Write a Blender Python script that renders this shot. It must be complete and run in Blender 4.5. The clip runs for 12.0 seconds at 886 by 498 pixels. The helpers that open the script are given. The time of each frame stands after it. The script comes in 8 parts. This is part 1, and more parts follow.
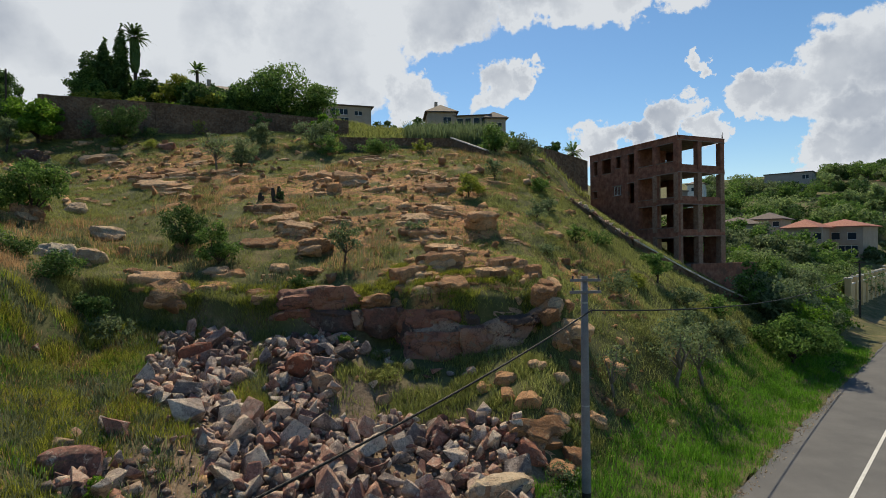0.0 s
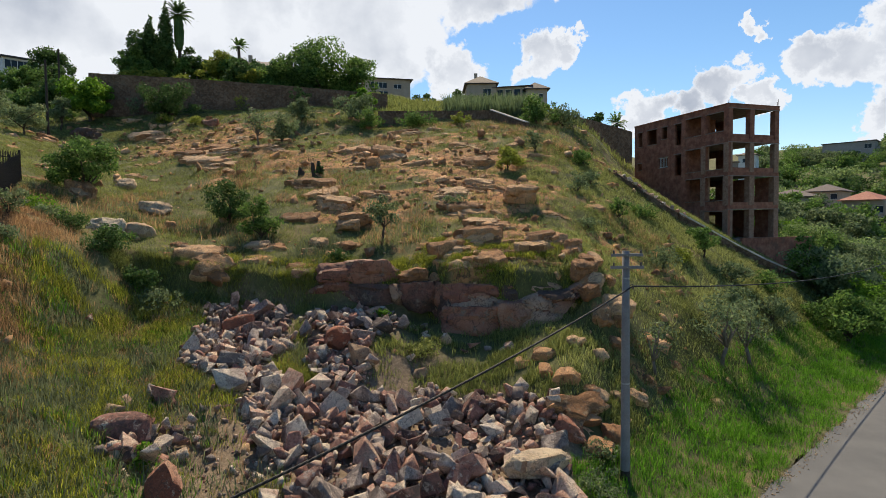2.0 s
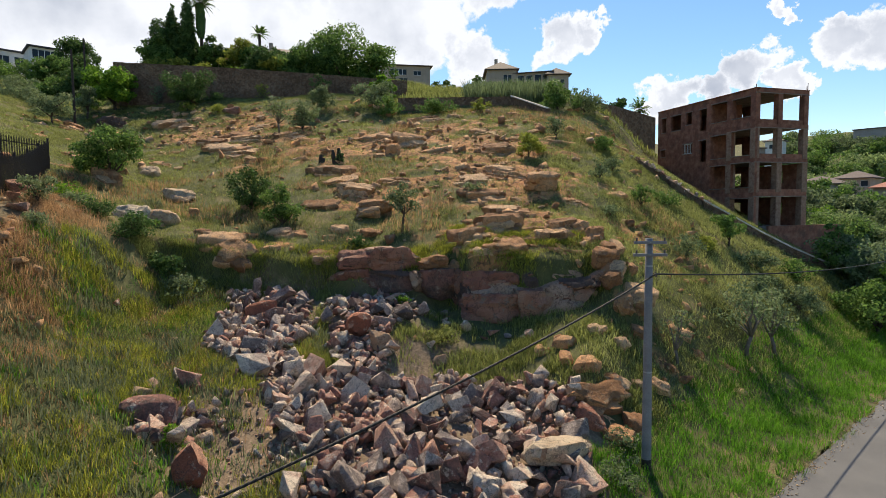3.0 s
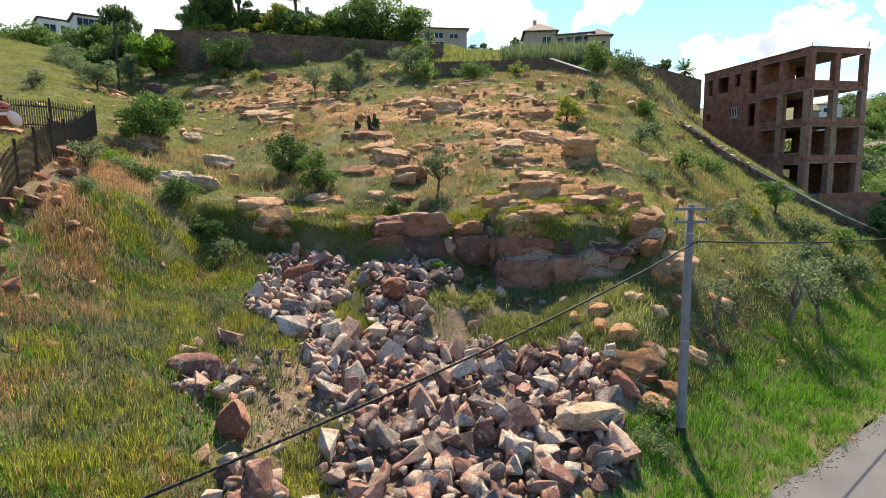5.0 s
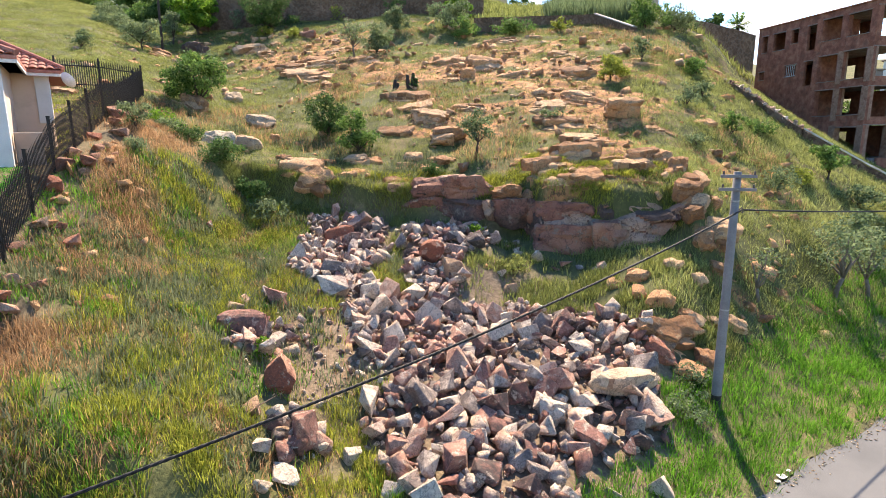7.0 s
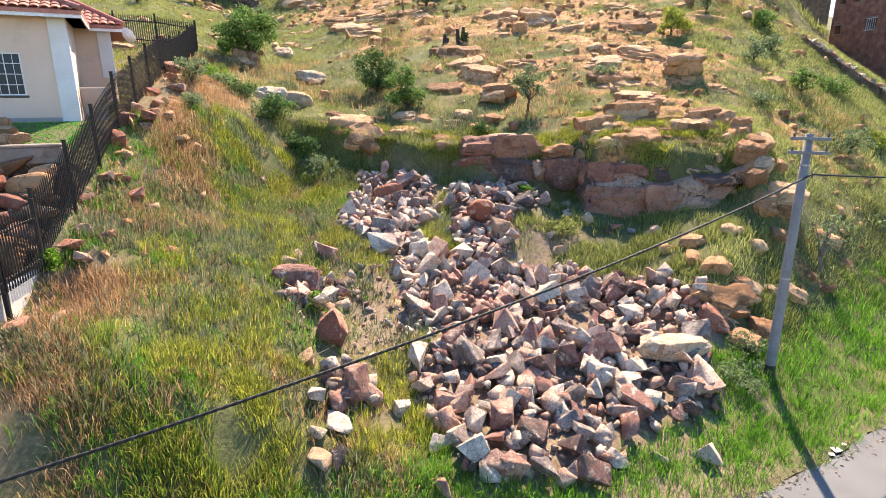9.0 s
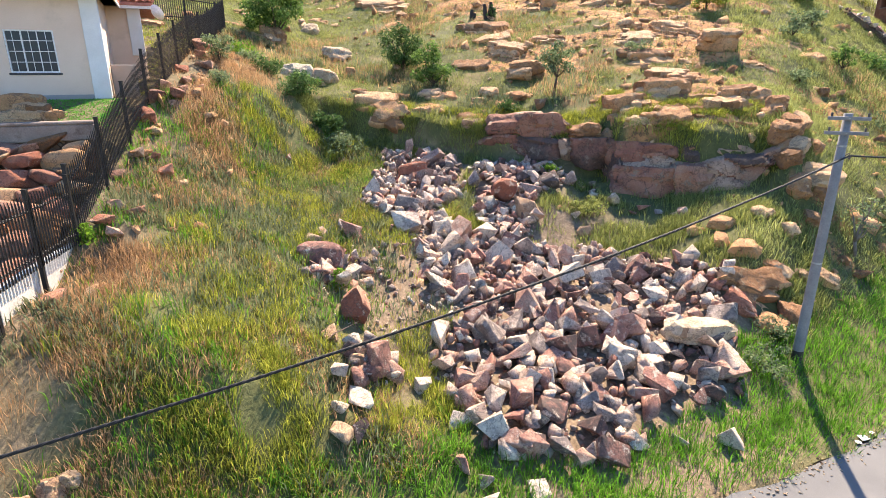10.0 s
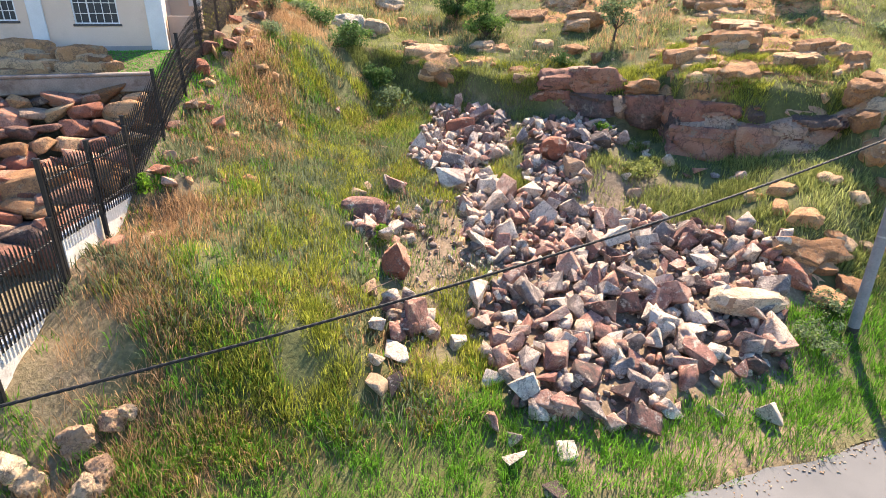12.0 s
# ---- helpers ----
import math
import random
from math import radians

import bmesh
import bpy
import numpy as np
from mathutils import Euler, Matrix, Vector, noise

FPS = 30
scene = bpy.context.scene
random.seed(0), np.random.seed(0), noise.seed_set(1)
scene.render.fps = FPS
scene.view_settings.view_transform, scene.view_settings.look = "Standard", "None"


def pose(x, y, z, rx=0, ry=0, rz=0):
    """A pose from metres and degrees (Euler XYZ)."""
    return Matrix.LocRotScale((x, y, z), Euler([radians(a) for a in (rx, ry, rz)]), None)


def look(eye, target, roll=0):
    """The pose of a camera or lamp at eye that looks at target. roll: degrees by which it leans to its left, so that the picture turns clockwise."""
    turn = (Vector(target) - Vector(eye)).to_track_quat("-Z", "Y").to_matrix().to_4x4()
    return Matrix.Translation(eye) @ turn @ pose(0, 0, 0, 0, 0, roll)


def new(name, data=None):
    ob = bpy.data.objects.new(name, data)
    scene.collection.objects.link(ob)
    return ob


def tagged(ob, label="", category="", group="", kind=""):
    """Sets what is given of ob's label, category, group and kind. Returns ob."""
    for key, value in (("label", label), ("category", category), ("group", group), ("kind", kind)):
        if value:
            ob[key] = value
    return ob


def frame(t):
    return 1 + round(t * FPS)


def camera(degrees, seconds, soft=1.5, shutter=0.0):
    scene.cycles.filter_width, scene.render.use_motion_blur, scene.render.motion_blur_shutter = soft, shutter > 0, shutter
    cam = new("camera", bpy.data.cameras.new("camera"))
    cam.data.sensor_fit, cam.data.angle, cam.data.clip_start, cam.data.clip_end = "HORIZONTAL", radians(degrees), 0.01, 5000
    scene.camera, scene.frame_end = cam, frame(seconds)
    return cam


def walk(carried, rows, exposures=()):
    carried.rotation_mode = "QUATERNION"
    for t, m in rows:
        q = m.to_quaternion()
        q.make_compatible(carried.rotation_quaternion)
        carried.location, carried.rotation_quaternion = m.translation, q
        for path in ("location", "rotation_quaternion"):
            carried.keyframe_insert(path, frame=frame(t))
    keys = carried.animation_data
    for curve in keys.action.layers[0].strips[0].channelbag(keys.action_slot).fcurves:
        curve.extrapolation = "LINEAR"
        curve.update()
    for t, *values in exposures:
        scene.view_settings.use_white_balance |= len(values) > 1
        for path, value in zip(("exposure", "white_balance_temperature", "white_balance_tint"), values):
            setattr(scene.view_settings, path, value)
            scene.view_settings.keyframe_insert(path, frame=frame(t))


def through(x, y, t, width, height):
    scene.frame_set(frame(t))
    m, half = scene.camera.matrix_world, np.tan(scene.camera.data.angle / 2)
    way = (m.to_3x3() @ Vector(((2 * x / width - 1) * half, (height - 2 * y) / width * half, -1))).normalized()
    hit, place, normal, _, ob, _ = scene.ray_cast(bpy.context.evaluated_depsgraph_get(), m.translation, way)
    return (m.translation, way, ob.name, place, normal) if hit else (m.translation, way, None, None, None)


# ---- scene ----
cam = camera(76.4, 12.0, soft=0.55)
PATH = [
    (0, pose(0.000, -0.000, 8.500, 89.822, 0.665, 0.005)),
    (0.5, pose(0.049, 0.072, 8.504, 89.201, 0.697, 1.052)),
    (1, pose(0.090, 0.144, 8.505, 88.578, 0.730, 2.061)),
    (1.5, pose(0.110, 0.208, 8.502, 87.922, 0.761, 3.048)),
    (2, pose(0.107, 0.253, 8.494, 87.240, 0.742, 4.074)),
    (2.5, pose(0.088, 0.279, 8.485, 86.636, 0.731, 5.056)),
    (3, pose(0.062, 0.287, 8.471, 86.007, 0.714, 6.035)),
    (5, pose(0.074, 0.285, 8.421, 82.702, 0.645, 9.645)),
    (5.5, pose(0.079, 0.254, 8.450, 81.611, 0.631, 10.663)),
    (6, pose(0.071, 0.222, 8.491, 80.595, 0.511, 11.579)),
    (6.5, pose(0.040, 0.173, 8.537, 79.426, 0.368, 12.652)),
    (7, pose(-0.005, 0.111, 8.580, 78.652, 0.296, 13.324)),
    (9, pose(-0.219, 0.062, 8.591, 74.512, -0.032, 17.891)),
    (9.5, pose(-0.201, 0.072, 8.597, 73.414, -0.038, 19.165)),
    (10, pose(-0.165, 0.079, 8.613, 72.328, -0.025, 20.500)),
    (10.5, pose(-0.106, 0.102, 8.641, 71.223, -0.093, 21.853)),
    (11, pose(-0.038, 0.148, 8.676, 70.034, -0.070, 23.219)),
    (11.5, pose(0.025, 0.196, 8.712, 68.850, -0.102, 24.607)),
    (12, pose(0.093, 0.222, 8.747, 67.675, -0.161, 26.024)),
]
walk(cam, PATH, exposures=[(0, -0.1, 7000, 8), (1.5, 0.12, 7000, 9), (3, 0.38, 7050, 11), (5, 0.98, 7000, 13), (6, 1.24, 6950, 14), (7, 1.47, 6900, 17), (9, 1.68, 6900, 18), (12, 1.72, 6950, 18)])

# ---- light ----
SUN_AZ, SUN_EL = radians(-3.0), radians(48.5)   # from +y towards +x
world = bpy.data.worlds.new("sky")
scene.world = world
world.use_nodes = True
wn, wl = world.node_tree.nodes, world.node_tree.links
wn.clear()


def wnode(kind, **inputs):
    n = wn.new(kind)
    for k, v in inputs.items():
        n.inputs[k.replace("_", " ")].default_value = v
    return n


def wmath(op, a, b=None, clamp=False):
    n = wn.new("ShaderNodeMath")
    n.operation, n.use_clamp = op, clamp
    for i, v in enumerate((a, b)):
        if v is None:
            continue
        if isinstance(v, (int, float)):
            n.inputs[i].default_value = v
        else:
            wl.new(v, n.inputs[i])
    return n.outputs[0]


sky = wn.new("ShaderNodeTexSky")
sky.sky_type, sky.sun_disc = "NISHITA", False
sky.sun_elevation, sky.sun_rotation = SUN_EL, SUN_AZ
sky.air_density, sky.dust_density, sky.ozone_density = 1.0, 0.15, 3.0
coord = wn.new("ShaderNodeTexCoord")
dirn = coord.outputs["Generated"]
# the edges of the clouds billow: directions are stirred by noise before the lobes are laid
stir = wnode("ShaderNodeTexNoise", Scale=13.0, Detail=8.0, Roughness=0.62)
wl.new(dirn, stir.inputs["Vector"])
cen = wn.new("ShaderNodeVectorMath")
cen.operation = "MULTIPLY_ADD"
wl.new(stir.outputs["Color"], cen.inputs[0])
cen.inputs[1].default_value, cen.inputs[2].default_value = (0.15, 0.15, 0.15), (-0.075, -0.075, -0.075)
stirred = wn.new("ShaderNodeVectorMath")
stirred.operation = "ADD"
wl.new(dirn, stirred.inputs[0])
wl.new(cen.outputs[0], stirred.inputs[1])


def cloud_bank(direction, inner, outer, squash):
    """A soft lobe of cloud round a direction of the sky, 0..1."""
    d = Vector(direction).normalized()
    sub = wn.new("ShaderNodeVectorMath")
    sub.operation = "SUBTRACT"
    wl.new(stirred.outputs[0], sub.inputs[0])
    sub.inputs[1].default_value = d
    mul = wn.new("ShaderNodeVectorMath")
    mul.operation = "MULTIPLY"
    wl.new(sub.outputs[0], mul.inputs[0])
    mul.inputs[1].default_value = (1, 1, squash)
    ln = wn.new("ShaderNodeVectorMath")
    ln.operation = "LENGTH"
    wl.new(mul.outputs[0], ln.inputs[0])
    mr = wn.new("ShaderNodeMapRange")
    mr.interpolation_type = "SMOOTHSTEP"
    mr.inputs["From Min"].default_value, mr.inputs["From Max"].default_value = outer, inner
    wl.new(ln.outputs["Value"], mr.inputs["Value"])
    return mr.outputs[0]


def sky_dir(px, py):
    """Direction by its bearing and rise as tangents, ahead along +y."""
    return (px, 1.0, py)


banks = None
for px, py, size, squash in (
        (-1.25, 0.45, 0.42, 1.3), (-0.80, 0.40, 0.26, 1.3), (-0.50, 0.40, 0.25, 1.3), (-0.22, 0.36, 0.20, 1.2), (0.0, 0.43, 0.15, 1.4), (0.18, 0.455, 0.13, 1.7), (0.36, 0.47, 0.14, 2.0),
        (-0.35, 0.72, 0.42, 1.2), (0.20, 0.68, 0.26, 1.2), (0.10, 0.295, 0.062, 1.0), (0.15, 0.30, 0.045, 1.2), (-0.05, 0.265, 0.075, 1.1), (0.54, 0.262, 0.055, 1.2), (0.62, 0.268, 0.07, 1.2),
        (0.70, 0.31, 0.08, 1.2), (0.80, 0.345, 0.11, 1.2), (0.74, 0.25, 0.07, 1.4), (0.28, 0.183, 0.055, 1.2), (0.35, 0.195, 0.045, 1.2), (0.41, 0.222, 0.055, 1.1), (0.475, 0.205, 0.038, 1.2),
        (0.68, 0.15, 0.055, 1.2), (0.745, 0.18, 0.075, 1.1), (0.86, 0.20, 0.12, 1.2), (0.46, 0.315, 0.028, 1.3)):
    b = cloud_bank(sky_dir(px, py), 0.25 * size, 1.2 * size, squash)
    banks = b if banks is None else wmath("MAXIMUM", banks, b)
big = wnode("ShaderNodeTexNoise", Scale=10.0, Detail=9.0, Roughness=0.62)
wl.new(dirn, big.inputs["Vector"])
cover = wmath("ADD", wmath("MULTIPLY", banks, 0.78), wmath("MULTIPLY", big.outputs["Fac"], 0.75))
mask = wn.new("ShaderNodeMapRange")
mask.interpolation_type = "SMOOTHSTEP"
mask.inputs["From Min"].default_value, mask.inputs["From Max"].default_value = 0.68, 0.84
wl.new(cover, mask.inputs["Value"])
shade = wnode("ShaderNodeTexNoise", Scale=4.5, Detail=6.0, Roughness=0.55)
wl.new(dirn, shade.inputs["Vector"])
# thick parts of the cloud are greyer than their edges
thick = wn.new("ShaderNodeMapRange")
thick.inputs["From Min"].default_value, thick.inputs["From Max"].default_value = 0.88, 1.18
wl.new(wmath("ADD", wmath("MULTIPLY", banks, 0.5), shade.outputs["Fac"]), thick.inputs["Value"])
grey = wn.new("ShaderNodeMix")
grey.data_type = "RGBA"
grey.inputs["A"].default_value, grey.inputs["B"].default_value = (9.6, 10.4, 11.8, 1), (4.4, 5.2, 6.8, 1)
wl.new(thick.outputs[0], grey.inputs["Factor"])
mixc = wn.new("ShaderNodeMix")
mixc.data_type = "RGBA"
wl.new(mask.outputs[0], mixc.inputs["Factor"])
rich = wn.new("ShaderNodeHueSaturation")
rich.inputs["Saturation"].default_value, rich.inputs["Value"].default_value = 1.2, 1.62
wl.new(sky.outputs[0], rich.inputs["Color"])
wl.new(rich.outputs[0], mixc.inputs["A"])
wl.new(grey.outputs["Result"], mixc.inputs["B"])
bg = wn.new("ShaderNodeBackground")
bg.inputs["Strength"].default_value = 0.075
wl.new(mixc.outputs["Result"], bg.inputs["Color"])
outw = wn.new("ShaderNodeOutputWorld")
wl.new(bg.outputs[0], outw.inputs[0])
sun = new("sun", bpy.data.lights.new("sun", "SUN"))
sun.data.energy, sun.data.angle, sun.data.color = 5.0, radians(0.55), (1.0, 0.88, 0.68)
sun.matrix_world = look((0, 0, 0), (-math.sin(SUN_AZ) * math.cos(SUN_EL), -math.cos(SUN_AZ) * math.cos(SUN_EL), -math.sin(SUN_EL)))

# ---- materials ----
def mat(name, rough=0.85, metal=0.0):
    m = bpy.data.materials.new(name)
    m.use_nodes = True
    p = m.node_tree.nodes["Principled BSDF"]
    p.inputs["Roughness"].default_value, p.inputs["Metallic"].default_value = rough, metal
    p.inputs["Specular IOR Level"].default_value = 0.3
    return m, m.node_tree.nodes, m.node_tree.links, p


def ramp(nodes, stops):
    r = nodes.new("ShaderNodeValToRGB")
    e = r.color_ramp.elements
    while len(e) < len(stops):
        e.new(0.5)
    for el, (pos, col) in zip(e, stops):
        el.position, el.color = pos, (*col, 1)
    return r


def noise_node(nodes, links, vec, scale, detail=5.0, rough=0.6):
    n = nodes.new("ShaderNodeTexNoise")
    n.inputs["Scale"].default_value, n.inputs["Detail"].default_value, n.inputs["Roughness"].default_value = scale, detail, rough
    if vec is not None:
        links.new(vec, n.inputs["Vector"])
    return n.outputs["Fac"]


def mixed(nodes, links, fac, a, b, blend="MIX"):
    m = nodes.new("ShaderNodeMix")
    m.data_type, m.blend_type = "RGBA", blend
    for key, v in (("Factor", fac), ("A", a), ("B", b)):
        if isinstance(v, (int, float)):
            m.inputs[key].default_value = v
        elif isinstance(v, tuple):
            m.inputs[key].default_value = (*v, 1)
        else:
            links.new(v, m.inputs[key])
    return m.outputs["Result"]


def rerange(nodes, links, v, lo, hi):
    r = nodes.new("ShaderNodeMapRange")
    r.interpolation_type = "SMOOTHSTEP"
    r.inputs["From Min"].default_value, r.inputs["From Max"].default_value = lo, hi
    links.new(v, r.inputs["Value"])
    return r.outputs[0]


def bump(nodes, links, p, height, strength=0.5, dist=0.02):
    b = nodes.new("ShaderNodeBump")
    b.inputs["Strength"].default_value, b.inputs["Distance"].default_value = strength, dist
    links.new(height, b.inputs["Height"])
    links.new(b.outputs[0], p.inputs["Normal"])


def surface(name, stops, scale=3.0, fine=30.0, rough=0.85, metal=0.0, relief=0.4, dist=0.02, stain=None, vary=0.0, space="Object", grain=0.25):
    """A worn surface: colours from coarse noise, darker and lighter by fine grain, an optional stain colour, relief."""
    m, n, l, p = mat(name, rough, metal)
    vec = n.new("ShaderNodeTexCoord").outputs[space] if space == "Object" else n.new("ShaderNodeNewGeometry").outputs["Position"]
    big, small = noise_node(n, l, vec, scale), noise_node(n, l, vec, fine, 4.0, 0.7)
    r = ramp(n, stops)
    l.new(big, r.inputs["Fac"])
    col = r.outputs["Color"]
    if vary:
        oi = n.new("ShaderNodeObjectInfo").outputs["Random"]
        hv = n.new("ShaderNodeHueSaturation")
        l.new(col, hv.inputs["Color"])
        mr = n.new("ShaderNodeMapRange")
        mr.inputs["To Min"].default_value, mr.inputs["To Max"].default_value = 1 - vary, 1 + vary
        l.new(oi, mr.inputs["Value"])
        l.new(mr.outputs[0], hv.inputs["Value"])
        col = hv.outputs["Color"]
    if stain:
        col = mixed(n, l, rerange(n, l, noise_node(n, l, vec, scale * 0.6, 7.0, 0.7), 0.52, 0.68), col, stain)
    gr = ramp(n, [(0.25, (1 - grain,) * 3), (0.75, (1 + 0.7 * grain,) * 3)])
    l.new(small, gr.inputs["Fac"])
    col = mixed(n, l, 1.0, col, gr.outputs["Color"], "MULTIPLY")
    l.new(col, p.inputs["Base Color"])
    add = n.new("ShaderNodeMath")
    l.new(big, add.inputs[0])
    l.new(small, add.inputs[1])
    bump(n, l, p, add.outputs[0], relief, dist)
    return m


def foliage(name, dark, light, rough=0.6, through=0.35):
    """Leaves and blades: colour by island, some light passing through."""
    m, n, l, p = mat(name, rough)
    isl = n.new("ShaderNodeNewGeometry").outputs["Random Per Island"]
    pos = n.new("ShaderNodeNewGeometry").outputs["Position"]
    patch = noise_node(n, l, pos, 0.35, 3.0)
    add = n.new("ShaderNodeMath")
    add.operation = "MULTIPLY_ADD"
    l.new(patch, add.inputs[0])
    add.inputs[1].default_value = 0.9
    sc = n.new("ShaderNodeMath")
    sc.operation = "MULTIPLY_ADD"
    l.new(isl, sc.inputs[0])
    sc.inputs[1].default_value, sc.inputs[2].default_value = 0.8, -0.36
    l.new(sc.outputs[0], add.inputs[2])
    r = ramp(n, [(0.1, dark), (0.8, light)])
    l.new(add.outputs[0], r.inputs["Fac"])
    l.new(r.outputs["Color"], p.inputs["Base Color"])
    p.inputs["Specular IOR Level"].default_value = 0.12
    tr = n.new("ShaderNodeBsdfTranslucent")
    l.new(r.outputs["Color"], tr.inputs["Color"])
    mx = n.new("ShaderNodeMixShader")
    mx.inputs[0].default_value = through
    l.new(p.outputs[0], mx.inputs[1])
    l.new(tr.outputs[0], mx.inputs[2])
    l.new(mx.outputs[0], n["Material Output"].inputs["Surface"])
    return m


ASPHALT = surface("asphalt", [(0.3, (0.105, 0.105, 0.107)), (0.7, (0.15, 0.148, 0.147))], 0.5, 60, 0.9, relief=0.25, dist=0.01, space="World")
PAINT_LINE = surface("road_paint", [(0.3, (0.55, 0.55, 0.52)), (0.7, (0.75, 0.75, 0.72))], 3, 40, 0.7)
BRICK = surface("old_brick", [(0.28, (0.14, 0.058, 0.042)), (0.5, (0.27, 0.112, 0.074)), (0.74, (0.38, 0.20, 0.135))], 1.7, 22, 0.95, relief=0.6, stain=(0.17, 0.09, 0.065), vary=0.12)
CONCRETE = surface("rough_concrete", [(0.3, (0.19, 0.145, 0.12)), (0.7, (0.30, 0.245, 0.21))], 1.4, 22, 0.95, stain=(0.14, 0.10, 0.08))
MORTAR = surface("mortared_pillar", [(0.3, (0.22, 0.125, 0.085)), (0.7, (0.36, 0.24, 0.175))], 3.0, 14, 0.95, stain=(0.2, 0.09, 0.06))


def make_masonry():
    """Rubble masonry too small to pick apart: cells of stone in recessed mortar."""
    m, n, l, p = mat("rubble_masonry", 0.95)
    pos = n.new("ShaderNodeNewGeometry").outputs["Position"]
    vo = n.new("ShaderNodeTexVoronoi")
    vo.inputs["Scale"].default_value = 4.6
    l.new(pos, vo.inputs["Vector"])
    ve = n.new("ShaderNodeTexVoronoi")
    ve.feature = "DISTANCE_TO_EDGE"
    ve.inputs["Scale"].default_value = 4.6
    l.new(pos, ve.inputs["Vector"])
    sep = n.new("ShaderNodeSeparateColor")
    l.new(vo.outputs["Color"], sep.inputs[0])
    r = ramp(n, [(0.0, (0.14, 0.085, 0.055)), (0.4, (0.20, 0.125, 0.08)), (0.7, (0.26, 0.17, 0.115)), (1.0, (0.18, 0.135, 0.10))])
    l.new(sep.outputs[0], r.inputs["Fac"])
    joint = rerange(n, l, ve.outputs["Distance"], 0.0, 0.07)
    col = mixed(n, l, joint, (0.12, 0.08, 0.055), r.outputs["Color"])
    big = noise_node(n, l, pos, 0.5, 6.0, 0.7)
    gr = ramp(n, [(0.3, (0.6, 0.6, 0.6)), (0.7, (1.2, 1.2, 1.2))])
    l.new(big, gr.inputs["Fac"])
    l.new(mixed(n, l, 1.0, col, gr.outputs["Color"], "MULTIPLY"), p.inputs["Base Color"])
    bump(n, l, p, joint, 1.0, 0.06)
    return m


WALL_BED = make_masonry()
COPING = surface("pale_coping", [(0.3, (0.50, 0.47, 0.42)), (0.7, (0.68, 0.65, 0.60))], 2.0, 20, 0.9, stain=(0.32, 0.27, 0.22))
POLE_WOOD = surface("grey_pole", [(0.3, (0.17, 0.165, 0.17)), (0.7, (0.26, 0.25, 0.25))], 2.0, 24, 0.8, relief=0.25)
DARK_WOOD = surface("dark_pole", [(0.3, (0.035, 0.028, 0.024)), (0.7, (0.06, 0.05, 0.042))], 3.0, 30, 0.85)
STEEL_BLACK = surface("black_steel", [(0.3, (0.012, 0.012, 0.014)), (0.7, (0.028, 0.026, 0.026))], 4.0, 40, 0.5, 0.2, relief=0.1)
STEEL = surface("galvanised", [(0.3, (0.30, 0.30, 0.30)), (0.7, (0.42, 0.42, 0.41))], 4.0, 40, 0.5, 0.7, relief=0.1)
CABLE = surface("cable_rubber", [(0.3, (0.010, 0.010, 0.011)), (0.7, (0.02, 0.02, 0.021))], 6.0, 40, 0.6, relief=0.2)
PLASTER_PEACH = surface("peach_plaster", [(0.3, (0.66, 0.49, 0.38)), (0.7, (0.72, 0.55, 0.44))], 0.9, 25, 0.9, relief=0.2, stain=(0.60, 0.45, 0.35), grain=0.07)
PLASTER_WHITE = surface("white_plaster", [(0.3, (0.62, 0.60, 0.58)), (0.7, (0.74, 0.72, 0.70))], 1.2, 25, 0.9, relief=0.15, grain=0.07)
PLASTER_TAN = surface("tan_plaster", [(0.3, (0.36, 0.29, 0.23)), (0.7, (0.44, 0.36, 0.29))], 0.9, 25, 0.9, relief=0.2, grain=0.07)
PLASTER_YELLOW = surface("yellow_plaster", [(0.3, (0.55, 0.40, 0.20)), (0.7, (0.66, 0.49, 0.27))], 0.9, 25, 0.9, relief=0.2, stain=(0.33, 0.25, 0.16), grain=0.07)
PLASTER_GREY = surface("grey_plaster", [(0.3, (0.30, 0.27, 0.25)), (0.7, (0.38, 0.35, 0.325))], 0.9, 25, 0.9, relief=0.2, grain=0.07)
TILE_RED = surface("clay_tile", [(0.25, (0.30, 0.10, 0.07)), (0.6, (0.42, 0.18, 0.13)), (0.85, (0.55, 0.36, 0.28))], 5.0, 20, 0.8, vary=0.25)
TILE_DARK = surface("dark_roof_tile", [(0.3, (0.10, 0.08, 0.075)), (0.7, (0.17, 0.13, 0.12))], 4.0, 20, 0.8, vary=0.2)
TRIM_DARK = surface("dark_trim", [(0.3, (0.05, 0.045, 0.045)), (0.7, (0.09, 0.08, 0.08))], 3.0, 20, 0.6, relief=0.1)
FRAME_WHITE = surface("white_frame", [(0.3, (0.68, 0.68, 0.68)), (0.7, (0.8, 0.8, 0.8))], 3.0, 20, 0.5, relief=0.05)
BARK = surface("bark", [(0.3, (0.05, 0.038, 0.03)), (0.7, (0.11, 0.085, 0.065))], 6.0, 30, 0.95, relief=0.8)
BARK_PALE = surface("pale_bark", [(0.3, (0.12, 0.10, 0.08)), (0.7, (0.2, 0.17, 0.14))], 6.0, 30, 0.95, relief=0.8)
HOLLOW = surface("room_shade", [(0.3, (0.05, 0.045, 0.04)), (0.7, (0.08, 0.07, 0.065))], 1.0, 10, 0.95)
PAVING = surface("brick_paving", [(0.3, (0.34, 0.25, 0.21)), (0.7, (0.42, 0.32, 0.27))], 0.8, 10, 0.9)
RUST = surface("rusty_steel", [(0.3, (0.10, 0.04, 0.02)), (0.7, (0.18, 0.08, 0.04))], 6, 30, 0.9)


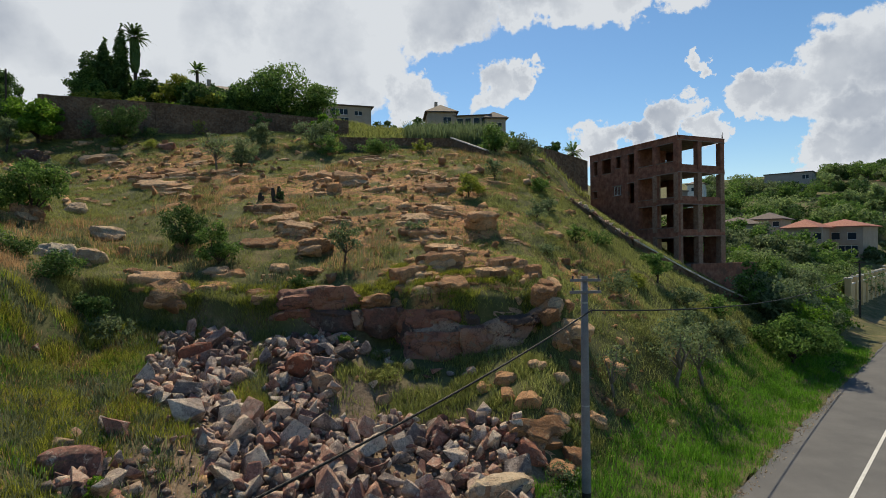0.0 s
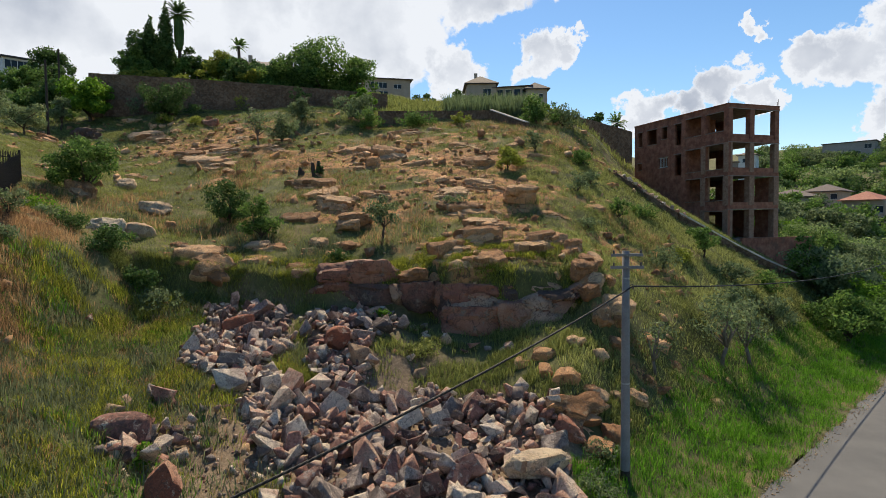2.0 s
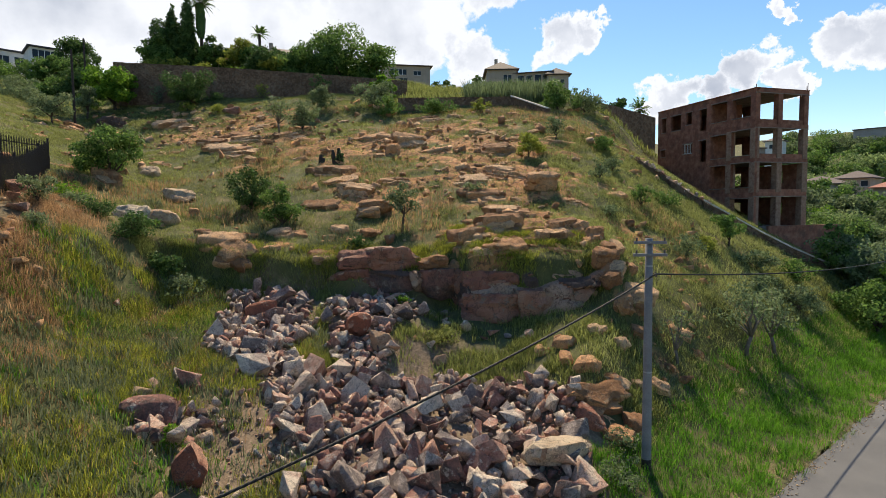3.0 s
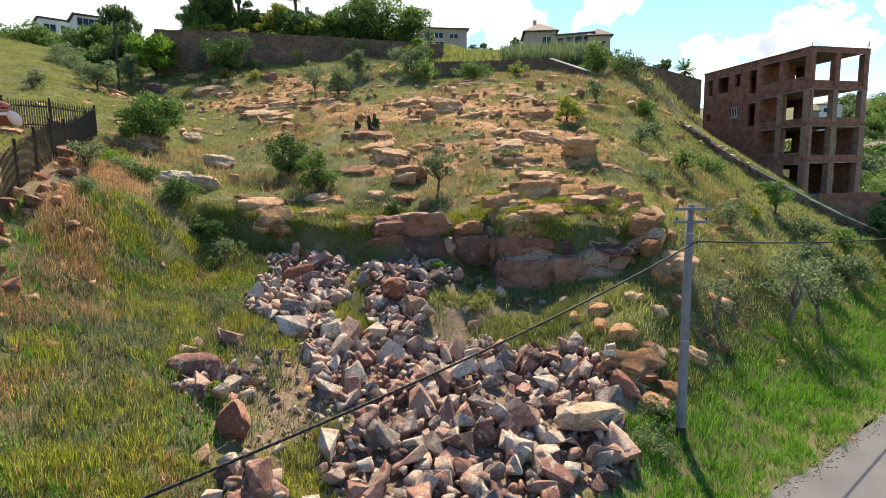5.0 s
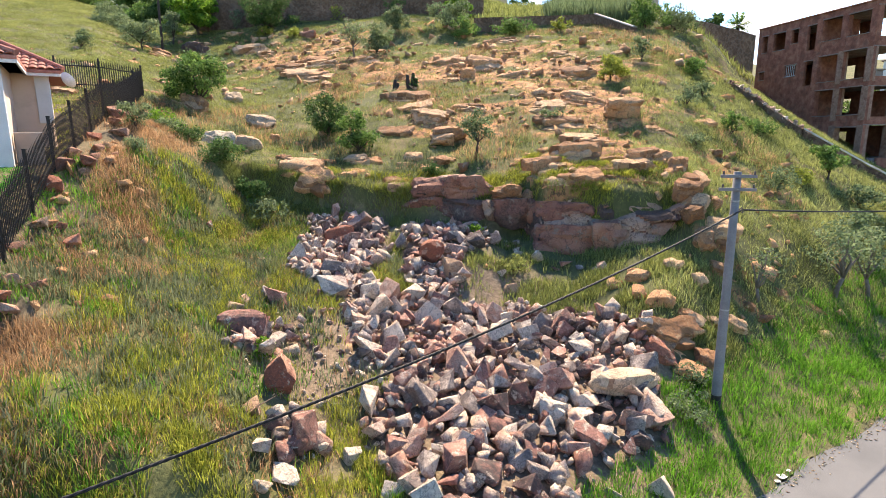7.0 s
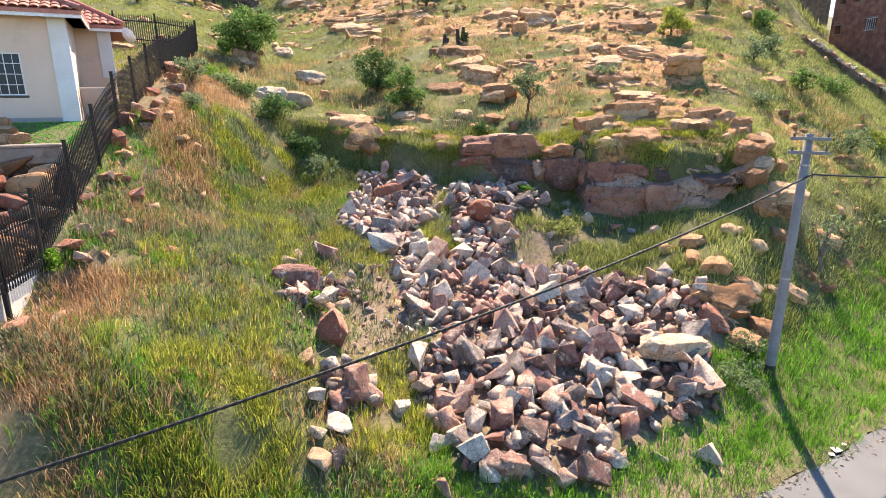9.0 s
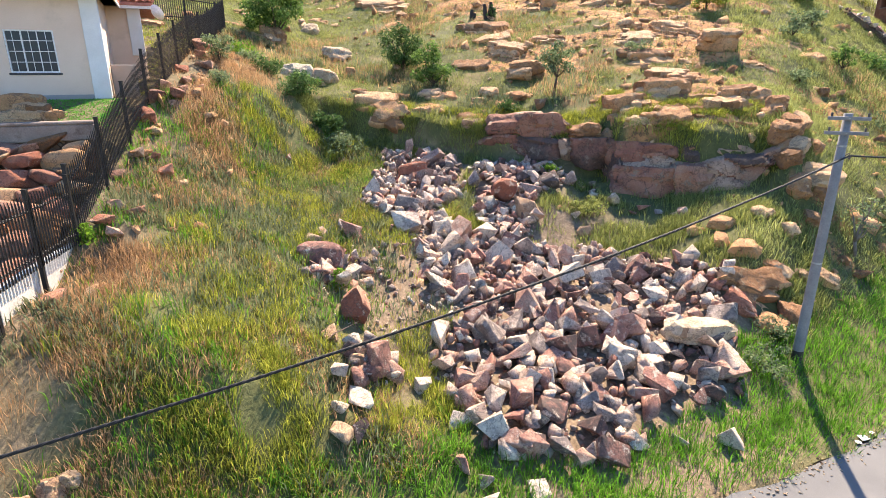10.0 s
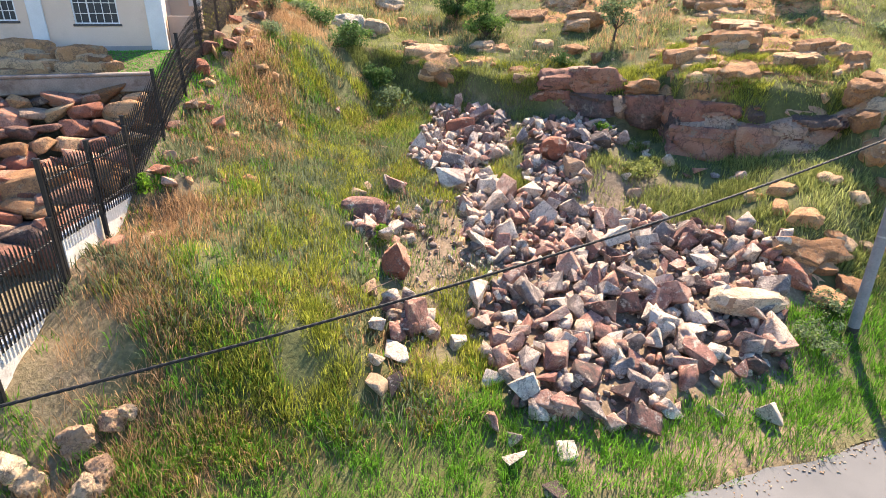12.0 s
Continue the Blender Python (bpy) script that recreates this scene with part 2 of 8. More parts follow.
def make_glass():
    m, n, l, p = mat("window_glass", 0.08)
    p.inputs["Base Color"].default_value = (0.03, 0.045, 0.06, 1)
    p.inputs["Specular IOR Level"].default_value = 0.12
    return m


GLASS = make_glass()


def make_rock(name, stops, lichen, scale, veins=(0.10, 0.07, 0.06)):
    """Sandstone: one tint a rock with mottling inside it, lichen, dark cracks, chipped relief."""
    m, n, l, p = mat(name, 0.9)
    pos = n.new("ShaderNodeNewGeometry").outputs["Position"]
    oi = n.new("ShaderNodeObjectInfo").outputs["Random"]
    isl = n.new("ShaderNodeNewGeometry").outputs["Random Per Island"]
    fr = n.new("ShaderNodeMath")
    fr.operation = "ADD"
    l.new(oi, fr.inputs[0])
    l.new(isl, fr.inputs[1])
    fc = n.new("ShaderNodeMath")
    fc.operation = "FRACT"
    l.new(fr.outputs[0], fc.inputs[0])
    big = noise_node(n, l, pos, scale, 8.0, 0.7)
    mad = n.new("ShaderNodeMath")
    mad.operation = "MULTIPLY_ADD"
    l.new(big, mad.inputs[0])
    mad.inputs[1].default_value = 1.1
    sc = n.new("ShaderNodeMath")
    sc.operation = "MULTIPLY_ADD"
    l.new(fc.outputs[0], sc.inputs[0])
    sc.inputs[1].default_value, sc.inputs[2].default_value = 1.0, -0.55
    l.new(sc.outputs[0], mad.inputs[2])
    r = ramp(n, stops)
    l.new(mad.outputs[0], r.inputs["Fac"])
    patch = rerange(n, l, noise_node(n, l, pos, scale * 1.9, 8.0, 0.75), 0.55, 0.63)
    col = mixed(n, l, patch, r.outputs["Color"], lichen)
    # dark cracks and stains
    crack = noise_node(n, l, pos, scale * 1.3, 9.0, 0.7)
    band = n.new("ShaderNodeMath")
    band.operation = "SUBTRACT"
    l.new(crack, band.inputs[0])
    band.inputs[1].default_value = 0.5
    ab = n.new("ShaderNodeMath")
    ab.operation = "ABSOLUTE"
    l.new(band.outputs[0], ab.inputs[0])
    line = rerange(n, l, ab.outputs[0], 0.022, 0.0)
    half = n.new("ShaderNodeMath")
    half.operation = "MULTIPLY"
    l.new(line, half.inputs[0])
    half.inputs[1].default_value = 0.65
    col = mixed(n, l, half.outputs[0], col, veins)
    fine = noise_node(n, l, pos, 18.0, 6.0, 0.8)
    gr = ramp(n, [(0.3, (0.68, 0.68, 0.68)), (0.7, (1.22, 1.22, 1.22))])
    l.new(fine, gr.inputs["Fac"])
    l.new(mixed(n, l, 1.0, col, gr.outputs["Color"], "MULTIPLY"), p.inputs["Base Color"])
    rough = noise_node(n, l, pos, 4.0, 9.0, 0.75)
    ad = n.new("ShaderNodeMath")
    ad.operation = "MULTIPLY_ADD"
    l.new(rough, ad.inputs[0])
    ad.inputs[1].default_value = 2.0
    l.new(fine, ad.inputs[2])
    bump(n, l, p, ad.outputs[0], 0.9, 0.08)
    return m


ROCK_PILE = make_rock("broken_sandstone", [(0.02, (0.12, 0.085, 0.075)), (0.2, (0.40, 0.185, 0.14)), (0.36, (0.57, 0.33, 0.24)), (0.5, (0.69, 0.50, 0.38)), (0.68, (0.83, 0.70, 0.55)), (0.84, (0.50, 0.39, 0.325)), (0.97, (0.23, 0.185, 0.165))], (0.66, 0.53, 0.42), 1.6)
ROCK_HILL = make_rock("weathered_sandstone", [(0.1, (0.30, 0.145, 0.065)), (0.35, (0.52, 0.265, 0.125)), (0.6, (0.62, 0.34, 0.165)), (0.85, (0.66, 0.42, 0.24))], (0.42, 0.28, 0.16), 1.1)
ROCK_CLIFF = make_rock("quarried_face", [(0.1, (0.13, 0.09, 0.075)), (0.35, (0.31, 0.135, 0.095)), (0.6, (0.40, 0.205, 0.135)), (0.9, (0.48, 0.32, 0.225))], (0.30, 0.225, 0.175), 0.9, (0.05, 0.035, 0.03))
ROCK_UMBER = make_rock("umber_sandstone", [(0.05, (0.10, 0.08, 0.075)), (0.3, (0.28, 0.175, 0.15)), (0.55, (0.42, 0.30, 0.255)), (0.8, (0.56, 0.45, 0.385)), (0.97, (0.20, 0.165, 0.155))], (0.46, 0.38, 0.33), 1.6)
ROCK_PALE = make_rock("pale_boulder", [(0.1, (0.46, 0.28, 0.17)), (0.5, (0.64, 0.45, 0.28)), (0.9, (0.72, 0.58, 0.41))], (0.50, 0.38, 0.27), 1.2)
ROCK_RED = make_rock("red_boulder", [(0.1, (0.32, 0.11, 0.065)), (0.5, (0.52, 0.21, 0.13)), (0.9, (0.62, 0.37, 0.25))], (0.52, 0.38, 0.28), 1.5)

G_ROAD = foliage("verge_grass", (0.045, 0.13, 0.012), (0.18, 0.40, 0.04), through=0.45)
G_MEADOW = foliage("meadow_grass", (0.085, 0.11, 0.016), (0.44, 0.46, 0.075), through=0.5)
G_HILL = foliage("slope_grass", (0.115, 0.14, 0.04), (0.42, 0.45, 0.16), through=0.5)
G_DRY = foliage("dry_weeds", (0.17, 0.095, 0.05), (0.58, 0.37, 0.20), through=0.5)
G_TUFT = foliage("tussock_grass", (0.10, 0.125, 0.032), (0.33, 0.36, 0.115), through=0.45)
G_SILVER = foliage("silver_weeds", (0.065, 0.085, 0.04), (0.22, 0.25, 0.14), through=0.4)
L_WILLOW = foliage("willow_leaves", (0.10, 0.16, 0.06), (0.28, 0.38, 0.15), through=0.5)
L_BUSH = foliage("bush_leaves", (0.05, 0.105, 0.022), (0.18, 0.30, 0.075), through=0.45)
L_OLIVE = foliage("olive_leaves", (0.07, 0.105, 0.047), (0.23, 0.30, 0.15), through=0.45)
L_BRIGHT = foliage("bright_leaves", (0.06, 0.14, 0.015), (0.20, 0.36, 0.04), through=0.45)
L_DARK = foliage("dark_leaves", (0.03, 0.064, 0.016), (0.105, 0.185, 0.055), through=0.35)
L_YELLOW = foliage("yellow_leaves", (0.12, 0.16, 0.02), (0.32, 0.36, 0.07), through=0.45)
LAWN = foliage("lawn_grass", (0.05, 0.20, 0.02), (0.14, 0.45, 0.06))

# ---- the lie of the land ----
def ss(a, b, v):
    q = np.clip((v - a) / (b - a), 0, 1)
    return q * q * (3 - 2 * q)


def smin(a, b, k):
    h = np.clip(0.5 + 0.5 * (b - a) / k, 0, 1)
    return b * (1 - h) + a * h - k * h * (1 - h)


def hash2(ix, iy, seed):
    n = (ix * 374761393 + iy * 668265263 + seed * 974711) & 0x7FFFFFFF
    n = ((n ^ (n >> 13)) * 1274126177) & 0x7FFFFFFF
    return ((n ^ (n >> 16)) & 0xFFFF) / 65535.0


def vnoise(x, y, size, seed=0):
    """Smooth noise, -1..1, with cells of that size in metres."""
    gx, gy = np.asarray(x, float) / size, np.asarray(y, float) / size
    ix, iy = np.floor(gx).astype(np.int64), np.floor(gy).astype(np.int64)
    fx, fy = gx - ix, gy - iy
    fx, fy = fx * fx * (3 - 2 * fx), fy * fy * (3 - 2 * fy)
    a, b = hash2(ix, iy, seed), hash2(ix + 1, iy, seed)
    c, d = hash2(ix, iy + 1, seed), hash2(ix + 1, iy + 1, seed)
    return 2 * ((a * (1 - fx) + b * fx) * (1 - fy) + (c * (1 - fx) + d * fx) * fy) - 1


def along(x, y):
    """s along the road, u from the road's edge into the hill."""
    return 0.695 * x + 0.719 * y, -0.719 * x + 0.695 * y - 6.9


FENCE_A, FENCE_D = (-12.4, 5.6), (-0.501, 0.8655)


def yard_side(x, y):
    """Metres beyond the fence line, into the neighbour's yard."""
    return (x - FENCE_A[0]) * -FENCE_D[1] + (y - FENCE_A[1]) * FENCE_D[0]


def in_yard(x, y, margin=-0.15):
    return (yard_side(x, y) > margin) & (along(x, y)[1] < 33)


def hill(x, y):
    s, u = along(x, y)
    a = 5.7 + 0.38 * (np.minimum(y, 70) - 28) + 0.262 * np.clip(y - 70, 0, 60) + 0.08 * np.clip(y - 130, 0, 200)
    c = 3.6 + 0.275 * (np.minimum(u, 70) - 8.2) + 0.26 * np.clip(u - 70, 0, 70)
    a = a + 1.0 * ss(56, 68, y) * (1 - ss(-22, -12, x))
    q = ss(2, 16, s)
    z = c * (1 - q) + a * q
    b = 0.3 + (0.62 - 0.36 * ss(57, 75, s)) * (u - 1.2)
    z = smin(z, b, 1.5)
    knoll = ss(-3.2, -1.4, x) * (1 - ss(4.8, 7.4, x)) * ss(24.2, 26.3, y) * (1 - ss(28, 37, y))
    z = z + knoll * (np.maximum(z, 6.1 + 0.38 * (y - 27.3)) - z)
    far = np.clip(0.2 * (s - 100), -5, 42)
    z = np.maximum(z, np.where(u > -12, far, -1))
    v = np.maximum(u, 0)
    bank = -0.2 + 0.08 * v + 0.11 * np.maximum(v - 0.8, 0) ** 2
    z = np.where(u < 14, smin(np.maximum(z, -0.2), bank, 0.3), z)
    z = np.maximum(z, -0.2)
    # behind the boundary wall the plot is dug down to the shell's ground floor
    t, w = (x - 12.4) * 0.84 - (y - 51.6) * 0.543, (x - 12.4) * 0.543 + (y - 51.6) * 0.84
    cap = 12.1 - 0.64 * t - 0.10 * w
    z = z + ss(0.2, 1.6, w) * (1 - ss(15, 20, w)) * ss(-9, -4, t) * (1 - ss(14, 18, t)) * (np.minimum(z, cap) - z)
    # the strip under the fence climbs in a swell
    w, t = yard_side(x, y), (x + 15.15) * FENCE_D[0] + (y - 10.75) * FENCE_D[1]
    z = z + ss(-5.5, -0.5, w) * (1 - ss(1.5, 5, w)) * (0.75 * ss(3, 8.5, t) * (1 - ss(15, 20, t)) - 0.4 * (1 - ss(0, 3.3, t)) * ss(-6, -2, t))
    return np.where(u < -7, -0.2 - 0.05 * np.clip(-7 - u, 0, 60), z)


def cliff_front(x):
    """How far up the slope the quarried face stands."""
    return 28.0 - 1.6 * ss(-2.5, -1.5, x) - 0.10 * np.maximum(-8 - x, 0)


def rockiness(x, y):
    """Where bedrock shows through the turf."""
    r = 0.12 * np.ones_like(x)
    for cx, cy, rx, ry, w in ((1.5, 32.5, 4.5, 4.5, 1.0), (0.5, 41, 5.0, 4.0, 0.9), (-8.5, 39, 4.5, 4.0, 0.75), (-14, 50, 7, 4.0, 0.9), (-26, 55, 7, 4.0, 0.95), (0, 50, 8, 5, 0.7), (-30, 63, 8, 4, 0.5),
                              (-12, 30, 4, 2, 0.5), (3.5, 24.5, 2, 3, 0.5), (8.5, 33, 3, 6, 0.5), (-45, 56, 8, 5, 0.4), (6.5, 22.5, 1.2, 3, 0.4), (-4, 57, 9, 4, 0.5)):
        r = r + w * np.exp(-(((x - cx) / rx) ** 2 + ((y - cy) / ry) ** 2))
    return np.clip(r, 0, 1) * ss(-1, 0.3, y - cliff_front(x) - 0.5 + 6 * ss(4.5, 5.5, x))


def bedrock(x, y):
    """0..1: bare sheets of rock between the grass."""
    return ss(0.0, 0.22, rockiness(x, y) * 1.1 - 0.66 + 0.42 * vnoise(x, np.asarray(y) * 1.5, 3.4, 71) + 0.28 * vnoise(x, np.asarray(y) * 1.6, 1.2, 72))


def ground(x, y):
    x, y = np.asarray(x, float), np.asarray(y, float)
    z = hill(x, y)
    s, u = along(x, y)
    low = 0.21 * u - 0.25 + 0.3 * np.maximum(5 - s, 0)
    yc = cliff_front(x)
    near = ss(23, 25.5, y)
    right = ss(-5, -1.4, x)
    m = ss(-19, -15, x) * (1 - ss(2.2 + 2.0 * near, 6.5 - 1.3 * near, x)) * (1 - ss(yc - 0.3 + 0.2 * right, yc + 0.35 + 0.65 * right, y))
    drop = 1.35 + 1.2 * ss(-5.0, -1.4, x) - 0.95 * ss(-0.5, 4.5, x)
    foot = hill(x, yc) - drop - 0.30 * np.maximum(yc - y, 0)
    z = z * (1 - m) + np.minimum(z, np.maximum(low, foot)) * m
    rough = ss(0.5, 6, u) * (1 - ss(57, 70, s) * 0.5)
    z = z + rough * (0.22 * vnoise(x, y, 5.0, 1) + 0.10 * vnoise(x, y, 1.7, 2) + 0.04 * vnoise(x, y, 0.6, 3))
    # sheets of rock stand proud, in low benches
    bed = bedrock(x, y) * ss(3, 6, u)
    fr = z / 0.55 + 0.35 * vnoise(x, y, 1.5, 74)
    fr = fr - np.floor(fr)
    z = z + bed * (0.07 + 0.3 * (ss(0.2, 0.9, fr) - fr) + 0.10 * vnoise(x, y, 0.9, 73))
    z = z - 0.75 * np.exp(-((x + 14.2) ** 2 + (y - 9.8) ** 2) / 2.4) - 0.5 * np.exp(-((x + 12.2) ** 2 + (y - 6.1) ** 2) / 1.8)
    # the neighbour's terraces beyond the fence
    w = yard_side(x, y)
    k = ss(0.15, 0.5, w) * (1 - ss(26, 31, u)) * (1 - ss(40, 44, w))
    terrace = 2.4 + 1.8 * ss(9, 14, u) + 2.65 * ss(15.25, 15.45, u) + 0.7 * ss(15.6, 18.5, u)
    z = z * (1 - k) + terrace * k
    return z - 0.08 * np.where((u > -6.9) & (u < -0.55), 1.0, 0.0)


# ---- mesh helpers ----
def part(name, bm, material, parent=None, label="", smooth=False):
    """One bmesh as one mesh object, under a thing or a part."""
    me = bpy.data.meshes.new(name)
    bmesh.ops.recalc_face_normals(bm, faces=bm.faces)
    bm.to_mesh(me)
    bm.free()
    me.materials.append(material)
    if smooth:
        me.shade_smooth()
    ob = new(name, me)
    if parent is not None:
        ob.parent = parent
    if label:
        ob["label"] = label
    return ob


def raw(name, verts, faces, material, parent=None, smooth=False):
    """A mesh from numpy arrays: verts (n, 3), faces a list of (m, k) index arrays."""
    me = bpy.data.meshes.new(name)
    verts = np.ascontiguousarray(verts, dtype=np.float32)
    me.vertices.add(len(verts))
    me.vertices.foreach_set("co", verts.ravel())
    loops = np.concatenate([f.ravel() for f in faces]).astype(np.int32)
    sizes = np.concatenate([np.full(len(f), f.shape[1]) for f in faces]).astype(np.int32)
    me.loops.add(len(loops))
    me.loops.foreach_set("vertex_index", loops)
    me.polygons.add(len(sizes))
    me.polygons.foreach_set("loop_start", np.concatenate([[0], np.cumsum(sizes)[:-1]]).astype(np.int32))
    me.polygons.foreach_set("loop_total", sizes)
    me.update(calc_edges=True)
    if smooth:
        me.shade_smooth()
    me.materials.append(material)
    ob = new(name, me)
    if parent is not None:
        ob.parent = parent
    return ob


def thing(name, m, label, category, group=""):
    """An empty at a thing's base."""
    ob = new(name)
    ob.empty_display_size = 0.2
    ob.matrix_world = m
    return tagged(ob, label, category, group)


def box(bm, x0, x1, y0, y1, z0, z1, bevel=0.0):
    """A box into bm, with worn edges where bevel is given."""
    r = bmesh.ops.create_cube(bm, size=1.0)
    vs = r["verts"]
    for v in vs:
        v.co = Vector(((x0 + x1) / 2 + v.co.x * (x1 - x0), (y0 + y1) / 2 + v.co.y * (y1 - y0), (z0 + z1) / 2 + v.co.z * (z1 - z0)))
    if bevel:
        es = list({e for v in vs for e in v.link_edges})
        bmesh.ops.bevel(bm, geom=es, offset=bevel, segments=1, affect="EDGES")
    return bm


def boxed(*a, bevel=0.0):
    return box(bmesh.new(), *a, bevel=bevel)


def tube(bm, points, radii, sides=8):
    """A tapered tube through points."""
    rings = []
    for i, p in enumerate(points):
        p = Vector(p)
        a, b = Vector(points[max(i - 1, 0)]), Vector(points[min(i + 1, len(points) - 1)])
        d = (b - a).normalized()
        side = d.cross(Vector((0.3, 0.9, 0.1))).normalized()
        up = side.cross(d)
        rings.append([bm.verts.new(p + (side * math.cos(t) + up * math.sin(t)) * radii[i]) for t in [2 * math.pi * k / sides for k in range(sides)]])
    for r0, r1 in zip(rings, rings[1:]):
        for k in range(sides):
            bm.faces.new((r0[k], r0[(k + 1) % sides], r1[(k + 1) % sides], r1[k]))
    bm.faces.new(rings[0][::-1])
    bm.faces.new(rings[-1])
    return bm


def gz(x, y):
    return float(ground(np.array([x]), np.array([y]))[0])


# ---- ground ----
def make_ground_material():
    m, n, l, p = mat("hill_soil", 0.95)
    pos = n.new("ShaderNodeNewGeometry").outputs["Position"]
    a = noise_node(n, l, pos, 0.16, 6.0, 0.6)
    b = noise_node(n, l, pos, 0.9, 7.0, 0.65)
    c = noise_node(n, l, pos, 9.0, 5.0, 0.7)
    soil = ramp(n, [(0.3, (0.13, 0.10, 0.05)), (0.55, (0.20, 0.155, 0.075)), (0.75, (0.27, 0.195, 0.10))])
    l.new(b, soil.inputs["Fac"])
    turf = ramp(n, [(0.3, (0.06, 0.07, 0.022)), (0.6, (0.12, 0.122, 0.045)), (0.8, (0.175, 0.155, 0.07))])
    l.new(b, turf.inputs["Fac"])
    ad = n.new("ShaderNodeMath")
    ad.operation = "MULTIPLY_ADD"
    l.new(a, ad.inputs[0])
    ad.inputs[1].default_value = 0.6
    half = n.new("ShaderNodeMath")
    half.operation = "MULTIPLY"
    l.new(b, half.inputs[0])
    half.inputs[1].default_value = 0.4
    l.new(half.outputs[0], ad.inputs[2])
    col = mixed(n, l, rerange(n, l, ad.outputs[0], 0.52, 0.62), turf.outputs["Color"], soil.outputs["Color"])
    att = n.new("ShaderNodeAttribute")
    att.attribute_name = "gravel"
    grav = ramp(n, [(0.3, (0.10, 0.072, 0.05)), (0.5, (0.20, 0.145, 0.095)), (0.7, (0.34, 0.25, 0.175))])
    l.new(noise_node(n, l, pos, 6.0, 8.0, 0.75), grav.inputs["Fac"])
    col = mixed(n, l, att.outputs["Fac"], col, grav.outputs["Color"])
    at2 = n.new("ShaderNodeAttribute")
    at2.attribute_name = "rock"
    sheet = ramp(n, [(0.28, (0.13, 0.07, 0.04)), (0.42, (0.36, 0.165, 0.07)), (0.55, (0.52, 0.25, 0.10)), (0.75, (0.60, 0.37, 0.19))])
    l.new(noise_node(n, l, pos, 1.2, 9.0, 0.7), sheet.inputs["Fac"])
    crack = n.new("ShaderNodeMath")
    crack.operation = "SUBTRACT"
    l.new(noise_node(n, l, pos, 1.0, 10.0, 0.68), crack.inputs[0])
    crack.inputs[1].default_value = 0.5
    ca = n.new("ShaderNodeMath")
    ca.operation = "ABSOLUTE"
    l.new(crack.outputs[0], ca.inputs[0])
    stone = mixed(n, l, rerange(n, l, ca.outputs[0], 0.03, 0.004), sheet.outputs["Color"], (0.10, 0.06, 0.035))
    col = mixed(n, l, at2.outputs["Fac"], col, stone)
    gr = ramp(n, [(0.25, (0.65, 0.65, 0.65)), (0.75, (1.25, 1.25, 1.25))])
    l.new(c, gr.inputs["Fac"])
    l.new(mixed(n, l, 1.0, col, gr.outputs["Color"], "MULTIPLY"), p.inputs["Base Color"])
    bump(n, l, p, c, 0.8, 0.06)
    return m


SOIL = make_ground_material()


def grid_axis(points):
    """Grid lines, finer where the camera passes near: (start, end, step) runs."""
    out = []
    for a, b, st in points:
        out += list(np.arange(a, b, st))
    return np.array(out + [points[-1][1]])


def make_ground():
    xs = grid_axis([(-2400, -400, 250), (-400, -80, 16), (-80, -30, 1.0), (-30, 12, 0.22), (12, 40, 0.7), (40, 130, 3.0), (130, 420, 15), (420, 2400, 220)])
    ys = grid_axis([(-1200, -40, 120), (-40, 2, 4), (2, 32, 0.22), (32, 50, 0.32), (50, 66, 0.5), (66, 100, 1.5), (100, 420, 14), (420, 3200, 260)])
    gx, gy = np.meshgrid(xs, ys)
    z = ground(gx, gy)
    v = np.stack([gx.ravel(), gy.ravel(), z.ravel()], 1)
    i = np.arange(len(ys) - 1)[:, None] * len(xs) + np.arange(len(xs) - 1)[None, :]
    f = np.stack([i, i + 1, i + 1 + len(xs), i + len(xs)], -1).reshape(-1, 4)
    ob = raw("ground", v, [f], SOIL, smooth=True)
    # gravel lies under the pile, on the fence side and on the tar's shoulder
    s, u = along(v[:, 0], v[:, 1])
    k = np.maximum(ss(-2.6, -1.2, yard_side(v[:, 0], v[:, 1])) * (v[:, 1] < 34) * (u > 2) * (1 - 0.4 * ss(-1.4, 0, vnoise(v[:, 0], v[:, 1], 1.5, 9))), 0.2 * ss(-1.2, -0.3, u) * ss(0.5, 0.1, u))
    for cx, cy, rx, ry in ((-5.5, 19.5, 4.2, 8.0), (-0.5, 16.0, 4.2, 6.0), (-10.5, 24.0, 3.4, 3.5), (-8.0, 15.5, 2.6, 2.4)):
        k = np.maximum(k, ss(1.25, 0.75, np.sqrt(((v[:, 0] - cx) / rx) ** 2 + ((v[:, 1] - cy) / ry) ** 2) + 0.2 * vnoise(v[:, 0], v[:, 1], 1.0, 12)))
    at = ob.data.attributes.new("gravel", "FLOAT", "POINT")
    at.data.foreach_set("value", k.astype(np.float32))
    at = ob.data.attributes.new("rock", "FLOAT", "POINT")
    at.data.foreach_set("value", (bedrock(v[:, 0], v[:, 1]) * (u > 4) * (v[:, 1] < 70)).astype(np.float32))
    return tagged(ob, "rocky grassed hillside of orange sandy soil", "ground", kind="structure")


make_ground()


def su_point(s, u):
    """World x, y of a place s along the road and u in from its edge."""
    k = u + 6.9
    return 0.695 * s - 0.719 * k, 0.719 * s + 0.695 * k


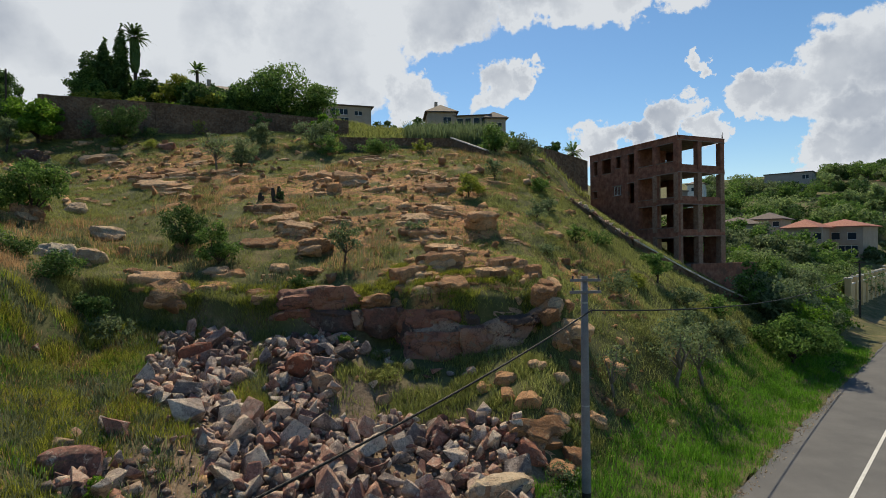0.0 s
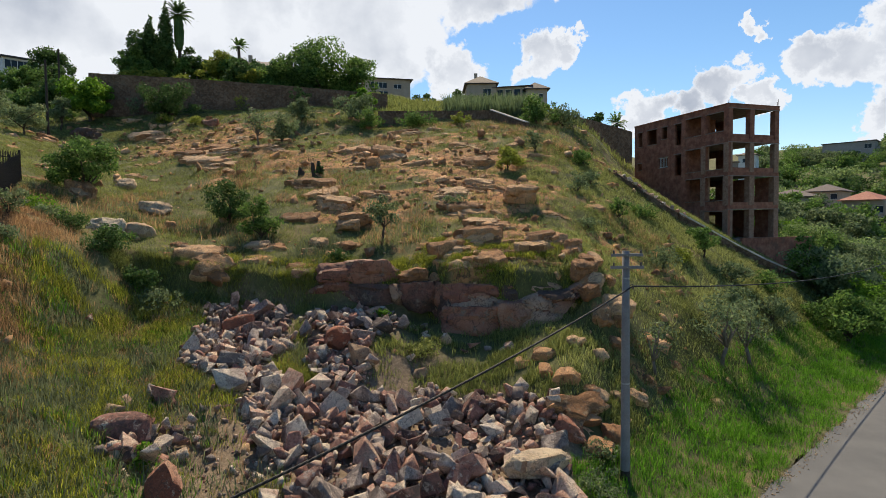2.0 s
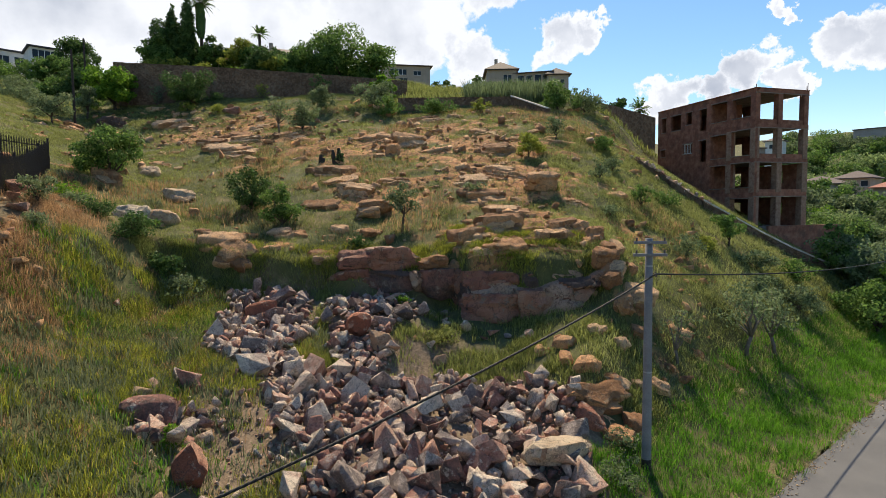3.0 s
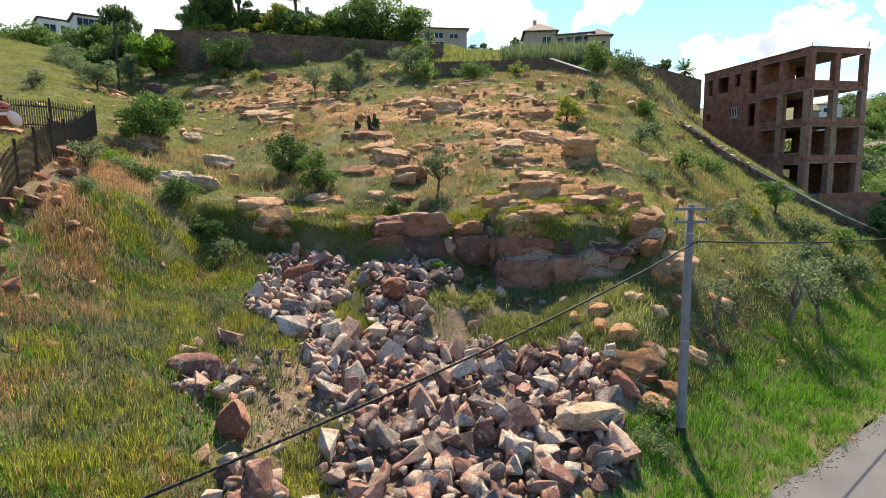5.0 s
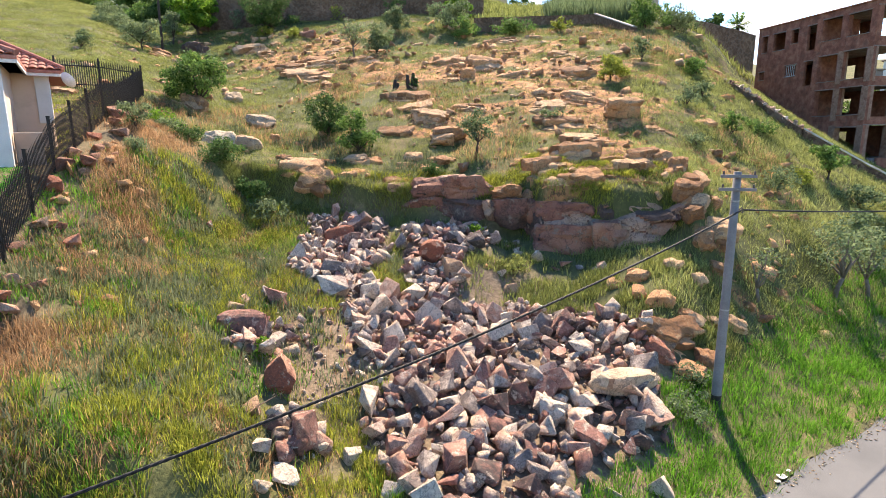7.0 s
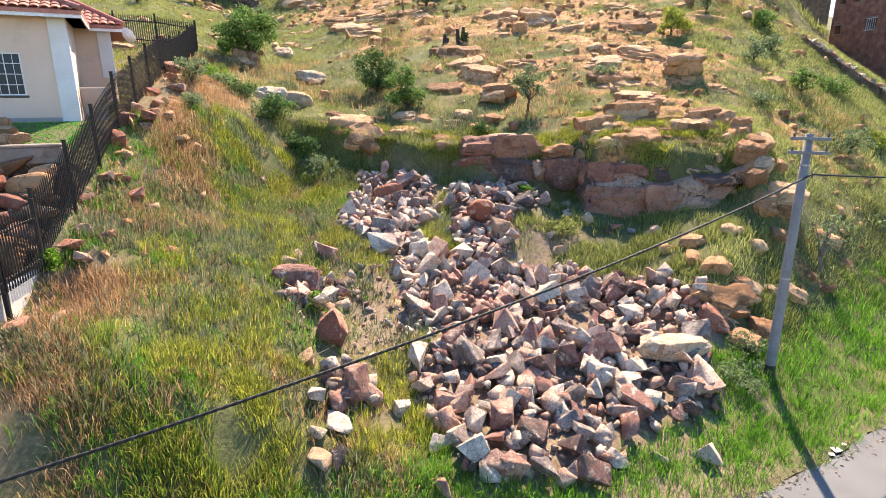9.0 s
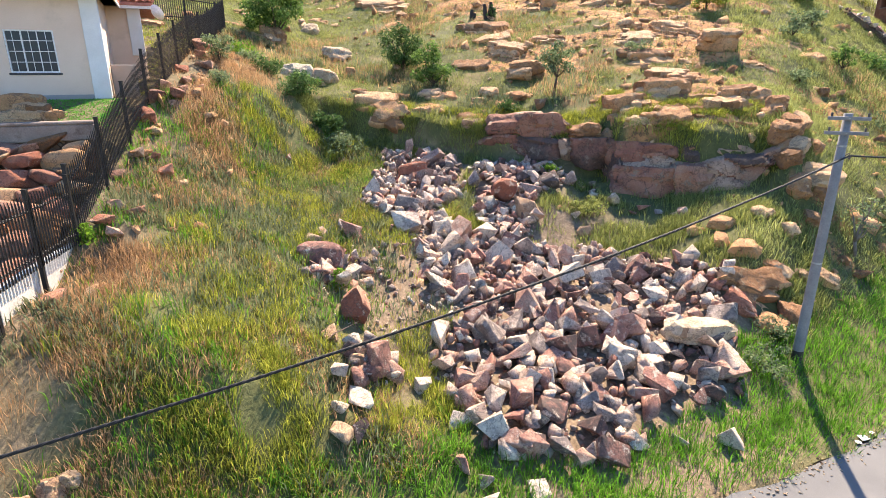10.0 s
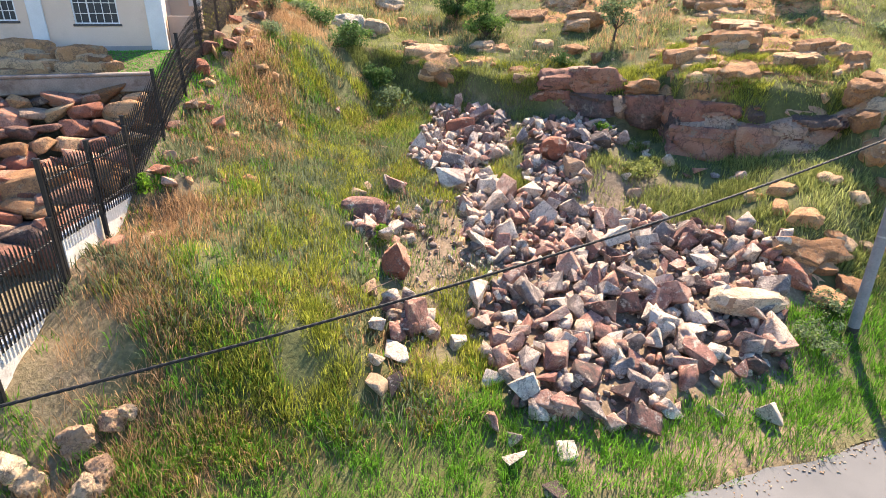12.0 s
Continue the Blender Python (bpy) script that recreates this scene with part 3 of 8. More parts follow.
def road_strip(name, s0, s1, u0, u1, z, material, label, step=1.5, ragged=0.0, category="road"):
    ss_ = np.arange(s0, s1 + step, step)
    bm = bmesh.new()
    prev = None
    for s in ss_:
        e = ragged * float(vnoise(s, 0.0, 1.3, 7)) + ragged * 0.6 * float(vnoise(s, 3.0, 0.5, 8)) if ragged else 0.0
        rise = max(0.0, 0.02 * (s - 85))
        a, b = su_point(s, u0), su_point(s, u1 + e)
        row = [bm.verts.new((*a, z + rise)), bm.verts.new((*b, z + rise)), bm.verts.new((*b, z - 0.3 + rise)), bm.verts.new((*a, z - 0.3 + rise))]
        if prev:
            for k in range(4):
                bm.faces.new((prev[k], row[k], row[(k + 1) % 4], prev[(k + 1) % 4]))
        prev = row
    return tagged(part(name, bm, material), label, category, kind="structure")


road_strip("road", -60, 170, -6.5, -0.5, -0.2, ASPHALT, "grey tarred road with a crumbling edge", 0.4, 0.16)
road_strip("road_line", -60, 170, -3.58, -3.46, -0.196, PAINT_LINE, "thin white line painted along the tar", 1.5)


# ---- unfinished brick building ----
def wall_with_holes(bm, length, z0, z1, thick, holes):
    """A wall along +x from 0 to length, y 0..thick, with real openings (x0, x1, z0, z1)."""
    xs = sorted({0.0, length, *[h[0] for h in holes], *[h[1] for h in holes]})
    zs = sorted({z0, z1, *[h[2] for h in holes], *[h[3] for h in holes]})
    for a, b in zip(xs, xs[1:]):
        run = None
        for c, d in zip(zs, zs[1:]):
            mid = ((a + b) / 2, (c + d) / 2)
            solid = not any(h[0] < mid[0] < h[1] and h[2] < mid[1] < h[3] for h in holes)
            if solid:
                run = (run[0], d) if run else (c, d)
            if (not solid or d == zs[-1]) and run:
                box(bm, a, b, 0, thick, run[0], run[1])
                run = None
    bmesh.ops.remove_doubles(bm, verts=bm.verts, dist=0.0005)
    return bm


BLD = Matrix(((0.921, -0.390, 0, 22.3), (0.390, 0.921, 0, 53.3), (0, 0, 1, 6.6), (0, 0, 0, 1)))   # x along the street end, y up the long side
H = 3.05


def make_building():
    b = thing("unfinished_building", BLD, "unfinished four-storey red brick house shell without windows", "building")
    wid, dep = 6.1, 13.2
    for k in range(1, 5):
        part("floor_slab", boxed(0.31, wid + 0.02, 0.26, dep - 0.02, k * H - 0.22, k * H), CONCRETE, b)
        part("front_beam", boxed(0.0, wid + 0.02, 0.0, 0.25, k * H - 0.36, k * H + 0.02, bevel=0.012), BRICK, b)
        part("beam_lip", boxed(-0.02, wid + 0.05, -0.03, 0.0, k * H - 0.38, k * H - 0.30), CONCRETE, b, "thin pale concrete edge")
    part("foundation", boxed(-0.15, wid + 0.5, -0.15, dep, -4.5, 0.0, bevel=0.03), CONCRETE, b)
    # brick pillars at the open corner
    spots = [(0, 0), (2.55, 0), (5.55, 0), (0, 2.75), (5.55, 2.75), (5.55, 5.6), (0, 5.35)]
    for k in range(4):
        for i, (x, y) in enumerate(spots):
            big = 0.62 if k < 2 else 0.55
            m = MORTAR if (k < 3 and i in (0, 1, 2, 3)) else BRICK
            part("pillar", boxed(x + 0.01, x + big, y + 0.01, y + big, k * H, (k + 1) * H - 0.36, bevel=0.02), m, b)
    # long side towards the hill: y from 0 at the corner
    rows = {3: [(0.62, 2.7, 0.75, 2.45), (3.3, 5.3, 0.75, 2.5), (5.95, 6.9, 0.2, 2.3), (8.0, 8.8, 1.1, 2.3), (9.6, 11.1, 0.75, 2.3), (11.9, 12.6, 0.75, 2.3)],
            2: [(0.62, 2.7, 0.35, 2.6), (3.4, 5.3, 0.35, 2.5), (5.95, 6.9, 0.2, 2.3), (7.9, 9.2, 1.2, 2.2), (12.0, 12.7, 1.2, 1.95)],
            1: [(0.62, 2.7, 0.5, 2.7), (3.4, 5.3, 0.5, 2.65)],
            0: [(0.62, 3.1, 0.0, 2.5)]}
    for k, holes in rows.items():
        bm = bmesh.new()
        wall_with_holes(bm, dep, k * H, (k + 1) * H, 0.24, [(h[0], h[1], k * H + h[2], k * H + h[3]) for h in holes])
        bmesh.ops.transform(bm, matrix=Matrix(((0, -1, 0, 0.30), (1, 0, 0, 0), (0, 0, 1, 0), (0, 0, 0, 1))), verts=bm.verts)
        w = part("side_wall", bm, BRICK, b)
        for h in holes:
            part("lintel", boxed(0.02, 0.31, h[0] - 0.12, h[1] + 0.12, k * H + h[3], k * H + h[3] + 0.09, bevel=0.008), CONCRETE, w, "pale concrete lintel")
            if h[2] > 0.3:
                part("sill", boxed(0.0, 0.34, h[0] - 0.05, h[1] + 0.05, k * H + h[2] - 0.07, k * H + h[2], bevel=0.01), CONCRETE, w, "rough concrete sill")
        if k == 2:
            bars = bmesh.new()
            for q in range(6):
                tube(bars, [(0.16, 7.98 + q * 0.228, k * H + 1.2), (0.16, 7.98 + q * 0.228, k * H + 2.2)], [0.02, 0.02], 6)
            for zz in (1.22, 2.18):
                box(bars, 0.13, 0.19, 7.9, 9.2, k * H + zz - 0.03, k * H + zz + 0.03)
            part("window_bars", bars, FRAME_WHITE, w, "white steel window with bars")
    # the street end: two bays with low parapets, roof beam above
    for k in range(4):
        for x0, x1 in ((0.62, 2.55), (3.17, 5.55)):
            if k:
                part("parapet", boxed(x0, x1, 0.08, 0.26, k * H, k * H + (0.42 if k > 1 else 0.3), bevel=0.015), BRICK, b)
    for zz, hh in ((4 * H, 0.1),):
        for a in ((-0.04, wid + 0.04, -0.04, 0.3), (-0.04, 0.3, 0.3, dep), (wid - 0.3, wid + 0.04, 0.3, dep), (0.3, wid - 0.3, dep - 0.3, dep)):
            part("roof_parapet", boxed(*a, zz, zz + hh, bevel=0.02), BRICK, b)
    # far long side, open towards the street end, walled behind
    for k in range(4):
        bm = bmesh.new()
        wall_with_holes(bm, dep - 6.15, k * H, (k + 1) * H - 0.22, 0.24, [(1.2, 2.6, k * H + 0.9, k * H + 2.2), (4.2, 5.6, k * H + 0.9, k * H + 2.2)])
        bmesh.ops.transform(bm, matrix=Matrix(((0, -1, 0, wid - 0.02), (1, 0, 0, 6.15), (0, 0, 1, 0), (0, 0, 0, 1))), verts=bm.verts)
        part("rear_side_wall", bm, BRICK, b)
        part("end_wall", boxed(0.3, wid - 0.3, dep - 0.26, dep - 0.02, k * H, (k + 1) * H - 0.22), BRICK, b)
        part("cross_wall", boxed(0.32, 3.6 if k != 3 else 4.4, 5.96, 6.14, k * H, (k + 1) * H - 0.22), BRICK, b)
    # the two lower storeys are walled on the far side as well, with one window each
    for k in (0, 1):
        bm = bmesh.new()
        wall_with_holes(bm, 4.85, k * H, (k + 1) * H - 0.37, 0.2, [(1.7, 2.9, k * H + 1.0, k * H + 2.1)])
        bmesh.ops.transform(bm, matrix=Matrix(((0, -1, 0, wid - 0.05), (1, 0, 0, 0.68), (0, 0, 1, 0), (0, 0, 0, 1))), verts=bm.verts)
        part("inner_wall", bm, BRICK, b)
    # reinforcing bars that stick out of the roof corners
    for x, y, hh in ((0.1, 0.1, 0.4), (wid - 0.1, 0.1, 0.75), (wid - 0.15, 0.16, 0.5)):
        part("starter_bar", tube(bmesh.new(), [(x, y, 4 * H), (x + 0.02, y, 4 * H + hh)], [0.035, 0.03], 6), RUST, b, "rusty reinforcing bar")
    # low brick wall before the ground floor
    part("plinth_wall", boxed(0.5, 9.0, -1.2, -0.95, -2.5, 0.1, bevel=0.03), BRICK, b, "low reddish brick wall")
    # wheelbarrow-sized pale brick niche on the third floor
    bm = boxed(1.55, 2.6, 1.3, 1.9, 2 * H, 2 * H + 1.0, bevel=0.03)
    box(bm, 1.45, 2.7, 1.2, 2.0, 2 * H + 1.0, 2 * H + 1.12, bevel=0.02)
    box(bm, 1.75, 1.95, 1.25, 1.32, 2 * H + 0.25, 2 * H + 0.75)
    part("fireplace", bm, PLASTER_TAN, b, "cream plastered fireplace block")
    return b


make_building()


# ---- stone walls on the hill ----
def stone_wall(name, pts, thick, label, coping=None, stones=True, seed=1):
    """A wall along points (x, y, base z, top z); courses of uneven stones on its faces; coping by (from, to) of its length."""
    rng = random.Random(seed)
    w = thing(name, pose(pts[0][0], pts[0][1], pts[0][2]), label, "wall")
    org = Vector((pts[0][0], pts[0][1], pts[0][2]))
    bm = bmesh.new()
    prev = None
    total = 0.0
    segs = []
    for a, b in zip(pts, pts[1:]):
        n = max(1, int((Vector(b[:2]) - Vector(a[:2])).length / 0.6))
        for k in range(n):
            t0, t1 = k / n, (k + 1) / n
            segs.append(([a[i] + (b[i] - a[i]) * t0 for i in range(4)], [a[i] + (b[i] - a[i]) * t1 for i in range(4)]))
    for a, b in segs:
        d = (Vector(b[:2]) - Vector(a[:2])).normalized()
        nx, ny = d.y * thick / 2, -d.x * thick / 2
        j = rng.uniform(-0.05, 0.05) if stones else 0
        rows = []
        for q, jj in ((a, 0), (b, j)):
            rows.append([Vector((q[0] + nx, q[1] + ny, q[2] - 1.0)) - org, Vector((q[0] + nx, q[1] + ny, q[3] + jj)) - org,
                         Vector((q[0] - nx, q[1] - ny, q[3] + jj)) - org, Vector((q[0] - nx, q[1] - ny, q[2] - 1.0)) - org])
        vs = [[bm.verts.new(p) for p in r] for r in rows]
        for k in range(4):
            bm.faces.new((vs[0][k], vs[1][k], vs[1][(k + 1) % 4], vs[0][(k + 1) % 4]))
        bm.faces.new(vs[0][::-1])
        bm.faces.new(vs[1])
    part("wall_core", bm, WALL_BED, w)
    if coping:
        bm = bmesh.new()
        n = len(segs)
        for a, b in segs[int(coping[0] * n):int(coping[1] * n)]:
            d = (Vector(b[:2]) - Vector(a[:2])).normalized()
            nx, ny = d.y * (thick / 2 + 0.06), -d.x * (thick / 2 + 0.06)
            vs = []
            for q in (a, b):
                vs.append([bm.verts.new(Vector((q[0] + sx * nx, q[1] + sx * ny, q[3] + zz)) - org) for sx, zz in ((1, 0.03), (1, 0.15), (-1, 0.15), (-1, 0.03))])
            for k in range(4):
                bm.faces.new((vs[0][k], vs[1][k], vs[1][(k + 1) % 4], vs[0][(k + 1) % 4]))
        part("coping", bm, COPING, w, "pale weathered coping")
    return w, segs, org


W_HILL = [stone_wall("retaining_wall", [(-48.6, 68, 21.5, 27.5), (-36, 71, 21.9, 27.1), (-25, 75, 22.5, 26.8), (-13.0, 78.5, 23.0, 26.2)], 0.6, "brown stone retaining wall along the hilltop garden", seed=2),
          stone_wall("garden_wall", [(-12.0, 66, 19.4, 21.5), (-4, 66.5, 19.5, 21.4), (1.2, 66, 19.2, 21.2), (5.0, 62.0, 16.8, 19.0)], 0.45, "brown stone boundary wall across the slope", coping=(0.72, 1.0), seed=3),
          stone_wall("upper_wall", [(9.0, 74, 19.5, 22.3), (14.5, 76.5, 18.5, 21.6), (20.5, 80, 17.0, 20.5)], 0.45, "dark brown stone boundary wall on the ridge", seed=4),
          stone_wall("boundary_wall", [(11.6, 52.9, 12.2, 12.95), (12.4, 51.6, 11.4, 12.45), (14.0, 48.5, 9.5, 10.55), (15.8, 46.7, 7.8, 8.9), (18.1, 46.1, 6.4, 7.45), (19.8, 45.5, 5.3, 6.35), (21.6, 44.8, 4.2, 5.25), (23.7, 44.3, 3.1, 4.2)], 0.45, "rough stone boundary wall stepping down beside the shell", coping=(0.50, 1.0), seed=5)]


# ---- pole and cables ----
def make_pole():
    x, y = 4.52, 18.08
    z0 = gz(x, y)
    p = thing("utility_pole", pose(x, y, z0), "grey weathered timber utility pole with two crossarms", "pole")
    h = 7.52 - z0
    part("shaft", tube(bmesh.new(), [(0, 0, -0.6), (0, 0, 0.35), (0.0, 0, 2.5), (0, 0, 5.0), (0, 0, h)], [0.15, 0.148, 0.135, 0.122, 0.108], 16), POLE_WOOD, p, smooth=True)
    part("base_collar", tube(bmesh.new(), [(0, 0, -0.3), (0, 0, 0.32)], [0.158, 0.154], 16), DARK_WOOD, p, "black tarred foot")
    for zz in (0.95, 2.0, 3.1, h - 0.85):
        part("steel_band", tube(bmesh.new(), [(0, 0, zz - 0.025), (0, 0, zz + 0.025)], [0.146 - zz * 0.0045, 0.146 - zz * 0.0045], 16), STEEL, p, "dull steel strap")
    for zz, half in ((h - 0.12, 0.48), (h - 0.5, 0.5)):
        arm = part("crossarm", boxed(-half, half, -0.19, -0.10, zz - 0.045, zz + 0.045, bevel=0.008), POLE_WOOD, p, "grey timber crossarm")
        for k, dx in enumerate((-0.40, 0.42)):
            bm = tube(bmesh.new(), [(dx, -0.145, zz + 0.04), (dx, -0.145, zz + 0.07), (dx, -0.145, zz + 0.10), (dx, -0.145, zz + 0.13), (dx, -0.145, zz + 0.15)], [0.014, 0.032, 0.024, 0.032, 0.014], 8)
            part("insulator", bm, TRIM_DARK, arm, "dark glazed insulator")
        bm = tube(bmesh.new(), [(0, 0.0, zz), (0, -0.2, zz)], [0.015, 0.015], 6)
        part("bolt", bm, STEEL, arm)
    bm = tube(bmesh.new(), [(0.09, 0, h - 1.12), (0.2, 0, h - 1.04), (0.24, 0.0, h - 1.12), (0.22, 0, h - 1.2)], [0.02, 0.02, 0.022, 0.03], 6)
    part("cable_clamp", bm, TRIM_DARK, p, "black suspension clamp")
    return p


make_pole()


def make_cable(name, a, b, sag, radius, label):
    """A twisted bundle of insulated cores hanging between two points."""
    a, b = Vector(a), Vector(b)
    c = thing(name, Matrix.Translation(a), label, "cable")
    d = b - a
    n = max(40, int(d.length / 0.07))
    side = d.cross(Vector((0, 0, 1))).normalized()
    up = Vector((0, 0, 1))
    for core in range(3):
        pts, rad = [], []
        for i in range(n + 1):
            t = i / n
            ph = t * d.length / 0.42 * 2 * math.pi + core * 2.094
            pts.append(d * t - up * (4 * sag * t * (1 - t)) + (side * math.cos(ph) + up * math.sin(ph)) * radius * 0.55)
            rad.append(radius * 0.6)
        part("core", tube(bmesh.new(), pts, rad, 5), CABLE, c, smooth=True)
    return c


CLAMP = (4.74, 18.08, 6.42)
make_cable("overhead_cable", CLAMP, (-26.0, -18.0, 5.5), 2.2, 0.026, "black twisted overhead cable slung from the pole")
make_cable("overhead_cable", CLAMP, (44.0, 59.5, 5.6), 1.15, 0.026, "black twisted overhead cable running on along the road")


def far_pole(x, y, ztop, r, material, label, arm=True):
    z0 = gz(x, y)
    p = thing("utility_pole", pose(x, y, z0), label, "pole")
    part("shaft", tube(bmesh.new(), [(0, 0, -0.4), (0, 0, (ztop - z0) * 0.5), (0, 0, ztop - z0)], [r, r * 0.9, r * 0.75], 8), material, p)
    if arm:
        part("crossarm", boxed(-0.6, 0.6, -0.12, -0.05, ztop - z0 - 0.25, ztop - z0 - 0.15), material, p)
    return p


far_pole(-45.5, 57.0, 26.0, 0.14, DARK_WOOD, "thin dark timber pole standing on the slope", False)
far_pole(-51.0, 66.0, 30.0, 0.13, DARK_WOOD, "thin dark timber pole beside the garden wall", False)
far_pole(44.0, 59.5, 6.6, 0.12, DARK_WOOD, "dark timber pole beside the driveway wall")


# ---- palisade fence ----
def pale_mesh():
    bm = bmesh.new()
    for sx in (-1, 1):
        prof = [(sx * 0.004, 0.0), (sx * 0.034, 0.012), (sx * 0.034, 0.018), (sx * 0.004, 0.006)]
        lo = [bm.verts.new((x, y, 0)) for x, y in prof]
        hi = [bm.verts.new((x, y, 1.68 if abs(x) > 0.02 else 1.82)) for x, y in prof]
        for k in range(4):
            bm.faces.new((lo[k], lo[(k + 1) % 4], hi[(k + 1) % 4], hi[k]))
        bm.faces.new(hi)
    me = bpy.data.meshes.new("pale")
    bm.to_mesh(me)
    bm.free()
    me.materials.append(STEEL_BLACK)
    return me


PALE = pale_mesh()


def make_fence(a, b, posts, name_label, pitch=0.125, lift=0.1, level=None):
    f = thing("palisade_fence", pose(a[0], a[1], 0), name_label, "fence", "palisade fence")
    d = Vector((b[0] - a[0], b[1] - a[1]))
    length = d.length
    d.normalize()
    ang = math.atan2(d.y, d.x)
    step = length / posts
    zs = []
    for i in range(posts + 1):
        q = (a[0] + d.x * step * i, a[1] + d.y * step * i)
        zs.append(level if level is not None else float(hill(np.array(q[0]), np.array(q[1]))) + lift)
        m = pose(d.x * step * i, d.y * step * i, zs[-1], 0, 0, math.degrees(ang))
        post = part("post", boxed(-0.05, 0.05, -0.05, 0.05, -0.9, 1.95, bevel=0.006), STEEL_BLACK, f)
        post.matrix_local = m
        capo = part("post_cap", boxed(-0.06, 0.06, -0.06, 0.06, 1.95, 1.98), STEEL_BLACK, post)
    for i in range(posts):
        for h in (0.32, 1.45):
            bm = bmesh.new()
            tube(bm, [(d.x * step * i, d.y * step * i, zs[i] + h), (d.x * step * (i + 1), d.y * step * (i + 1), zs[i + 1] + h)], [0.035, 0.035], 4)
            part("rail", bm, STEEL_BLACK, f)
    n = int(length / pitch)
    for k in range(n):
        t = (k + 0.5) * pitch
        i = min(int(t / step), posts - 1)
        fr = t / step - i
        o = new("pale", PALE)
        o.parent = f
        o.matrix_local = pose(d.x * t + d.y * 0.05, d.y * t - d.x * 0.05, zs[i] + (zs[i + 1] - zs[i]) * fr + 0.05, 0, 0, math.degrees(ang) + 180)
    return f


make_fence((-11.6, 4.6), (-13.05, 7.05), 1, "black steel palisade fence panel on the low footing", level=2.62)
make_fence((-13.1, 7.15), (-15.1, 10.7), 2, "black steel palisade fence panel on the stepped footing", level=3.92)
make_fence((-15.15, 10.75), (-28.4, 33.3), 10, "tall black steel palisade fence climbing the slope")
make_fence((-28.4, 33.3), (-35.5, 27.0), 4, "black steel palisade fence behind the house")


def make_footing():
    f = thing("fence_footing", pose(-12.8, 6.8, 3.0), "weathered concrete strip footing below the fence", "footing")
    o = Vector((-12.8, 6.8, 3.0))

    def block(a, b, w, depth, label=""):
        bm = bmesh.new()
        d = (Vector(b[:2]) - Vector(a[:2])).normalized()
        n = Vector((d.y, -d.x))
        vs = []
        for q in (a, b):
            vs.append([bm.verts.new(Vector((q[0] + n.x * k, q[1] + n.y * k, zz)) - o) for k, zz in ((0.12, q[2] - depth), (0.12, q[2]), (0.12 + w, q[2]), (0.12 + w + 0.1, q[2] - depth))])
        for k in range(4):
            bm.faces.new((vs[0][k], vs[1][k], vs[1][(k + 1) % 4], vs[0][(k + 1) % 4]))
        bm.faces.new(vs[0][::-1])
        bm.faces.new(vs[1])
        bmesh.ops.bevel(bm, geom=bm.edges[:], offset=0.025, segments=1, affect="EDGES")
        part("concrete_block", bm, COPING, f, label)
    block((-15.2, 10.9, 3.95), (-13.2, 7.4, 3.98), 0.22, 1.4)
    block((-13.05, 7.1, 2.64), (-11.75, 4.9, 2.68), 0.24, 1.7)
    block((-11.85, 5.1, 2.6), (-10.95, 3.3, 0.9), 0.5, 1.9, "cracked pale concrete end pier")


make_footing()


# ---- the neighbour's house ----
def su_matrix(s, u, z):
    """A frame with x along the road (+s), y into the hill (+u)."""
    x, y = su_point(s, u)
    return Matrix(((0.695, -0.719, 0, x), (0.719, 0.695, 0, y), (0, 0, 1, z), (0, 0, 0, 1)))


def steel_window(parent, x0, x1, z0, z1, y, cols, rows, n=-1):
    w = part("window_frame", boxed(x0, x1, y - 0.02, y + 0.05, z0, z0 + 0.05), FRAME_WHITE, parent, "white steel window frame")
    for a in ((x0, x1, z1 - 0.05, z1), (x0, x0 + 0.05, z0 + 0.05, z1 - 0.05), (x1 - 0.05, x1, z0 + 0.05, z1 - 0.05)):
        part("frame_bar", boxed(a[0], a[1], y - 0.02, y + 0.05, a[2], a[3]), FRAME_WHITE, w)
    for i in range(cols):
        a = x0 + 0.05 + (x1 - x0 - 0.1) * i / cols
        b = x0 + 0.05 + (x1 - x0 - 0.1) * (i + 1) / cols
        part("pane", boxed(a + 0.01, b - 0.01, y + 0.02, y + 0.03, z0 + 0.05, z1 - 0.05), GLASS, w, "dark window pane")
        if i:
            part("mullion", boxed(a - 0.014, a + 0.014, y - 0.02, y + 0.05, z0 + 0.05, z1 - 0.05), FRAME_WHITE, w)
    for j in range(1, rows):
        zz = z0 + (z1 - z0) * j / rows
        part("glazing_bar", boxed(x0 + 0.05, x1 - 0.05, y - 0.045, y - 0.025, zz - 0.012, zz + 0.012), FRAME_WHITE, w)
    for i in range(1, cols * 2):
        xx = x0 + (x1 - x0) * i / (cols * 2)
        part("burglar_bar", boxed(xx - 0.009, xx + 0.009, y - 0.07, y - 0.05, z0 + 0.02, z1 - 0.02), FRAME_WHITE, w)
    part("sill", boxed(x0 - 0.06, x1 + 0.06, y - 0.09, y + 0.05, z0 - 0.08, z0, bevel=0.01), TRIM_DARK, w, "dark tiled sill")
    return w


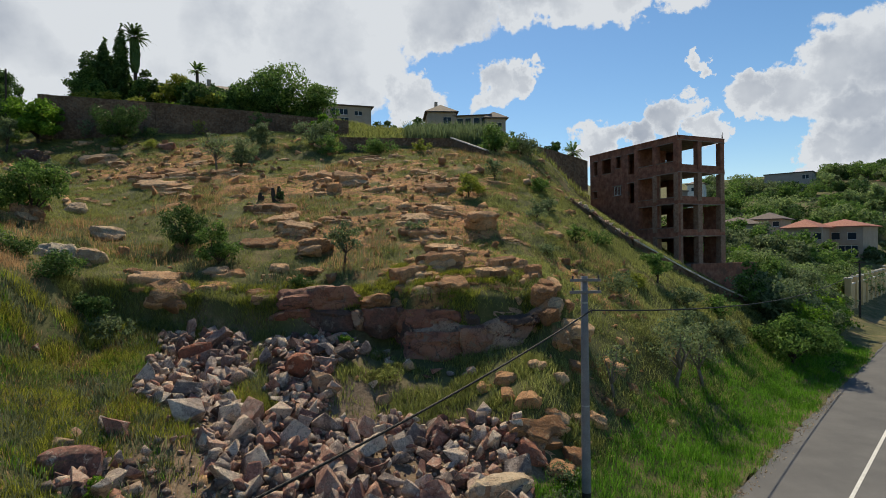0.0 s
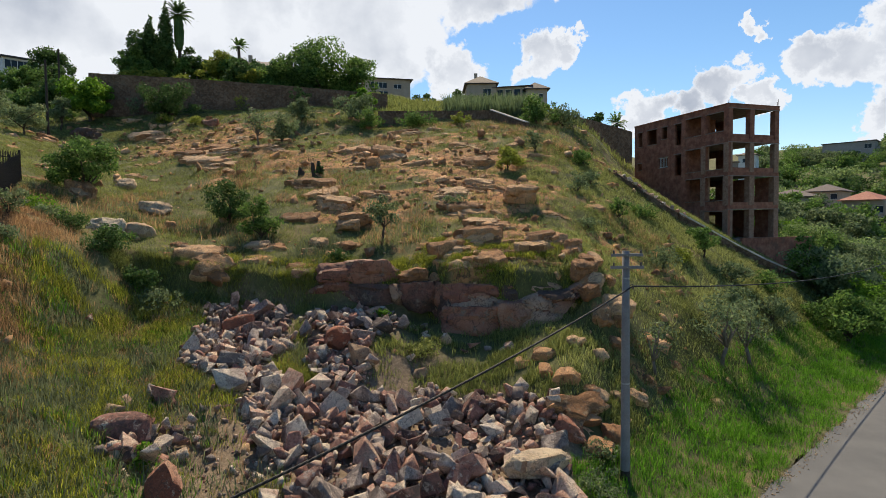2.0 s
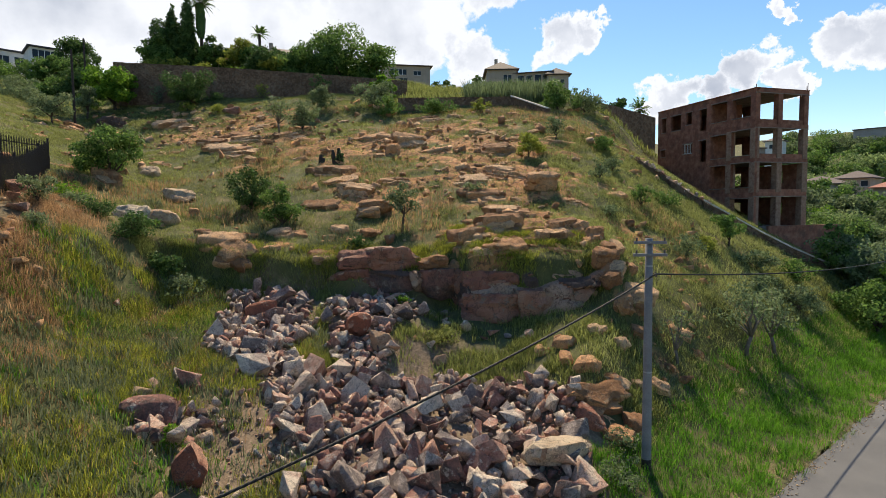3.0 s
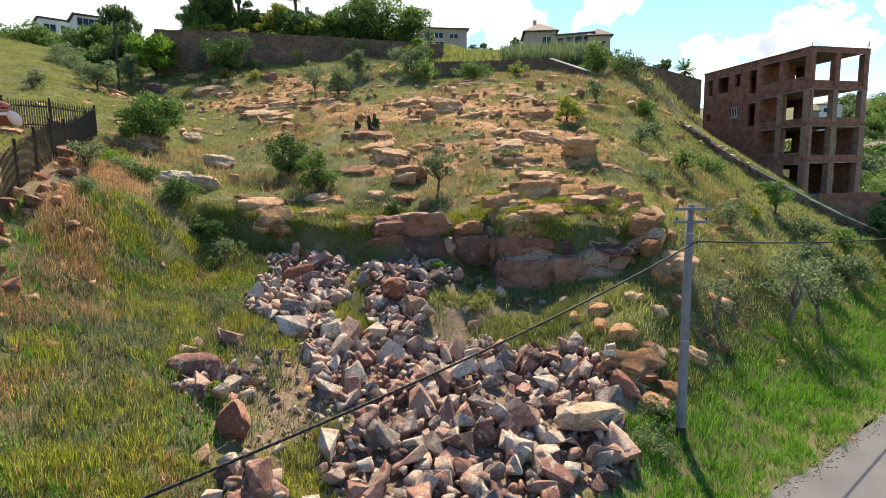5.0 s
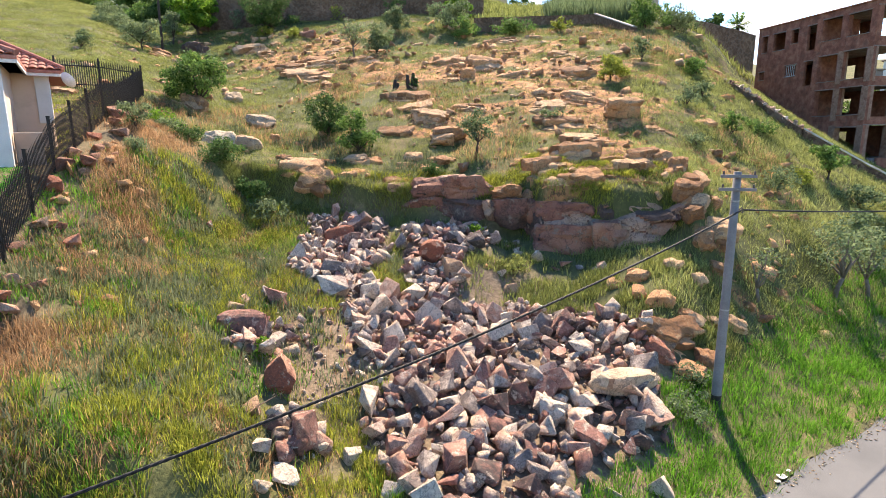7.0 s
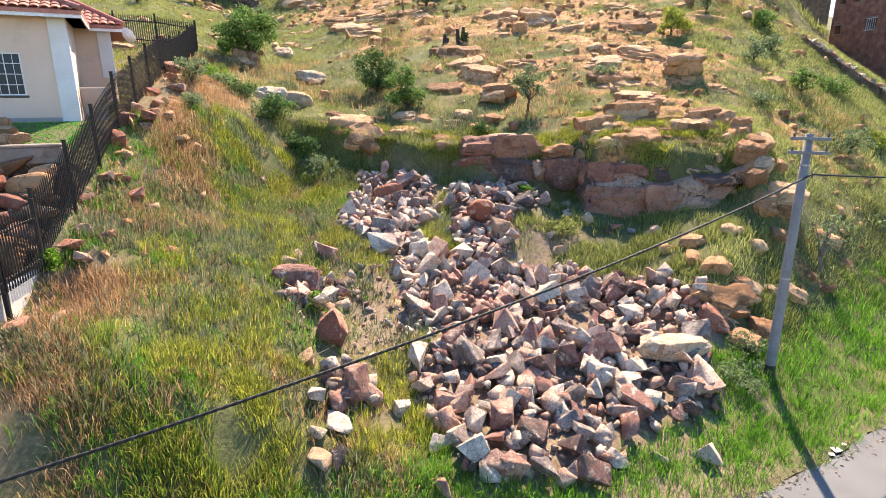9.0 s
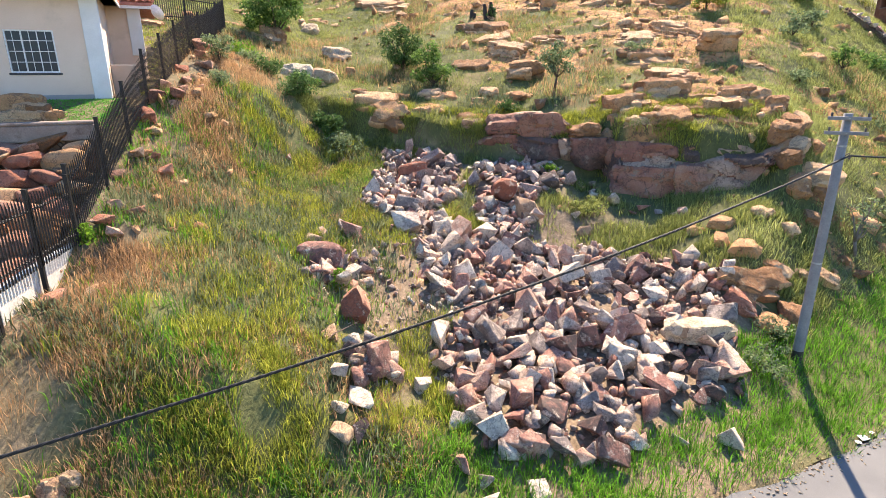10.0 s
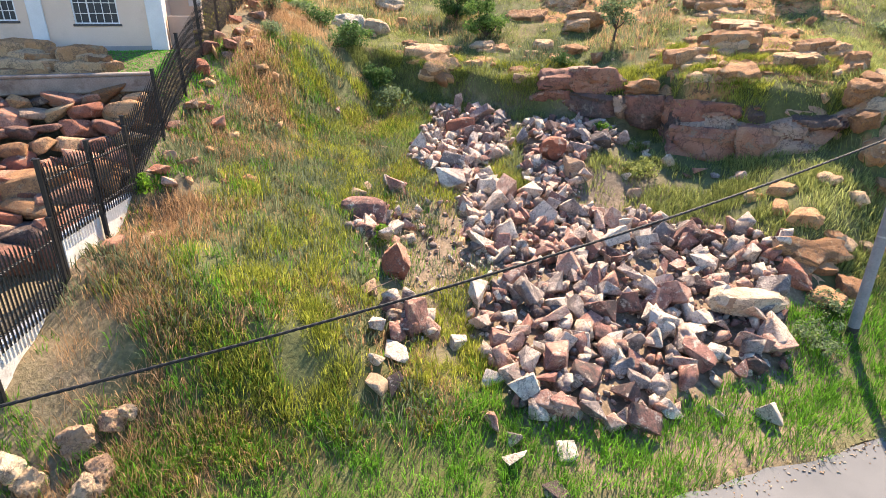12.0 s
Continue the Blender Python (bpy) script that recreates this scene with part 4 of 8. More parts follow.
def roof_tile_mesh():
    bm = bmesh.new()
    cols = 6
    top = []
    for j, yy in enumerate((0.0, 0.36)):
        row = []
        for i in range(cols + 1):
            t = i / cols
            row.append(bm.verts.new((t * 0.29, yy, 0.055 * math.sin(t * math.pi) ** 0.8 + (0.035 if j == 0 else 0.0))))
        top.append(row)
    for i in range(cols):
        bm.faces.new((top[0][i], top[0][i + 1], top[1][i + 1], top[1][i]))
    low = [bm.verts.new(v.co - Vector((0, 0, 0.03))) for v in top[0]]
    for i in range(cols):
        bm.faces.new((low[i], low[i + 1], top[0][i + 1], top[0][i]))
    me = bpy.data.meshes.new("roof_tile")
    bm.to_mesh(me)
    bm.free()
    me.materials.append(TILE_RED)
    return me


ROOF_TILE = roof_tile_mesh()


def tiled_slope(parent, x0, x1, y0, z0, run, pitch, hip0, hip1, limit=300):
    """Tiles over a slope that rises along +y from the eave; its ends drawn in by the hips."""
    t = math.radians(pitch)
    rows = int(run / math.cos(t) / 0.32)
    count = 0
    for j in range(rows):
        d = j * 0.32
        a, b = x0 + hip0 * d * math.cos(t), x1 - hip1 * d * math.cos(t)
        n = int((b - a) / 0.30)
        for i in range(n):
            if count >= limit:
                return
            o = new("roof_tile", ROOF_TILE)
            o.parent = parent
            o.matrix_local = pose(b - (i + 1) * 0.30, y0 + d * math.cos(t), z0 + d * math.sin(t), pitch)
            count += 1


def hip_roof(parent, x0, x1, y0, y1, z, rise, thick=0.12, material=None):
    bm = bmesh.new()
    w = min(x1 - x0, y1 - y0) / 2
    if (x1 - x0) >= (y1 - y0):
        r = [((x0 + w), (y0 + y1) / 2), ((x1 - w), (y0 + y1) / 2)]
    else:
        r = [((x0 + x1) / 2, y0 + w), ((x0 + x1) / 2, y1 - w)]
    base = [bm.verts.new((x, y, z)) for x, y in ((x0, y0), (x1, y0), (x1, y1), (x0, y1))]
    low = [bm.verts.new((v.co.x, v.co.y, z - thick)) for v in base]
    a, b = bm.verts.new((*r[0], z + rise)), bm.verts.new((*r[1], z + rise))
    if (x1 - x0) >= (y1 - y0):
        fs = [(base[0], base[1], b, a), (base[1], base[2], b), (base[2], base[3], a, b), (base[3], base[0], a)]
    else:
        fs = [(base[0], base[1], a), (base[1], base[2], b, a), (base[2], base[3], b), (base[3], base[0], a, b)]
    for f in fs:
        bm.faces.new(f)
    for k in range(4):
        bm.faces.new((low[k], low[(k + 1) % 4], base[(k + 1) % 4], base[k]))
    bm.faces.new(low)
    return part("roof", bm, material or TILE_RED, parent)


def make_house():
    h = thing("house", su_matrix(-1.93, 18.73, 7.0), "single-storey peach plastered house with a red tile roof", "house")
    # x <= 0 runs back along the front, y into the hill
    bm = bmesh.new()
    wall_with_holes(bm, 12.0, -1.2, 4.3, 0.25, [(9.05, 10.53, 1.5, 2.95), (6.1, 7.3, 1.6, 2.95)])
    bmesh.ops.transform(bm, matrix=Matrix.Translation((-12.0, 0, 0)), verts=bm.verts)
    part("front_wall", bm, PLASTER_PEACH, h)
    part("side_wall", boxed(-0.25, 0.0, 0.25, 4.6, -1.2, 4.3), PLASTER_PEACH, h)
    part("far_wall", boxed(-12, -11.75, 0.25, 8.5, -1.2, 4.3), PLASTER_PEACH, h)
    part("rear_wall", boxed(-11.75, -0.25, 8.25, 8.5, -1.2, 4.3), PLASTER_PEACH, h)
    part("room_floor", boxed(-11.75, -0.25, 0.25, 8.25, -0.2, 0.4), HOLLOW, h)
    # wing towards the hill
    part("wing_wall", boxed(0.0, 1.25, 4.6, 4.85, 1.2, 4.3), PLASTER_PEACH, h)
    part("wing_side", boxed(1.0, 1.25, 4.85, 9.0, 1.2, 4.3), PLASTER_PEACH, h)
    for x0, x1, y0, y1, zb in ((-0.52, 0.06, -0.09, 0.30, 0.55), (-4.35, -3.85, -0.09, 0.0, 0.2), (0.80, 1.33, 4.5, 4.85, 2.2), (-8.6, -8.1, -0.09, 0.0, 0.2)):
        part("pilaster", boxed(x0, x1, y0, y1, zb, 4.3, bevel=0.02), PLASTER_WHITE, h, "off-white plaster pilaster")
    part("peeling_plinth", boxed(-12, -0.52, -0.035, 0.0, 0.2, 0.72, bevel=0.012), PLASTER_GREY, h, "peeling damp plinth")
    steel_window(h, -2.95, -1.47, 1.5, 2.95, 0.06, 3, 4)
    steel_window(h, -5.9, -4.7, 1.6, 2.95, 0.06, 3, 4)
    part("front_step", boxed(-6.8, -4.55, -1.3, -0.1, -0.6, 0.75, bevel=0.03), PLASTER_YELLOW, h, "low beige plastered block")
    part("hose_rail", tube(bmesh.new(), [(-5.3, -0.6, 0.75), (-5.3, -0.6, 1.0), (-4.8, -0.6, 1.02), (-4.75, -0.6, 0.55)], [0.02] * 4, 6), TRIM_DARK, h)
    part("fascia", boxed(-12.6, 0.55, -0.62, -0.55, 4.12, 4.34, bevel=0.008), FRAME_WHITE, h, "white fascia board")
    part("fascia", boxed(0.55, 0.61, -0.62, 4.1, 4.12, 4.34, bevel=0.008), FRAME_WHITE, h)
    part("fascia", boxed(0.61, 1.85, 4.05, 4.12, 4.12, 4.34, bevel=0.008), FRAME_WHITE, h)
    part("soffit", boxed(-12.5, 0.55, -0.55, 8.9, 4.24, 4.3), PLASTER_WHITE, h)
    hip_roof(h, -12.6, 0.62, -0.65, 9.0, 4.36, 2.1)
    hip_roof(h, -2.6, 1.9, 4.0, 11.0, 4.36, 1.25)
    tiled_slope(h, -7.5, 0.62, -0.65, 4.40, 4.4, 23.5, 0, 1.0, 220)
    tiled_slope(h, -0.9, 1.9, 4.0, 4.40, 2.2, 29.0, 0, 1.0, 80)
    ridge = tube(bmesh.new(), [(0.62, -0.65, 4.46), (-4.2, 4.17, 6.56)], [0.11, 0.11], 8)
    part("hip_ridge", ridge, TILE_RED, h, "rounded clay ridge tiles")
    part("wing_hip_ridge", tube(bmesh.new(), [(1.9, 4.0, 4.46), (-0.35, 6.25, 5.7)], [0.1, 0.1], 8), TILE_RED, h)
    # dish on the wing's corner
    bm = bmesh.new()
    bmesh.ops.create_uvsphere(bm, u_segments=20, v_segments=10, radius=0.42)
    bmesh.ops.delete(bm, geom=[v for v in bm.verts if v.co.z > -0.16], context="VERTS")
    bmesh.ops.solidify(bm, geom=bm.faces[:], thickness=0.015)
    dish = part("satellite_dish", bm, FRAME_WHITE, h, "white satellite dish")
    dish.matrix_local = pose(2.2, 3.9, 4.1, 62, 0, 130)
    part("dish_arm", tube(bmesh.new(), [(1.85, 4.3, 3.95), (2.2, 3.9, 3.85)], [0.02, 0.02], 6), STEEL, h)
    return h


make_house()


def make_terrace():
    # lawn in front of the house, kept up by a band of rough concrete over stacked rock
    t = thing("lawn_wall", su_matrix(-1.93, 15.3, 4.2), "rough grey mortared edge holding up the lawn", "wall")
    part("wall_core", boxed(-13, -0.4, 0.05, 0.28, -0.8, 2.2), WALL_BED, t)
    part("wall_band", boxed(-13, -0.35, -0.14, 0.28, 2.2, 2.72, bevel=0.04), CONCRETE, t, "stained mortar band")
    part("wall_coping", boxed(-13, -0.35, -0.16, 0.30, 2.72, 2.82, bevel=0.03), CONCRETE, t, "worn concrete coping")
    w = thing("garden_wall", su_matrix(-1.93, 20.2, 6.6), "dark low block wall beside the house", "wall")
    part("wall_core", boxed(0.05, 0.95, 0, 0.3, -0.8, 2.2, bevel=0.03), PLASTER_GREY, w)


make_terrace()


# ---- rocks ----
def hull_piece(bm, rng, n, size, centre=(0, 0, 0), chip=0.02):
    """One angular lump into bm: the hull of random points in a box, its edges chipped."""
    vs = []
    for _ in range(n):
        p = [rng.uniform(-1, 1) for _ in range(3)]
        k = rng.randrange(3)
        p[k] = math.copysign(rng.uniform(0.75, 1.0), p[k])
        vs.append(bm.verts.new(Vector((p[0] * size[0] * 0.5, p[1] * size[1] * 0.5, p[2] * size[2] * 0.5)) + Vector(centre)))
    g = bmesh.ops.convex_hull(bm, input=vs)
    inner = [e for e in g["geom_interior"] if isinstance(e, bmesh.types.BMVert)] + [e for e in g["geom_unused"] if isinstance(e, bmesh.types.BMVert)]
    if inner:
        bmesh.ops.delete(bm, geom=list(set(inner)), context="VERTS")
    live = [v for v in vs if v.is_valid]
    es = list({e for v in live for e in v.link_edges})
    bmesh.ops.dissolve_limit(bm, angle_limit=0.16, verts=live, edges=es)
    es = list({e for v in live if v.is_valid for e in v.link_edges})
    if chip:
        bmesh.ops.bevel(bm, geom=es, offset=chip, segments=1, affect="EDGES")


def rock_mesh(seed, material, flat=1.0, points=13, chip=0.025):
    """An angular broken stone about one metre across."""
    rng = random.Random(seed)
    bm = bmesh.new()
    hull_piece(bm, rng, points, (1.0, rng.uniform(0.75, 1.0), flat), chip=chip)
    bmesh.ops.triangulate(bm, faces=[f for f in bm.faces if chip == 0 or len(f.verts) > 4])
    me = bpy.data.meshes.new("rock")
    bm.to_mesh(me)
    bm.free()
    me.materials.append(material)
    return me


def smooth_boulder(seed, material, flat=0.7, cuts=9):
    """A weathered boulder: a lump with broad broken faces, rounded by weather, with bedding lines."""
    rng = random.Random(seed)
    bm = bmesh.new()
    bmesh.ops.create_icosphere(bm, subdivisions=3, radius=0.58)
    off = Vector((seed * 3.3, seed * 1.1, 0))
    for v in bm.verts:
        v.co *= 1 + 0.16 * noise.noise(v.co * 1.7 + off)
    for _ in range(cuts + 5):
        n = Vector((rng.gauss(0, 1), rng.gauss(0, 1), rng.gauss(0, 0.7))).normalized()
        d = rng.uniform(0.28, 0.47)
        for v in bm.verts:
            k = v.co.dot(n) - d
            if k > 0:
                v.co -= n * k * 0.94
    for v in bm.verts:
        c = v.co.copy()
        v.co += c.normalized() * (0.05 * noise.noise(c * 4 + off) + 0.03 * noise.noise(c * 9 + off) - 0.03 * abs(math.sin(c.z * 9 + 1.5 * noise.noise(c * 2 + off))))
        v.co.z *= flat
    me = bpy.data.meshes.new("boulder")
    bm.to_mesh(me)
    bm.free()
    me.materials.append(material)
    me.shade_smooth()
    me.set_sharp_from_angle(angle=0.45)
    return me


def crag_mesh(seed, material, spread=0.24, cuts=5):
    """A weathered joint block: a box with rounded arrises, broken faces, bedding grooves and hollows."""
    rng = random.Random(seed)
    bm = bmesh.new()
    bmesh.ops.create_cube(bm, size=1.0)
    bmesh.ops.subdivide_edges(bm, edges=bm.edges[:], cuts=8, use_grid_fill=True)
    off = Vector((seed * 3.7, seed * 1.9, seed * 0.7))
    planes = [(Vector((rng.gauss(0, 1), rng.gauss(0, 1), rng.gauss(0, 0.6))).normalized(), rng.uniform(0.40, 0.56)) for _ in range(cuts)]
    beds = [(rng.uniform(-0.4, 0.4), rng.uniform(0.03, 0.06)) for _ in range(3)]
    for v in bm.verts:
        c = v.co.lerp(v.co.normalized() * 0.60, spread)
        for n, d in planes:
            k = c.dot(n) - d
            if k > 0:
                c -= n * k * 0.9
        q = c + off
        side = Vector((c.x, c.y, 0))
        lev = c.z + 0.06 * noise.noise(q * 2.0)
        cutin = sum(w * math.exp(-((lev - b) / 0.035) ** 2) for b, w in beds)
        crack = max(0.0, 1 - abs(noise.noise(q * 1.7 + Vector((5, 0, 0)))) / 0.06)
        c += c.normalized() * (0.13 * noise.noise(q * 2.1) + 0.07 * noise.noise(q * 5.3) + 0.035 * noise.noise(q * 11.0) - 0.07 * crack) - side * cutin
        v.co = c
    me = bpy.data.meshes.new("crag")
    bm.to_mesh(me)
    bm.free()
    me.materials.append(material)
    me.shade_smooth()
    me.set_sharp_from_angle(angle=0.55)
    return me


def strata_mesh(seed, material, layers=3):
    """Bedrock breaking out of a slope: thin uneven sheets, each set back uphill (+y) on the one below."""
    rng = random.Random(seed)
    bm = bmesh.new()
    n = 26
    z = -0.24
    for k in range(layers):
        w, dp = rng.uniform(0.30, 0.52), rng.uniform(0.22, 0.36)
        cx, cy = rng.uniform(-0.24, 0.24), -0.14 + 0.16 * k + rng.uniform(-0.04, 0.04)
        th = rng.uniform(0.13, 0.20)
        off = Vector((seed * 2.3, k * 7.1, 0))
        rings = []
        for rr, dz in ((1.0, -0.14), (1.03, 0.35 * th), (1.0, 0.8 * th), (0.90, th), (0.66, th * 1.04), (0.42, th * 1.05), (0.2, th * 1.06)):
            row = []
            for i in range(n):
                a = 2 * math.pi * i / n
                d = Vector((math.cos(a), math.sin(a), 0))
                e = 1 + 0.45 * noise.noise(d * 1.3 + off) + 0.34 * noise.noise(d * 3.4 + off) + 0.20 * noise.noise(d * 8.0 + off)
                # squared-off plan, as jointed rock breaks
                e /= max(abs(d.x), abs(d.y)) ** 0.55
                p = Vector((cx + d.x * w * e * rr, cy + d.y * dp * e * rr, z + dz))
                p.z += 0.08 * noise.noise(p * 3.0 + off) + 0.05 * noise.noise(p * 8.0 + off)
                row.append(bm.verts.new(p))
            rings.append(row)
        for r0, r1 in zip(rings, rings[1:]):
            for i in range(n):
                bm.faces.new((r0[i], r0[(i + 1) % n], r1[(i + 1) % n], r1[i]))
        bm.faces.new(rings[-1])
        z += th * 0.86
    me = bpy.data.meshes.new("strata")
    bm.to_mesh(me)
    bm.free()
    me.materials.append(material)
    me.shade_smooth()
    me.set_sharp_from_angle(angle=0.6)
    return me


PILE_MESHES = [rock_mesh(k, ROCK_PILE, random.Random(k).uniform(0.5, 0.95), 9 + k % 6, 0.018) for k in range(26)]
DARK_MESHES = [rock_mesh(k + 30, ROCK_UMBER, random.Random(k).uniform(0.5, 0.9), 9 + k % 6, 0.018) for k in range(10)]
BOULDER_MESHES = [crag_mesh(k + 90, ROCK_HILL, 0.5, 7) for k in range(8)]
STRATA_MESHES = [strata_mesh(k + 120, ROCK_HILL, 2 + k % 3) for k in range(14)]


def inside(poly, x, y):
    c = False
    j = len(poly) - 1
    for i in range(len(poly)):
        (xi, yi), (xj, yj) = poly[i], poly[j]
        if (yi > y) != (yj > y) and x < (xj - xi) * (y - yi) / (yj - yi) + xi:
            c = not c
        j = i
    return c


PILES = [[(-11.9, 21.0), (-12.4, 23.8), (-13.2, 26.4), (-11.6, 27.0), (-9.4, 26.9), (-7.9, 23.8), (-8.2, 21.4), (-8.9, 20.1), (-10.0, 20.0)],
         [(-8.7, 26.9), (-6.6, 27.2), (-3.9, 27.2), (-3.6, 26.0), (-4.8, 23.8), (-4.3, 22.4), (-4.4, 21.2), (-5.7, 21.1), (-7.2, 22.3), (-7.7, 24.5)],
         [(-10.1, 20.6), (-8.2, 21.5), (-6.6, 21.0), (-5.4, 21.2), (-3.6, 21.3), (-2.2, 22.0), (-0.2, 21.4), (1.2, 21.5), (2.6, 20.6), (2.6, 19.1), (2.7, 18.1), (2.7, 16.6), (3.0, 15.6), (1.4, 14.2), (0.5, 13.0), (0.1, 11.9),
          (-0.7, 11.3), (-1.6, 11.0), (-2.6, 10.4), (-3.9, 11.2), (-4.9, 12.2), (-5.6, 13.4), (-5.4, 15.2), (-6.4, 15.6), (-7.4, 17.2), (-8.3, 18.8)],
         [(-9.9, 13.7), (-10.4, 15.3), (-9.9, 16.2), (-9.0, 16.4), (-8.4, 15.6), (-8.9, 14.2)], [(-6.2, 10.6), (-7.2, 11.6), (-6.8, 12.4), (-5.6, 11.6)]]
BARE = [(-5.5, 17.9, 0.5), (-8.3, 22.2, 0.5), (-6.8, 23.2, 0.4)]


def on_pile(x, y):
    return any(inside(q, x, y) for q in PILES)


def put_rock(me, x, y, size, rng, label, group, sink=0.18, tilt=35, name="rock", stretch=None, z=None, turn=None, category="rock", lie=0.0):
    o = new(name, me)
    zz = gz(x, y) if z is None else z
    st = stretch or (rng.uniform(0.8, 1.35), rng.uniform(0.75, 1.1), rng.uniform(0.75, 1.1))
    e = Euler([radians(rng.uniform(-tilt, tilt)), radians(rng.uniform(-tilt, tilt)), rng.uniform(0, 6.283) if turn is None else radians(turn)])
    r = e.to_matrix()
    if lie:
        d = 0.35 * size
        nrm = Vector(((gz(x - d, y) - gz(x + d, y)) / (2 * d), (gz(x, y - d) - gz(x, y + d)) / (2 * d), 1.0)).normalized()
        r = Vector((0, 0, 1)).rotation_difference(Vector((0, 0, 1)).lerp(nrm, lie).normalized()).to_matrix() @ r
    o.matrix_world = Matrix.LocRotScale((x, y, zz + size * (0.36 - sink)), r.to_quaternion(), (size * st[0], size * st[1], size * st[2]))
    return tagged(o, label, category, group)


def make_pile():
    rng = random.Random(11)
    placed = []

    def free(x, y, r):
        return all((x - a) ** 2 + (y - b) ** 2 > (0.60 * (r + c)) ** 2 for a, b, c in placed)
    # named stones first
    for x, y, s, st, me, lab, turn in (
            (1.75, 17.2, 1.25, (1.55, 0.7, 0.55), crag_mesh(309, ROCK_PALE, 0.5, 7), "long cream boulder lying on the rock pile", 25),
            (-7.9, 13.4, 1.3, (1.0, 1.0, 1.0), smooth_boulder(302, ROCK_RED, 1.0, 12), "large upright red sandstone boulder beside the gravel", 40),
            (3.5, 20.0, 2.0, (1.2, 0.9, 0.6), strata_mesh(303, ROCK_HILL, 3), "broad red-brown sloping bedrock at the edge of the pile", 30),
            (3.9, 19.1, 0.9, (1.2, 1.0, 0.6), crag_mesh(313, ROCK_HILL, 0.45, 7), "orange bedrock hump beside the pole", 70),
            (3.0, 19.2, 0.9, (1.2, 1.0, 0.6), crag_mesh(314, ROCK_RED, 0.4, 7), "red-brown bedrock hump at the edge of the pile", 10),
            (-5.0, 22.9, 1.2, (1.0, 1.0, 1.0), rock_mesh(304, ROCK_PALE, 0.9, 14, 0.04), "orange-tan boulder on top of the pile", 0),
            (-6.1, 23.7, 1.25, (1.1, 0.9, 1.1), smooth_boulder(305, ROCK_RED, 0.9, 12), "pointed reddish boulder on top of the pile", 50),
            (-10.8, 24.4, 1.25, (1.2, 0.8, 0.9), rock_mesh(306, ROCK_RED, 0.9, 22, 0.05), "purple-brown slab tilted on the pile", 70),
            (-10.2, 15.3, 1.2, (1.4, 0.9, 0.9), rock_mesh(307, ROCK_PILE, 0.8, 24, 0.05), "mottled grey-brown boulder in grass", 20)):
        put_rock(me, x, y, s, rng, lab, "quarried rocks", 0.34 if "bedrock" in lab else 0.12, 10, stretch=st, turn=turn, lie=0.9 if "bedrock" in lab else 0.0)
        placed.append((x, y, s * 0.5))
    things, tries = 0, 0
    while things < 300 and tries < 26000:
        tries += 1
        x, y = rng.uniform(-14, 4), rng.uniform(10, 27)
        if not on_pile(x, y) or any((x - a) ** 2 + (y - b) ** 2 < r * r for a, b, r in BARE):
            continue
        s = min(1.0, max(0.38, rng.lognormvariate(-0.42, 0.28)))
        if y > 21:
            s *= 0.9
        if tries > 8000:
            s *= 0.75
        if not free(x, y, s * 0.40):
            continue
        placed.append((x, y, s * 0.40))
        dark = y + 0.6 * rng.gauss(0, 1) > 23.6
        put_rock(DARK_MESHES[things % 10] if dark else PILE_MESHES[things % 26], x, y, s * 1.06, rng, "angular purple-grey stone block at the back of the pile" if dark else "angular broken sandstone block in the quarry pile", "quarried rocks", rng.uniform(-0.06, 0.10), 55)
        things += 1
    # rocks of the layer beneath and between, too many to tell apart
    vs, fs, base = [], [], 0
    bits = [rock_mesh(k + 400, ROCK_PILE, 0.8, 11, 0) for k in range(8)]
    for n in range(3900):
        for _ in range(20):
            x, y = rng.uniform(-14.5, 4.5), rng.uniform(9.5, 27.4)
            if on_pile(x, y) or (n > 2400 and (x + 7.9) ** 2 + ((y - 16.6) * 0.6) ** 2 < 6):
                break
        else:
            continue
        s = min(0.68, rng.lognormvariate(-0.72, 0.22)) if n < 330 else min(0.42, rng.lognormvariate(-1.35, 0.45)) if n < 800 else min(0.3, rng.lognormvariate(-2.1, 0.5))
        me = bits[n % 8]
        m = Matrix.LocRotScale((x, y, gz(x, y) + s * 0.15 + (rng.uniform(0, 0.22) if s > 0.25 else 0)), Euler((rng.uniform(0, 6), rng.uniform(0, 6), rng.uniform(0, 6))), (s * 1.2, s, s))
        co = [m @ v.co for v in me.vertices]
        vs += co
        fs += [[base + i for i in p.vertices] for p in me.polygons]
        base += len(co)
    tagged(raw("rubble", np.array([tuple(v) for v in vs]), [np.array(fs)], ROCK_PILE), "loose broken stone chips between the blocks", "rubble", kind="stuff")
    # stray stones round the pile, in the grass and along the fence
    corner = [crag_mesh(880 + k, ROCK_PALE, 0.36, 8) for k in range(5)]
    for x, y, s in ((-5.6, 9.2, 0.75), (-6.0, 10.2, 0.7), (-6.3, 11.1, 0.7), (-6.7, 12.0, 0.6), (-2.6, 9.2, 0.6), (-1.6, 9.0, 0.65), (-3.4, 9.9, 0.5), (-10.6, 17.9, 0.75), (-11.3, 17.2, 0.6), (2.2, 13.6, 0.85), (1.1, 12.9, 0.6),
                    (-9.8, 5.5, 0.45), (-10.1, 4.95, 0.5), (-9.4, 4.85, 0.5), (-10.2, 4.05, 0.45), (-10.7, 4.0, 0.5), (-9.3, 4.5, 0.5), (-9.7, 5.75, 0.35), (-2.8, 9.8, 0.5), (-1.7, 10.1, 0.5)):
        put_rock(corner[int(abs(x * 7)) % 5] if x < -8.2 and y < 7 else PILE_MESHES[int(abs(x * 7)) % 26], x, y, s, rng, "stray pale sandstone block lying in grass", "stray rocks", 0.12, 30)


make_pile()


